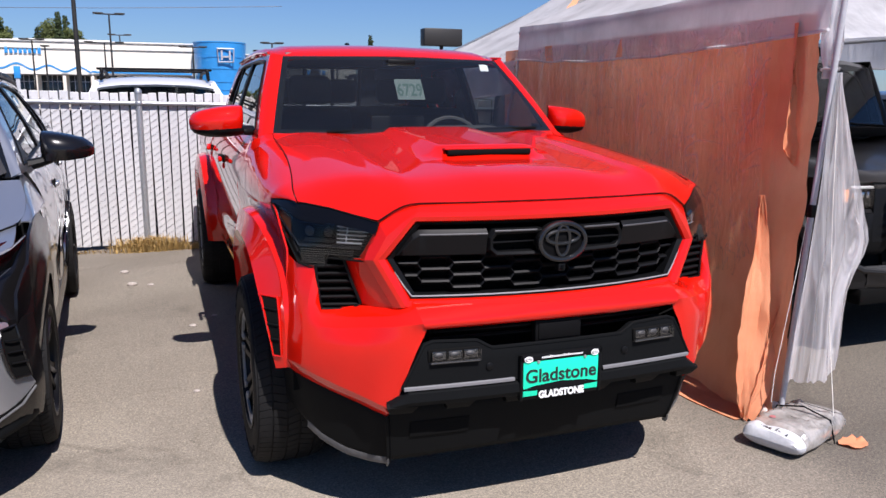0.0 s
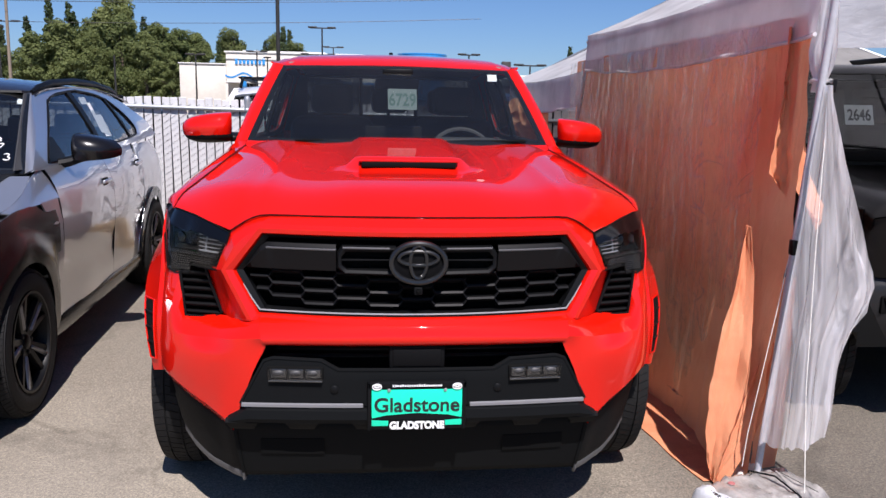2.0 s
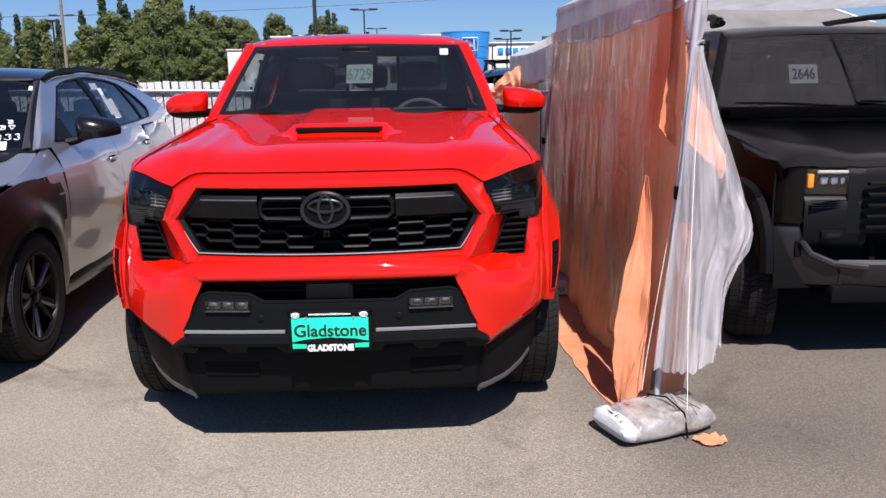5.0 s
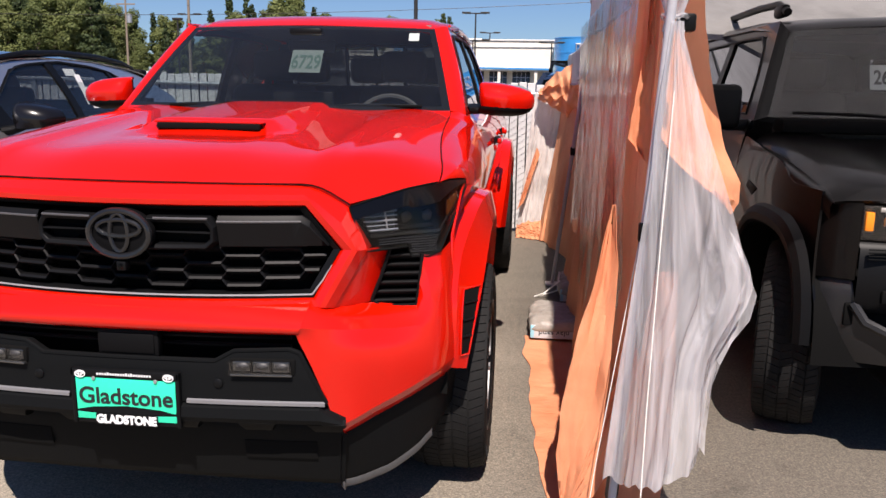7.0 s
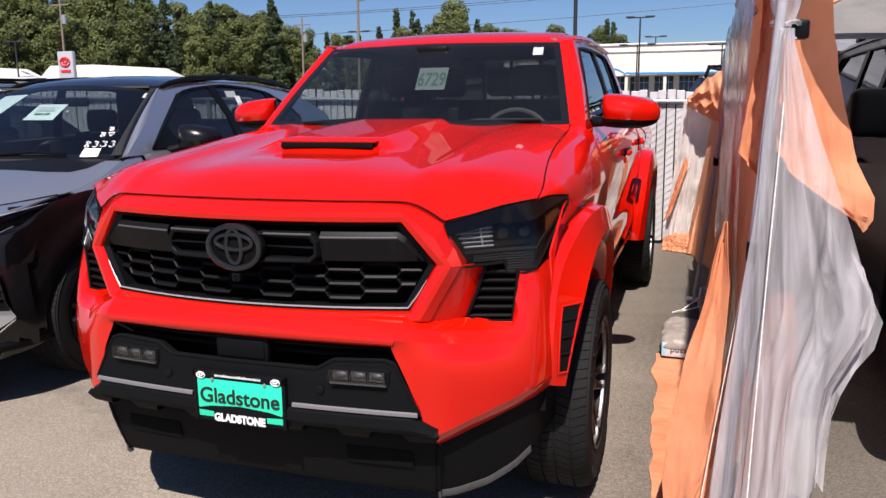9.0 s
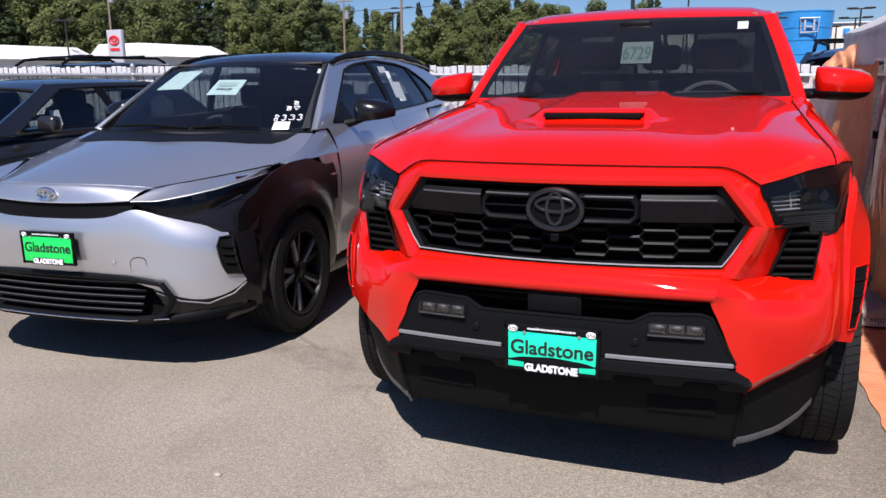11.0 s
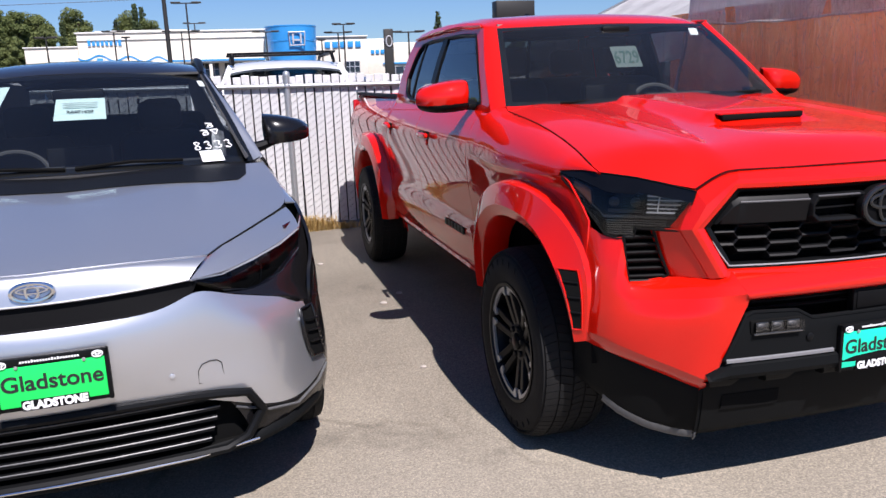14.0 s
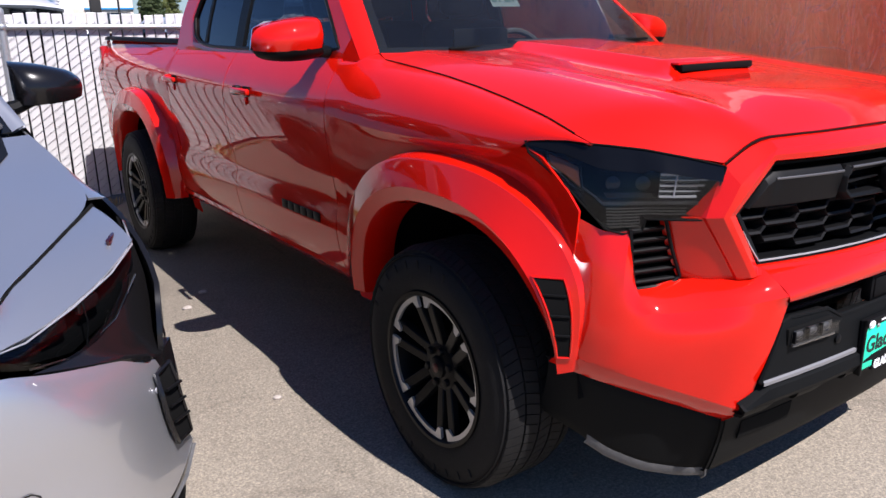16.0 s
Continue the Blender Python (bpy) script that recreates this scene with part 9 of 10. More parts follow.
    part("tie_cord", tube([(1.485, 3.29, 1.50), (1.468, 3.24, 1.0), (1.452, 3.18, 0.5), (1.440, 3.10, 0.13)], 0.0018, 6), ROPE, t)
    part("tie_cord", tube([(1.46, 3.33, 1.30), (1.40, 3.33, 0.8), (1.335, 3.35, 0.25), (1.32, 3.34, 0.12)], 0.0016, 6), ROPE, t)
    ORIGIN[0] = Vector((0, 0, 0))


tied_sheet()


def draped(name, label, m, corners, seed, folds=0.03, hem=0.0):
    """A sheet hung between four corners (top left, top right, foot left, foot right), with falling folds."""
    c = (corners[2] + corners[3]) / 2
    t = thing(name, pose(c.x, c.y, 0), label, "tarpaulin")
    ORIGIN[0] = Vector((c.x, c.y, 0))
    rows = []
    for j in range(31):
        f = j / 30
        r = []
        for k in range(41):
            u = k / 40
            p = corners[0].lerp(corners[1], u).lerp(corners[2].lerp(corners[3], u), f)
            w = folds * (0.35 + f) * (n3(seed, u * 4.5 + 0.6 * f, f * 1.4) + 0.5 * n3(seed + 3, u * 11, f * 2.5)) + 0.012 * n3(u * 16, f * 14, seed)
            p += Vector((0.3 * w, -abs(w) * 1.6 - 0.02 * max(0, f - 0.8) * 5, 0.03 * n3(u * 7, seed, 1) * (1 - f)))
            p.z = max(p.z, 0.006 + hem * abs(n3(u * 9, seed, f * 6)))
            r.append(p)
        rows.append(r)
    part("hanging_sheet", patch(rows, (-0.3, -1, 0)), m, t)
    ORIGIN[0] = Vector((0, 0, 0))


def back_tarps():
    """Tarpaulins between the second leg and the fence."""
    V = Vector
    draped("tarpaulin", "orange tarpaulin hung from the canopy to the fence, reaching the ground", TARP, (V((1.40, 8.66, 1.46)), V((1.60, 8.15, 1.70)), V((1.20, 8.62, 0.01)), V((1.46, 7.55, 0.006))), 2, 0.05, 0.02)
    draped("tarpaulin", "white tarpaulin hanging against the slatted fence", TARP_WHITE, (V((1.12, 8.74, 1.40)), V((1.44, 8.70, 1.34)), V((0.99, 8.70, 0.10)), V((1.27, 8.64, 0.10))), 5, 0.025)
    draped("tarpaulin", "small orange tarpaulin corner turned over the white sheet", TARP, (V((1.155, 8.66, 0.88)), V((1.185, 8.64, 0.82)), V((0.98, 8.64, 0.26)), V((1.05, 8.60, 0.36))), 8, 0.015)
    draped("tarpaulin", "crumpled orange tarpaulin hem along the fence foot", TARP, (V((0.985, 8.63, 0.13)), V((1.30, 8.55, 0.20)), V((0.985, 8.58, 0.006)), V((1.30, 8.42, 0.006))), 11, 0.03, 0.03)
    # crumple of cloth on top of the fence
    t = thing("tarpaulin_bundle", pose(1.30, 8.6, 0), "bunched pale orange cloth slung over the fence corner", "tarpaulin")
    ORIGIN[0] = Vector((1.30, 8.6, 0))
    rows = []
    for j in range(21):
        f = j / 20
        rows.append([(mix(1.15, 1.58, u) + 0.03 * n3(u * 6, f * 4, 3), mix(8.66, 8.25, u) - 0.12 * math.sin(math.pi * f) - 0.07 * n3(u * 8, f * 5, 1), mix(mix(1.44, 1.66, min(1, u * 1.6)), mix(1.34, 1.10, u), f) + 0.05 * n3(u * 7, f * 6, 7)) for u in [k / 36 for k in range(37)]])
    part("bunched_cloth", patch(rows, (-0.3, -1, 0)), TARP, t)
    ORIGIN[0] = Vector((0, 0, 0))


back_tarps()


BAG = mat("grey sand bag plastic", (0.20, 0.185, 0.17), 0.2, 0, 0.4, grain=0.4, scale=16, bump=1.6, stain=0.8, stain_scale=11, stain_color=(0.42, 0.40, 0.385))
BAG_DARK = mat("dusty sand bag plastic", (0.25, 0.22, 0.19), 0.5, 0, 0.0, grain=0.2, scale=30, bump=0.5, stain=0.5, stain_scale=6, stain_color=(0.38, 0.35, 0.32))
BAG_END = mat("white bag end", (0.50, 0.51, 0.53), 0.4, 0, 0.1, grain=0.08, scale=40, bump=0.3)


def sand_bag(m, sx, sy, sz, label, body, white=0):
    """A slumped plastic bag: printed end at local -y."""
    t = thing("sand_bag", m, label, "sand bag", "canopy weights")
    n, k = 36, 44
    rows = []
    rng = random.Random(int(sx * 1000 + sy * 77))
    ph = rng.uniform(0, 9)
    for j in range(n + 1):
        v = -1 + 2 * j / n
        prof = max(0.0, 1 - abs(v) ** 5) ** 0.42
        r = []
        for i in range(k):
            a = 2 * math.pi * i / k
            c, s = math.cos(a), math.sin(a)
            px = math.copysign(abs(c) ** 0.55, c) * sx / 2 * (0.86 + 0.14 * prof)
            pz = math.copysign(abs(s) ** 0.75, s) * sz / 2 * (0.12 + 0.88 * prof)
            lump = 0.020 * n3(px * 9 + ph, v * 3, pz * 9) + 0.014 * n3(px * 24 + 3 * v, v * 8 + ph, 3) + 0.006 * n3(px * 50 - 6 * v, v * 14, ph)
            z = sz / 2 + pz + (lump if pz > 0 else 0)
            r.append((px * (1 + 0.05 * n3(v * 3, ph, 1)), v * sy / 2 * (1 + 0.03 * n3(px * 8, ph, 2)), max(0.002, z)))
        rows.append(r)
    bm = patch(rows, close=True)
    bm.verts.ensure_lookup_table()
    bm.faces.new([bm.verts[i] for i in range(k)])
    bm.faces.new([bm.verts[n * k + i] for i in range(k)])
    bmesh.ops.recalc_face_normals(bm, faces=bm.faces[:])
    part("bag", bm, body, t)
    if white:
        skin = [[(x * 1.012, y - 0.003 * (1 - j / white), z * 1.02 + 0.001) for x, y, z in r] for j, r in enumerate(rows[:white + 1])]
        skin[-1] = [(x, y + 0.012 * n3(x * 20, z * 20, 1), z) for x, y, z in skin[-1]]
        cap = patch(skin, close=True)
        cap.verts.ensure_lookup_table()
        cap.faces.new([cap.verts[i] for i in range(k)])
        bmesh.ops.recalc_face_normals(cap, faces=cap.faces[:])
        part("printed_end", cap, BAG_END, t)
    return t


def label_end(t, x0, x1, y, z0, z1, tilt, size, text=True):
    """The white printed end of a bag, with its words upside down."""
    w = x1 - x0
    e = part("printed_end", moved(box(0, 0, 0, w, 0.012, z1 - z0, 0.005), Matrix.Translation(((x0 + x1) / 2, y, (z0 + z1) / 2)) @ Matrix.Rotation(radians(tilt), 4, "X")), BAG_END, t)
    if text:
        part("bag_words", moved(letters("play sand", size, 0.0006, 0.0004), Matrix.Translation(((x0 + x1) / 2, y - 0.008, (z0 + z1) / 2)) @ Matrix.Rotation(radians(tilt), 4, "X") @ Matrix.Rotation(radians(180), 4, "Y")), INK_BLACK, e)
        part("bag_blue_edge", moved(box(-w / 2 + 0.012, -0.001, 0, 0.022, 0.012, z1 - z0 - 0.004, 0.003), Matrix.Translation(((x0 + x1) / 2, y, (z0 + z1) / 2)) @ Matrix.Rotation(radians(tilt), 4, "X")), mat("pale blue print", (0.25, 0.5, 0.6), 0.4), e)


bag = sand_bag(pose(1.335, 3.20, 0, 0, 0, -70), 0.27, 0.47, 0.115, "crumpled grey plastic sand bag with a white printed end", BAG, 4)
part("bag_words", moved(letters("play sand", 0.04, 0.0006, 0.0004), pose(-0.01, -0.206, 0.098, -62, 0, 0) @ Matrix.Rotation(radians(180), 4, "Y")), INK_BLACK, bag)
part("print_block", moved(letters("play sand", 0.055, 0.0006, 0.0004), pose(-0.118, 0.06, 0.062, 0, 0, -90) @ Matrix.Rotation(radians(-18), 4, "X") @ Matrix.Rotation(radians(180), 4, "Y")), WHITE, bag)
for q in range(5):
    part("print_bar", moved(box(0, 0, 0, 0.09, 0.004, 0.001), pose(0.02 + 0.02 * q, 0.12, 0.128)), INK_BLACK, bag)
part("red_mark", moved(lathe([(0.014, 0), (0.012, 0.002), (0, 0.002)], 16), pose(-0.06, -0.10, 0.112) @ Matrix.Rotation(radians(-90), 4, "Y")), mat("red print", (0.36, 0.12, 0.12), 0.5), bag)
part("bag_cord", tube([(-0.145, 0.05, 0.01), (-0.12, 0.055, 0.105), (0.0, 0.06, 0.136), (0.12, 0.06, 0.11), (0.148, 0.06, 0.01)], 0.004, 6), SATIN, bag)
bag = sand_bag(pose(1.265, 5.56, 0.012), 0.29, 0.46, 0.125, "dusty sand bag with a white printed end on the tarpaulin foot", BAG_DARK)
label_end(bag, -0.135, 0.135, -0.222, 0.008, 0.085, -8, 0.048)
bag = sand_bag(pose(1.46, 6.44, 0), 0.28, 0.46, 0.14, "dusty sand bag with a white printed end at the canopy leg", BAG_DARK)
label_end(bag, -0.13, 0.13, -0.222, 0.008, 0.09, -8, 0.048)
part("leg_rope", tube([(-0.13, -0.1, 0.12), (-0.24, -0.16, 0.04), (-0.30, -0.12, 0.006), (-0.22, -0.04, 0.006), (-0.14, -0.02, 0.03), (-0.13, 0.05, 0.15)], 0.006, 6), ROPE, bag)
scrap = thing("cloth_scrap", pose(1.53, 3.06, 0), "small folded scrap of orange tarpaulin by the sand bag", "cloth scrap")
part("scrap_sheet", patch([[(0.07 * math.cos(a) * f * (1 + 0.3 * n3(a, f, 2)), 0.05 * math.sin(a) * f, 0.008 + 0.03 * abs(n3(a * 1.5, f * 3, 5)) * f) for a in [2 * math.pi * k / 18 for k in range(18)]] for f in (0.02, 0.35, 0.7, 1.0)], (0, 0, 1), close=True), TARP, scrap, solid=0.002)

# ---- beyond the fence ----
CREAM = mat("cream wall panels", (0.62, 0.575, 0.50), 0.7, grain=0.04, scale=2, stain=0.08, stain_scale=0.3)
WALL_WHITE = mat("white wall", (0.64, 0.63, 0.605), 0.7, grain=0.04, scale=2)
BLUE = mat("blue metal cladding", (0.03, 0.26, 0.62), 0.4, 0.1, 0.2, grain=0.06, scale=1.5)
WINDOW_DARK = mat("dark shop window", (0.02, 0.025, 0.03), 0.1, 0, 0.3)
POLE = mat("dark bronze pole", (0.03, 0.028, 0.026), 0.5, 0.3, grain=0.1, scale=20)
WOOD_POLE = mat("weathered wood pole", (0.20, 0.16, 0.12), 0.85, grain=0.2, scale=30)


def dealership():
    t = thing("dealership_building", pose(0, 90, 0), "long cream car dealership with blue wave band and round tower", "building")
    ORIGIN[0] = Vector((0, 90, 0))
    P = lambda n, bm, m, **k: part(n, bm, m, t, **k)
    P("wall", box(-6.1, 98, 3.45, 18.8, 16, 6.9, 0.1), CREAM)
    P("parapet", box(-6.1, 97.95, 6.96, 19.1, 16.2, 0.16, 0.05), WALL_WHITE)
    P("parapet", box(-9.2, 97.9, 7.09, 9.0, 15.6, 0.12, 0.04), WALL_WHITE)
    P("cornice", box(-6.1, 89.93, 6.25, 18.8, 0.16, 0.07, 0.02), WALL_WHITE)
    P("wall", box(11.65, 98, 3.02, 5.9, 14, 6.04, 0.1), CREAM)
    P("parapet", box(11.65, 97.9, 6.08, 6.1, 14.2, 0.14, 0.04), WALL_WHITE)
    P("wall", box(-18.0, 95, 2.8, 5.0, 10, 5.6, 0.1), CREAM)
    P("parapet", box(-18.05, 94.9, 5.64, 5.1, 10.1, 0.12, 0.04), WALL_WHITE)
    P("wall", box(19.5, 106, 2.8, 7.5, 14, 5.6, 0.1), CREAM)
    P("parapet", box(17.0, 106, 5.85, 3.4, 13.6, 0.6, 0.05), WALL_WHITE)
    P("side_band", box(20.6, 98.9, 3.1, 5.3, 0.2, 0.2, 0.03), BLUE)
    for k in range(5):
        P("sign_bar", box(16.7 + 0.62 * k, 98.9, 4.55, 0.44, 0.08, 0.5, 0.02), BLUE)
    w = P("window", box(20.6, 98.96, 1.7, 4.6, 0.1, 2.0, 0.02), WINDOW_DARK)
    part("window_frame", joined(*[box(18.4 + 1.1 * k, 98.9, 1.7, 0.07, 0.1, 2.0) for k in range(5)]), STEEL_WHITE, w)
    # canopy with a wavy blue edge over the shop windows
    def edge(x):
        return curve([(-16, 4.42), (-13.3, 4.36), (-10.5, 4.19), (-7.7, 4.06), (-6.1, 3.86), (4, 3.78)], x) + 0.25 * math.cos((x + 13.3) * 2 * math.pi / 2.8) * (1 if x < -6.6 else 0)
    xs = [-15.3 + 0.1 * k for k in range(184)]
    P("canopy_fascia", patch([[(x, 88.2, edge(x) + dz) for x in xs] for dz in (-0.10, 0.0)], (0, -1, 0)), WALL_WHITE, solid=0.10)
    P("wave_band", patch([[(x, 88.12, edge(x) + dz) for x in xs] for dz in (-0.05, 0.13)], (0, -1, 0)), BLUE, solid=0.12)
    P("canopy_roof", box(-6.1, 89.2, 3.68, 18.4, 1.9, 0.10, 0.03), WALL_WHITE)
    for x in (-15.2, -11.75, -9.18, -6.6, -2.6, 1.4):
        P("canopy_post", box(x, 88.5, 1.8, 0.32, 0.32, 3.6, 0.03), CREAM)
    for k in range(6):
        x = -13.0 + 2.56 * k
        w = P("window", box(x, 89.96, 2.1, 1.95, 0.1, 3.0, 0.02), WINDOW_DARK)
        part("window_frame", joined(box(x, 89.9, 3.62, 2.05, 0.1, 0.08), box(x - 0.48, 89.9, 2.1, 0.05, 0.1, 3.0), box(x, 89.9, 2.1, 0.05, 0.1, 3.0), box(x + 0.48, 89.9, 2.1, 0.05, 0.1, 3.0), box(x, 89.9, 2.95, 1.95, 0.1, 0.05)), STEEL_WHITE, w)
    for x, w_ in ((12.75, 1.75), (10.3, 1.6)):
        w = P("window", box(x, 90.96, 2.1, w_, 0.1, 2.5, 0.02), WINDOW_DARK)
        part("window_frame", joined(*[box(x - w_ / 2 + w_ * k / 3, 90.9, 2.1, 0.06, 0.1, 2.5) for k in range(4)], *[box(x, 90.9, z, w_, 0.1, 0.06) for z in (0.85, 2.1, 2.75, 3.35)]), STEEL_WHITE, w)
    # round tower
    at = lambda z: Matrix.Translation((5.95, 88.6, z)) @ Matrix.Rotation(radians(-90), 4, "Y")
    P("tower", moved(lathe([(2.52, 0), (2.54, 1.8), (2.68, 5.5), (2.72, 5.52), (2.72, 5.62), (2.6, 5.64), (2.6, 5.4), (0.0, 5.4)], 48), at(1.5)), BLUE)
    P("tower_base", moved(lathe([(2.3, 0), (2.3, 1.6)], 32), at(0)), WALL_WHITE)
    for z in (2.2, 3.05, 4.4, 5.6):
        r = 2.545 + 0.04 * (z - 2)
        P("tower_seam", moved(lathe([(r, -0.02), (r + 0.03, 0.0), (r, 0.02)], 40), at(z)), BLUE)
    sq = [(6.3 - 0.74, 5.05), (6.3 + 0.74, 5.05), (6.3 + 0.84, 6.38), (6.3 - 0.84, 6.38)]
    P("tower_sign", tube([(x, 85.82, z) for x, z in sq], 0.09, 8, closed=True), STEEL_WHITE)
    P("tower_sign", joined(box(5.9, 85.82, 5.72, 0.17, 0.1, 0.98), box(6.7, 85.82, 5.72, 0.17, 0.1, 0.98), box(6.3, 85.82, 5.58, 0.7, 0.1, 0.17)), STEEL_WHITE)
    for k in range(5):
        P("sign_bar", box(10.1 + 0.86 * k, 90.9, 5.2, 0.62, 0.08, 0.68, 0.02), BLUE)
    for k in range(8):
        P("sign_bar", box(-14.35 + 0.42 * k, 89.9, 5.9 + (0.1 if k in (0, 7) else 0), 0.29, 0.08, 0.70 if k in (0, 7) else 0.44, 0.02), BLUE)
    for k in range(3):
        P("roof_unit", box(-11.5 + 4.2 * k, 101, 7.15, 1.6, 2, 0.5, 0.05), GALV)
    ORIGIN[0] = Vector((0, 0, 0))


dealership()


def low_shops():
    for x, y, w, d, h, label in ((-64, 56, 13, 10, 4.2, "low white workshop with a flat bright roof"), (-53.5, 66, 8.5, 10, 4.4, "low white shop with a gabled roof")):
        t = thing("workshop_building", pose(x, y, 0), label, "building", "low buildings beyond the car park")
        part("wall", box(0, 0, h / 2 - 0.4, w, d, h - 0.8, 0.05), WALL_WHITE, t)
        part("roof", prism([(-w / 2 - 0.6, h - 0.8), (w / 2 + 0.6, h - 0.8), (w / 2 - 2.5, h + 0.5), (-w / 2 + 1, h + 0.5)], "y", -d / 2 - 0.5, d / 2, 0.02), WALL_WHITE, t)
        for k in range(3):
            part("window", box(-w / 3 + k * w / 3, -d / 2 - 0.02, h / 2 - 0.5, w / 6, 0.1, 1.2), WINDOW_DARK, t)
    t = thing("pylon_sign", pose(-50.5, 56, 0), "tall white pylon sign with a red oval mark", "sign")
    part("panel", box(0, 0, 2.9, 1.6, 0.4, 5.8, 0.08), STEEL_WHITE, t)
    red = mat("red sign paint", (0.6, 0.02, 0.03), 0.5)
    part("oval_mark", moved(joined(ellipse_ring(0, 4.9, -0.22, 0.5, 0.36, 0.07, 28), ellipse_ring(0, 4.98, -0.22, 0.33, 0.14, 0.05, 24), ellipse_ring(0, 4.9, -0.22, 0.14, 0.30, 0.05, 24)), Matrix()), red, t)
    part("sign_bar", box(0, -0.22, 4.15, 1.0, 0.05, 0.22), red, t)
    t = thing("pylon_sign", pose(-13.0, 86, 0), "small blue pylon sign on a white post", "sign")
    part("post", box(0, 0, 1.6, 0.34, 0.3, 3.2, 0.04), STEEL_WHITE, t)
    part("panel", box(0, -0.02, 3.72, 0.56, 0.4, 1.15, 0.05), BLUE, t)
    # dark sign and dark box right of the pickup
    t = thing("pylon_sign", pose(9.24, 54, 0), "dark pylon sign with a white mark", "sign")
    part("panel", box(0, 0, 2.3, 0.62, 0.3, 4.6, 0.05), POLE, t)
    part("sign_mark", ellipse_ring(0, 3.8, -0.17, 0.20, 0.34, 0.04, 20), STEEL_WHITE, t)

    t = thing("sign_box", pose(19.44, 57.2, 0), "dark square sign box on a steel post", "sign")
    part("post", tube([(0, 0, 0), (0, 0, 5.4)], 0.14, 10), POLE, t)
    part("box", box(0, 0, 5.95, 3.0, 1.0, 1.25, 0.06), POLE, t)


low_shops()


def light_pole(x, y, h, heads, label, r=0.09):
    t = thing("light_pole", pose(x, y, 0), label, "light pole", "car park light poles")
    part("shaft", tube([(0, 0, 0), (0, 0, h * 0.5), (0, 0, h)], [r, r * 0.85, r * 0.7], 10), POLE, t)
    for dx in heads:
        part("lamp_head", box(dx, 0, h + 0.05, 0.75, 0.35, 0.14, 0.03), POLE, t)
    if heads:
        part("arm", box(0, 0, h, max(heads) - min(heads) + 0.4, 0.1, 0.1, 0.02), POLE, t)


for x, y, h, heads in ((-3.72, 33.5, 10.5, (-0.7, 0.7)), (-3.95, 70, 7.9, (-0.8, 0.8)), (-3.9, 92, 7.85, (-0.8, 0.8)), (-10.8, 80, 6.4, (-0.65, 0.65)), (-9.8, 80, 5.85, (0,)), (-4.9, 80, 6.3, (-1.3, 1.3)), (2.8, 80, 6.1, (-0.9, 0.9)), (8.75, 70, 6.0, (-0.6, 0.6)), (9.0, 75, 5.6, (-0.9, 0.9)), (8.1, 80, 5.2, (0,)), (12.55, 62, 4.8, (-0.9, 0.9)), (-15.6, 75, 5.7, (-0.5, 0.5)), (-33, 78, 8.4, (-0.8, 0.8)), (-20, 66, 5.0, ()), (-26, 60, 6.4, (0,)), (-58, 58, 7.0, (-0.8, 0.8))):
    light_pole(x, y, h, heads, "dark steel car park light pole" + ("" if heads else " without a lamp"))


def utility_pole(x, y, h):
    t = thing("utility_pole", pose(x, y, 0), "tall weathered wooden utility pole with crossarm and cables", "utility pole", "utility poles")
    part("shaft", tube([(0, 0, 0), (0.15, 0, h)], [0.15, 0.10], 12), WOOD_POLE, t)
    part("crossarm", box(0.14, 0, h - 0.8, 2.2, 0.12, 0.14, 0.01), WOOD_POLE, t)
    part("transformer", moved(lathe([(0, 0), (0.3, 0.02), (0.3, 0.9), (0.1, 1.0), (0, 1.0)], 16), Matrix.Translation((0.5, 0, h - 2.8)) @ Matrix.Rotation(radians(-90), 4, "Y")), GALV, t)


for x, y, h in ((-30.5, 72, 13.5), (-64, 70, 12.5), (-44, 86, 11.0)):
    utility_pole(x, y, h)
cab = thing("overhead_cables", pose(-40, 72, 0), "thin dark overhead cables between utility poles", "cables")
for dz, dy in ((0, -0.8), (0.02, 0.8), (-1.8, 0)):
    part("cable", tube([(x + 40, dy, 9.6 + dz + 0.0006 * (x + 40) ** 2) for x in range(-95, 12, 7)], 0.022, 5), POLE, cab)


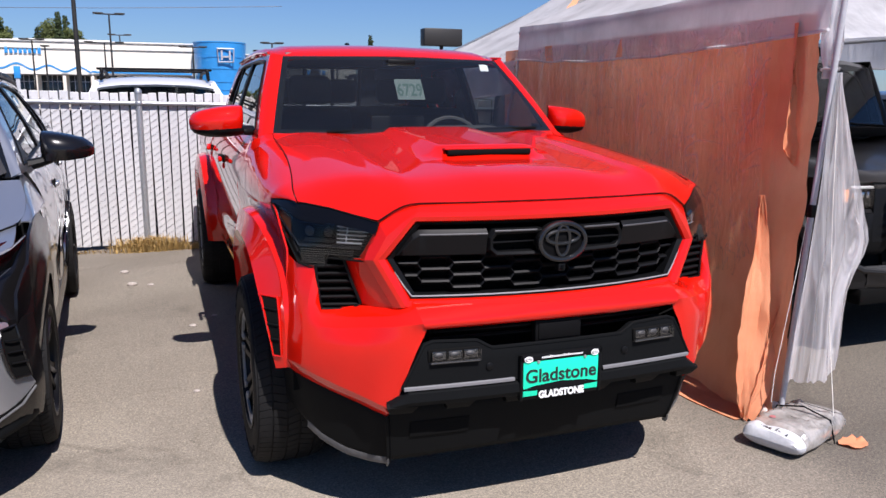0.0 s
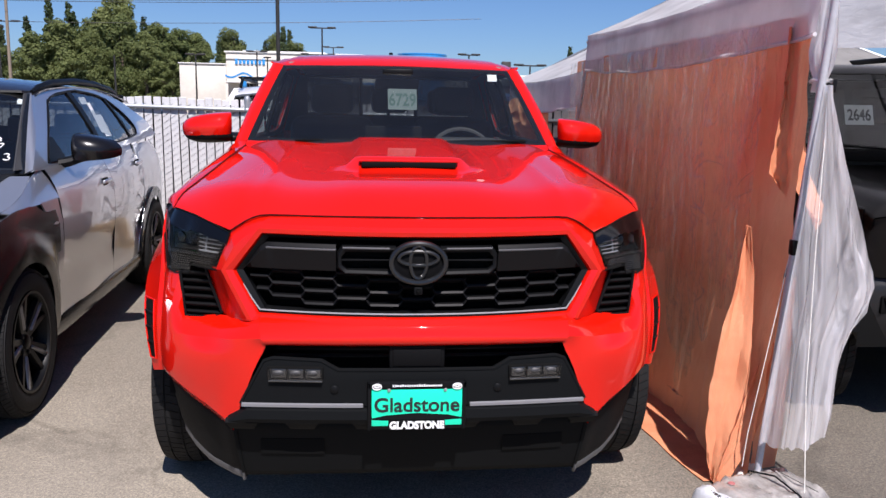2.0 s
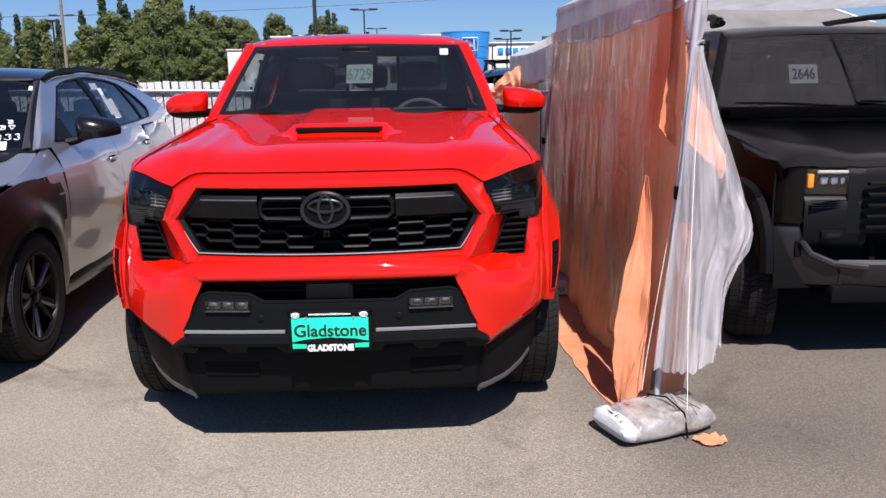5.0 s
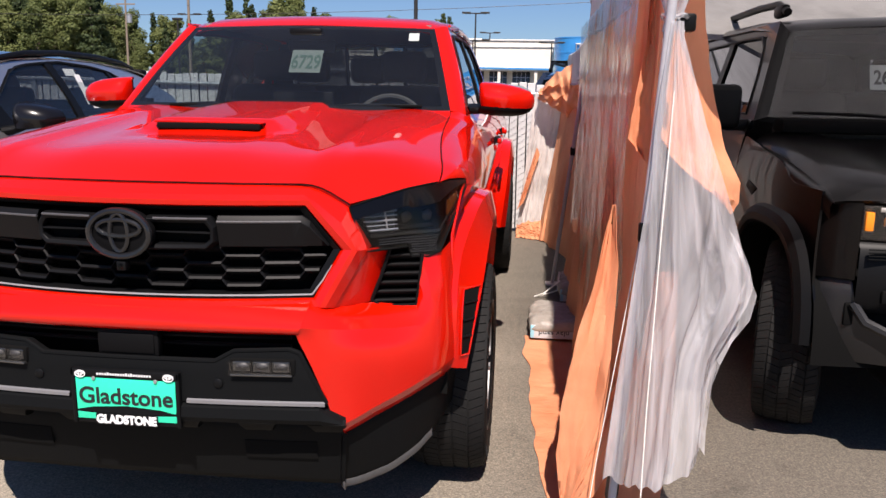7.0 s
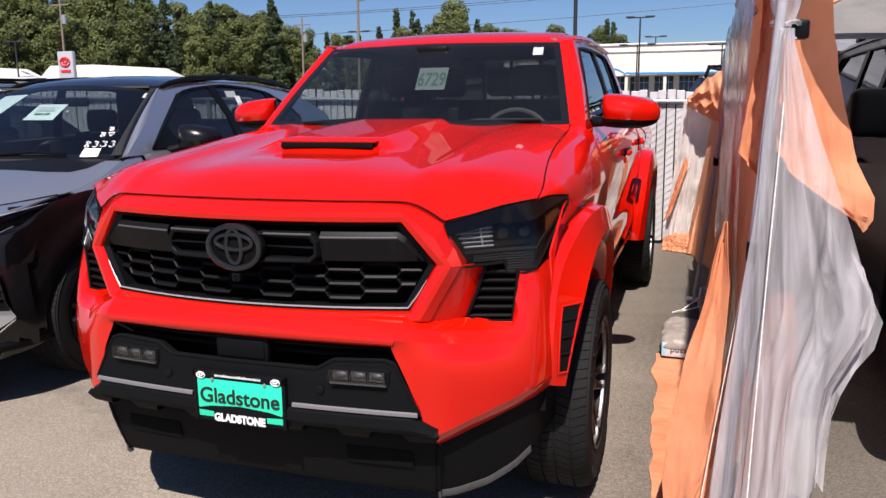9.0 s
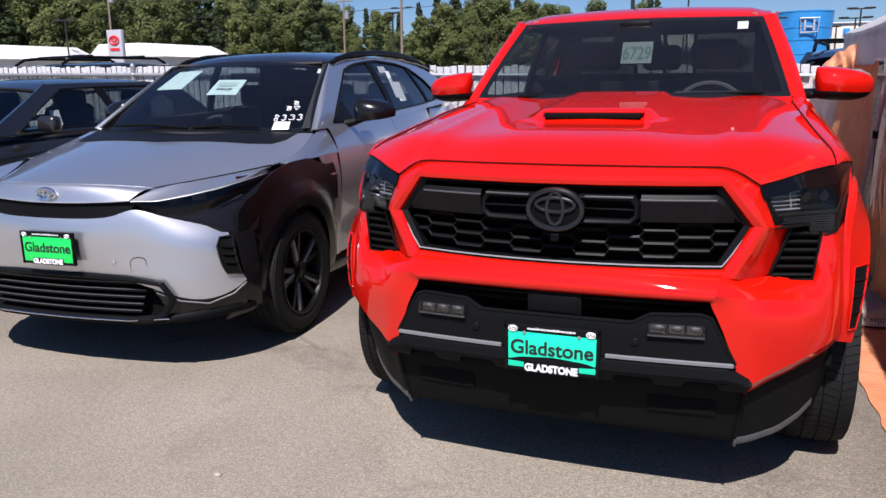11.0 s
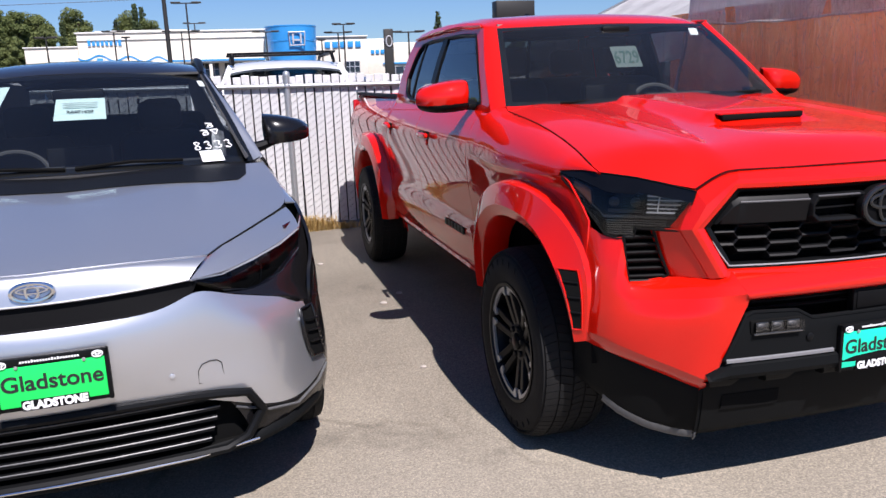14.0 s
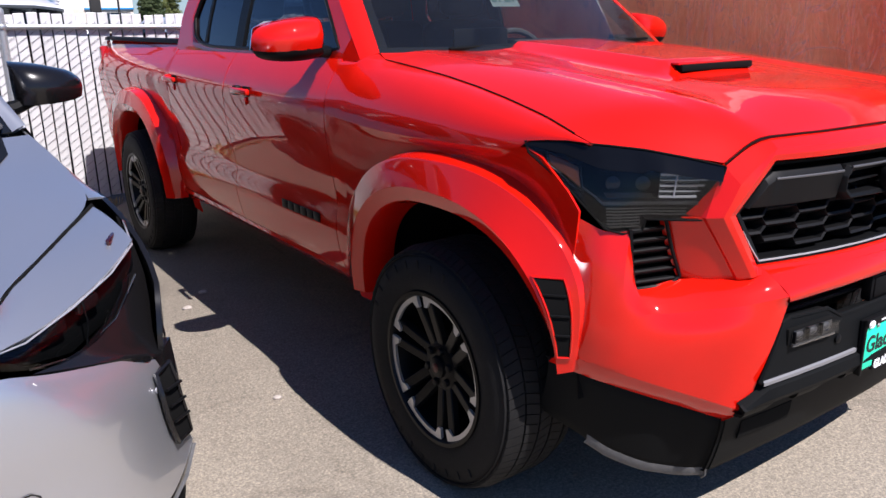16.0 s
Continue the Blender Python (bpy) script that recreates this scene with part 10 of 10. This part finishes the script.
# parked cars of which only the upper part shows over the slats
def parked_car(x, y, yaw, paint, length, width, height, bonnet, label, rails=False, seats=False):
    t = thing("parked_car", pose(x, y, 0, 0, 0, yaw), label, "car", "cars beyond the fence")
    L_, W, H, B = length, width / 2, height, bonnet
    prof = [(0.0, 0.45), (0.02, 0.62), (0.10, B - 0.12), (0.9, B), (1.25, B + 0.04)]
    belt = B + 0.06
    pane = GLASS_SIDE if seats else GLASS_DARK

    def body_row(y_, z_, w):
        return [(-w * 0.97, y_, 0.28), (-w, y_, 0.5), (-w * 0.99, y_, z_ - 0.12), (-w * 0.93, y_, z_ - 0.02), (-w * 0.6, y_, z_ + 0.015), (0, y_, z_ + 0.03), (w * 0.6, y_, z_ + 0.015), (w * 0.93, y_, z_ - 0.02), (w * 0.99, y_, z_ - 0.12), (w, y_, 0.5), (w * 0.97, y_, 0.28)]
    rows = [body_row(0.0, 0.66, W * 0.80), body_row(0.10, B - 0.14, W * 0.92), body_row(0.35, B - 0.05, W), body_row(0.9, B, W), body_row(1.3, belt, W), body_row(2.4, belt, W), body_row(L_ - 0.8, belt + 0.03, W), body_row(L_ - 0.15, belt - 0.02, W * 0.95), body_row(L_, belt - 0.25, W * 0.86)]
    part("body", patch(rows, (0, 0, 1)), paint, t, sub=1)
    ry = [(1.95, H - 0.08), (2.15, H - 0.025), (2.7, H), (3.5, H - 0.01), (L_ - 0.75, H - 0.07), (L_ - 0.6, H - 0.10)]
    part("roof", patch([[(u * W * 0.72, y_, z_ - 0.05 * abs(u) ** 3) for u in (-1, -0.9, -0.6, 0, 0.6, 0.9, 1)] for y_, z_ in ry], (0, 0, 1)), paint, t, solid=0.03, sub=1)
    part("windscreen", patch([[(u * mix(W * 0.86, W * 0.72, f), mix(1.18, 1.97, f) + 0.08 * u * u, mix(belt - 0.01, H - 0.09, f)) for u in (-1, -0.5, 0, 0.5, 1)] for f in (0, 0.5, 1)], (0, -1, 0.5)), GLASS_DARK, t)
    part("rear_window", patch([[(u * mix(W * 0.86, W * 0.70, f), mix(L_ - 0.18, L_ - 0.62, f), mix(belt, H - 0.12, f)) for u in (-1, -0.5, 0, 0.5, 1)] for f in (0, 0.5, 1)], (0, 1, 0.5)), GLASS_DARK, t)
    outer = [(1.16, 0.0), (1.55, 0.5), (1.97, 1.0), (2.6, 1.02), (3.2, 1.02), (L_ - 0.62, 0.97), (L_ - 0.40, 0.5), (L_ - 0.16, 0.0), (L_ - 1.4, -0.03), (2.4, -0.03)]
    inner = [(1.50, 0.06), (1.78, 0.5), (2.10, 0.88), (2.6, 0.92), (3.2, 0.92), (L_ - 0.95, 0.84), (L_ - 0.78, 0.5), (L_ - 0.85, 0.14), (L_ - 1.4, 0.06), (2.4, 0.05)]
    for sg in (1, -1):
        sp = lambda y_, h, o=0.0: (sg * (mix(W * 0.94, W * 0.72, h) + 0.015 * math.sin(math.pi * max(0, h)) + o), y_, mix(belt, H - 0.065, h))
        part("cab_side", patch([[sp(mix(a_[0], b_[0], f), mix(a_[1], b_[1], f)) for a_, b_ in zip(outer, inner)] for f in (0, 0.5, 0.94)] + [[sp(b_[0], b_[1], -0.015) for b_ in inner]], (sg, 0, 0), close=True), paint, t, solid=0.01, angle=50)
        part("side_window", patch([[sp(mix(y_, 2.6, f), mix(h, 0.5, f), -0.010) for y_, h in inner] for f in (0, 0.4, 0.98)], (sg, 0, 0), close=True), pane, t).visible_shadow = False
        part("window_seal", tube([sp(y_, h, -0.002) for y_, h in inner], 0.009, 6, closed=True), SATIN, t)
        part("front_pillar", patch([[(sg * mix(W * 0.84, W * 0.70, f), mix(1.20, 1.98, f) + 0.07, mix(belt, H - 0.08, f)), (sg * mix(W * 0.90, W * 0.72, f), mix(1.17, 1.97, f), mix(belt, H - 0.07, f)), sp(mix(1.16, 1.97, f), f)] for f in (0, 0.33, 0.66, 1)], (sg, -1, 0)), paint, t, solid=0.012)
        part("rear_pillar", patch([[(sg * mix(W * 0.84, W * 0.68, f), mix(L_ - 0.19, L_ - 0.63, f), mix(belt, H - 0.11, f)), (sg * mix(W * 0.91, W * 0.73, f), mix(L_ - 0.17, L_ - 0.61, f), mix(belt, H - 0.08, f)), sp(mix(L_ - 0.17, L_ - 0.63, f), f * 0.97)] for f in (0, 0.33, 0.66, 1)], (sg, 1, 0)), paint, t, solid=0.012)
        part("centre_pillar", patch([[sp(y_ - 0.08 * h, h, 0.002) for h in (0.04, 0.5, 0.92)] for y_ in (2.58, 2.68)], (sg, 0, 0)), SATIN, t, solid=0.012)
        part("door_mirror", box(sg * (W + 0.09), 1.62, belt + 0.07, 0.18, 0.11, 0.13, 0.04, 3), paint, t)
        for yy in (0.85, L_ - 0.95):
            w = part("wheel", moved(lathe([(0.22, 0.10), (0.30, 0.115), (0.33, 0.07), (0.335, 0.0), (0.33, -0.09), (0.2, -0.1)], 28), Matrix.Translation((sg * (W - 0.11), yy, 0.335))), RUBBER, t)
            part("rim", moved(lathe([(0.225, 0.09), (0.20, 0.08), (0.06, 0.085), (0, 0.085)], 20), Matrix.Translation((sg * (W - 0.11), yy, 0.335)) @ (Matrix.Rotation(math.pi, 4, "Z") if sg < 0 else Matrix())), ALU, w)
        if rails:
            part("roof_rail", tube([(sg * W * 0.66, y_, H + z_) for y_, z_ in ((2.15, -0.03), (2.3, 0.045), (3.6, 0.05), (L_ - 0.9, 0.03), (L_ - 0.75, -0.06))], 0.022, 8), SATIN, t)
    if rails:
        for yy in (2.6, 3.5):
            part("cross_bar", box(0, yy, H + 0.07, W * 1.45, 0.07, 0.03, 0.01), SATIN, t)
    if seats:
        for x_, y_ in ((-0.36, 2.45), (0.36, 2.45), (-0.36, 3.3), (0.36, 3.3)):
            s_ = part("seat", box(x_, y_, 0.95, 0.48, 0.15, 0.55, 0.07, 3, Matrix.Rotation(radians(-14), 4, "X")), FABRIC, t)
            part("headrest", box(x_, y_ + 0.09, 1.27, 0.25, 0.10, 0.16, 0.045, 3), FABRIC, s_)
        part("mirror_paper", box(W * 0.83, 1.95, belt + 0.10, 0.002, 0.10, 0.13, rot=Matrix.Rotation(radians(-15), 4, "Y")), PAPER, t)
    part("spoiler", patch([[(u * W * 0.70, y_, z_ - 0.05 * abs(u) ** 3) for u in (-1, -0.9, -0.6, 0, 0.6, 0.9, 1)] for y_, z_ in ((L_ - 0.72, H - 0.065), (L_ - 0.56, H - 0.095), (L_ - 0.46, H - 0.125), (L_ - 0.50, H - 0.15))], (0, 0, 1)), paint, t, solid=0.012)
    part("cabin_dark", box(0, (1.9 + L_) / 2, 0.75, W * 1.7, L_ - 2.2, 0.6, 0.05), VOID, t)
    return t


PAINTS = {"white": mat("white car paint", (0.75, 0.75, 0.76), 0.3, 0, 1.0, grain=0.02, scale=300), "black": BLACK_PAINT, "maroon": mat("maroon car paint", (0.09, 0.008, 0.015), 0.3, 0.2, 1.0), "grey": mat("grey car paint", (0.12, 0.13, 0.14), 0.3, 0.5, 1.0), "silver": SILVER, "navy": mat("dark blue car paint", (0.012, 0.02, 0.04), 0.3, 0.2, 1.0)}
for x, y, yaw, paint, l, w, h, b, label, rails in (
        (-1.19, 15.1, 180, "white", 4.5, 1.92, 1.76, 1.14, "white SUV with black roof rack behind the slatted fence", True),
        (-8.5, 13.5, 168, "black", 4.7, 1.86, 1.74, 1.10, "black SUV with roof rack behind the slatted fence", True),
        (-12.2, 14.4, 168, "white", 4.6, 1.84, 1.62, 1.10, "white SUV behind the slatted fence", False),
        (-4.9, 20.0, 96, "maroon", 4.7, 1.86, 1.62, 1.06, "maroon car behind the slatted fence", False),
        (2.6, 14.8, 170, "navy", 4.7, 1.88, 1.72, 1.10, "dark blue SUV with roof rack behind the slatted fence", True),
        (1.2, 24.0, 175, "grey", 4.6, 1.84, 1.55, 1.0, "grey car parked in a far row", False),
        (-6.6, 25.0, 180, "silver", 4.6, 1.82, 1.48, 0.98, "silver saloon parked in a far row", False),
        (4.2, 25.0, 180, "white", 4.6, 1.82, 1.60, 1.0, "white car parked in a far row", False),
        (-14.5, 24.0, 170, "navy", 4.6, 1.82, 1.60, 1.0, "dark car parked in a far row", False),
        (-18.0, 24.0, 170, "grey", 4.6, 1.82, 1.55, 1.0, "grey hatchback parked in a far row", False),
        (-5.45, 3.62, 3, "black", 4.3, 1.80, 1.48, 0.98, "black saloon parked beside the silver crossover", False)):
    parked_car(x, y, yaw, PAINTS[paint], l, w, h, b, label, rails, y < 5)
parked_car(6.2, 4.2, 0, PAINTS["grey"], 4.7, 1.86, 1.60, 1.05, "grey car parked beyond the black off-roader")

# weeds at the fence foot, pebbles
DRY = mat("dry straw grass", (0.42, 0.28, 0.10), 0.8, grain=0.2, scale=20)


def weeds(x, y, n, w, h, seed, label):
    rng = random.Random(seed)
    verts, faces = [], []
    for _ in range(n):
        bx_, by_ = rng.gauss(0, w * 0.36), rng.uniform(-0.08, 0.04)
        a, l = rng.uniform(0, 6.283), h * rng.uniform(0.45, 1.0)
        lean = rng.uniform(0.1, 0.9)
        dx, dy = math.cos(a) * lean * l, math.sin(a) * lean * l * 0.6 - 0.03
        s = Vector((-math.sin(a), math.cos(a), 0)) * 0.003
        i = len(verts)
        p0, p1, p2 = Vector((bx_, by_, 0)), Vector((bx_ + dx * 0.4, by_ + dy * 0.4, l * 0.7)), Vector((bx_ + dx, by_ + dy, l * (1 - 0.4 * lean)))
        verts += [p0 - s, p0 + s, p1 + s, p1 - s, p2]
        faces += [(i, i + 1, i + 2, i + 3), (i + 3, i + 2, i + 4)]
    ob = part("dry_grass", from_faces(verts, faces), DRY)
    ob.location = (x, y, 0)
    tagged(ob, label, "grass", kind="stuff")


weeds(-1.36, 8.72, 900, 0.42, 0.20, 3, "tuft of dry straw grass at the fence foot")
weeds(-0.95, 8.74, 220, 0.30, 0.09, 5, "short dry weeds along the fence foot")
weeds(-1.95, 8.78, 150, 0.45, 0.05, 6, "sparse dry weeds along the fence foot")
STONE = mat("pale pebble", (0.34, 0.30, 0.27), 0.8, grain=0.15, scale=60)
for x, y, s in ((-1.57, 7.75, 0.030), (-1.50, 7.25, 0.034), (-1.14, 4.68, 0.014), (-1.36, 7.2, 0.02), (-0.95, 6.1, 0.018), (-1.10, 5.9, 0.02), (-2.3, 2.4, 0.012), (-1.2, 2.75, 0.012), (0.4, 2.0, 0.01)):
    bm = bmesh.new()
    bmesh.ops.create_icosphere(bm, subdivisions=2, radius=s)
    for v in bm.verts:
        v.co = Vector((v.co.x * 1.3, v.co.y, max(-0.3 * s, v.co.z * 0.55))) * (1 + 0.3 * n3(v.co.x * 60, v.co.y * 60, x))
    ob = part("pebble", bm, STONE)
    ob.location = (x, y, 0.25 * s)
    tagged(ob, "small pale pebble lying on the asphalt", "pebble", "pebbles")


# ---- trees ----
BARK = mat("tree bark", (0.10, 0.075, 0.055), 0.9, grain=0.3, scale=8)


def leaf_material(name, a, b):
    m = bpy.data.materials.new(name)
    m.use_nodes = True
    nt = m.node_tree
    N, L = nt.nodes, nt.links
    p = N["Principled BSDF"]
    p.inputs["Roughness"].default_value, p.inputs["Specular IOR Level"].default_value = 0.6, 0.2
    g, oi, r = N.new("ShaderNodeNewGeometry"), N.new("ShaderNodeObjectInfo"), N.new("ShaderNodeValToRGB")
    ad = N.new("ShaderNodeMath")
    ad.operation = "MULTIPLY_ADD"
    ad.inputs[1].default_value = 0.55
    ml = N.new("ShaderNodeMath")
    ml.operation = "MULTIPLY"
    ml.inputs[1].default_value = 0.45
    L.new(oi.outputs["Random"], ml.inputs[0])
    L.new(g.outputs["Random Per Island"], ad.inputs[0])
    L.new(ml.outputs[0], ad.inputs[2])
    r.color_ramp.elements[0].color, r.color_ramp.elements[1].color = (*a, 1), (*b, 1)
    L.new(ad.outputs[0], r.inputs[0])
    L.new(r.outputs[0], p.inputs["Base Color"])
    tl, mx = N.new("ShaderNodeBsdfTranslucent"), N.new("ShaderNodeMixShader")
    L.new(r.outputs[0], tl.inputs[0])
    mx.inputs[0].default_value = 0.45
    L.new(p.outputs[0], mx.inputs[1])
    L.new(tl.outputs[0], mx.inputs[2])
    L.new(mx.outputs[0], N["Material Output"].inputs[0])
    return m


LEAF = leaf_material("broad leaves", (0.082, 0.112, 0.038), (0.235, 0.262, 0.098))
NEEDLE = leaf_material("dark needles", (0.040, 0.062, 0.029), (0.105, 0.138, 0.058))


def leaf_cloud(blobs, count, size, seed, needle=False):
    """Small leaf quads scattered over the shells of blobs (centre, radii)."""
    rng = random.Random(seed)
    verts, faces = [], []
    tot = sum(r.x * r.z for _, r in blobs)
    for c, r in blobs:
        for _ in range(int(count * r.x * r.z / tot)):
            d = Vector((rng.gauss(0, 1), rng.gauss(0, 1), rng.gauss(0, 1))).normalized()
            f = rng.uniform(0.45, 1.08) ** 0.6
            p = c + Vector((d.x * r.x, d.y * r.y, d.z * r.z)) * f
            n = (d + Vector((rng.uniform(-0.8, 0.8), rng.uniform(-0.8, 0.8), rng.uniform(-0.3, 0.9)))).normalized()
            u = n.orthogonal().normalized()
            v = n.cross(u)
            a = rng.uniform(0, 6.283)
            u, v = u * math.cos(a) + v * math.sin(a), v * math.cos(a) - u * math.sin(a)
            s = size * rng.uniform(0.6, 1.5)
            i = len(verts)
            verts += [p - u * s, p + v * s * 0.6, p + u * s, p - v * s * 0.6]
            faces.append((i, i + 1, i + 2, i + 3))
    return from_faces(verts, faces)


def broad_tree(seed, h, spread=1.0):
    rng = random.Random(seed)
    t = thing("tree", Matrix(), "leafy broad green tree in full summer leaf", "tree", "trees beyond the car park")
    limbs = [tube([(0, 0, 0), (0.2, 0.1, h * 0.3), (0.1, 0.2, h * 0.6), (0, 0, h * 0.85)], [0.35, 0.28, 0.18, 0.05], 8)]
    blobs = [(Vector((0, 0, h * 0.62)), Vector((h * 0.13 * spread, h * 0.13 * spread, h * 0.28)))]
    for k in range(64):
        a, f = rng.uniform(0, 6.283), rng.uniform(0.0, 1.0)
        z = h * mix(0.14, 0.93, f)
        wide = h * 0.23 * spread * math.sin(math.pi * min(1, 0.20 + 0.72 * f)) ** 0.7
        rr = wide * rng.uniform(0.35, 1.0)
        c = Vector((math.cos(a) * rr, math.sin(a) * rr, z))
        q = h * rng.uniform(0.028, 0.072)
        blobs.append((c, Vector((q * 1.1, q * 1.1, q * rng.uniform(0.8, 1.3)))))
        if k % 4 == 0:
            limbs.append(tube([(0.1, 0.1, z * 0.6), tuple(c * 0.6 + Vector((0, 0, z * 0.34))), tuple(c)], [0.12, 0.08, 0.03], 6))
    part("trunk", joined(*limbs), BARK, t)
    part("crown", leaf_cloud(blobs, 14000, 0.150, seed), LEAF, t, flat=True)
    return t


def conifer(seed, h):
    rng = random.Random(seed)
    t = thing("conifer", Matrix(), "tall dark pointed conifer tree", "tree", "trees beyond the car park")
    part("trunk", tube([(0, 0, 0), (0, 0, h)], [0.3, 0.03], 8), BARK, t)
    blobs = []
    n = 22
    for k in range(n):
        f = k / (n - 1)
        z = mix(0.08, 0.97, f) * h
        r = mix(0.21, 0.030, f ** 0.8) * h * rng.uniform(0.75, 1.15)
        for q in range(5):
            a = rng.uniform(0, 6.283)
            out = rng.uniform(0.35, 0.75)
            blobs.append((Vector((math.cos(a) * r * out, math.sin(a) * r * out, z - 0.12 * r + rng.uniform(-0.25, 0.25))), Vector((r * 0.42, r * 0.42, h * 0.026))))
    part("crown", leaf_cloud(blobs, 8500, 0.165, seed, True), NEEDLE, t, flat=True)
    return t


def grove():
    rng = random.Random(11)
    kinds = [broad_tree(21, 12), broad_tree(22, 11, 1.15), broad_tree(23, 13, 0.85), conifer(31, 15), conifer(32, 13), broad_tree(24, 14, 0.62)]
    spots = []
    # (azimuth from the car park, elevation of the tops, kind) along the skyline
    sky = [(-56, 7.0), (-48.6, 7.2), (-44, 7.3), (-39.5, 7.0), (-35.6, 6.7), (-33.7, 5.5), (-31.8, 5.8), (-29.2, 5.4), (-26.8, 4.4), (-24.8, 4.1), (-22, 4.5), (-20.5, 4.8), (-19, 5.0), (-17.3, 5.9), (-15.5, 5.3), (-14, 5.2), (-12.5, 4.3), (-10, 4.2), (-8.2, 3.7), (-7, 3.3)]
    a = -58.0
    while a < -7.2:
        e = curve(sky, a) + rng.uniform(-0.9, 0.25)
        kind = rng.choice([0, 1, 2, 5, 2, 5, 3, 4, 3])
        if -22 < a < -18.5:
            kind = rng.choice([3, 4, 3])
        spots.append((a, e, kind, rng.uniform(118, 135)))
        a += rng.uniform(0.8, 1.5)
    a = -60.0
    while a < -8.5:
        spots.append((a, curve(sky, a) * rng.uniform(0.55, 0.90), rng.choice([0, 1, 2, 5, 4]), rng.uniform(100, 112)))
        a += rng.uniform(1.1, 1.9)
    spots += [(-29.2, 6.3, 3, 104), (-28.9, 5.6, 4, 106), (-20.6, 5.5, 3, 112), (-19.4, 5.3, 4, 112), (-33.2, 5.9, 4, 108), (-16.6, 6.1, 2, 115), (-7.6, 3.3, 3, 112), (-7.1, 3.5, 4, 115), (-6.4, 4.1, 5, 116), (-5.9, 4.5, 3, 113), (-5.4, 4.3, 3, 114), (-4.9, 3.5, 2, 114), (-4.4, 3.1, 5, 112), (-1.4, 2.7, 4, 118), (14.3, 3.6, 3, 100), (14.7, 2.6, 4, 101), (13.8, 2.0, 4, 104), (14.5, 2.2, 1, 106), (15.6, 2.0, 2, 108), (20, 2.4, 0, 120), (23, 2.6, 1, 118), (27, 2.5, 2, 118), (32, 2.8, 0, 116), (38, 3, 1, 115), (-65, 5, 2, 110), (-72, 5, 0, 110), (-80, 5, 1, 110), (46, 3, 0, 110), (55, 3, 2, 110)]
    used = set()
    heights = [12, 11, 13, 15, 13, 14]
    for az, el, k, d in spots:
        x, y = d * math.sin(radians(az)), d * math.cos(radians(az))
        h = 1.5 + math.tan(radians(el + (0.75 if el > 3.3 else 0.3))) * d
        s = h / heights[k] / (1.0 if k in (3, 4) else 0.97)
        m = Matrix.Translation((x, y, 0)) @ Matrix.Rotation(rng.uniform(0, 6.283), 4, "Z") @ Matrix.Diagonal((s, s, s, 1))
        if k in used:
            o = copy_thing(kinds[k], m)
            o.matrix_basis = m
        else:
            kinds[k].matrix_world = m
            used.add(k)


grove()
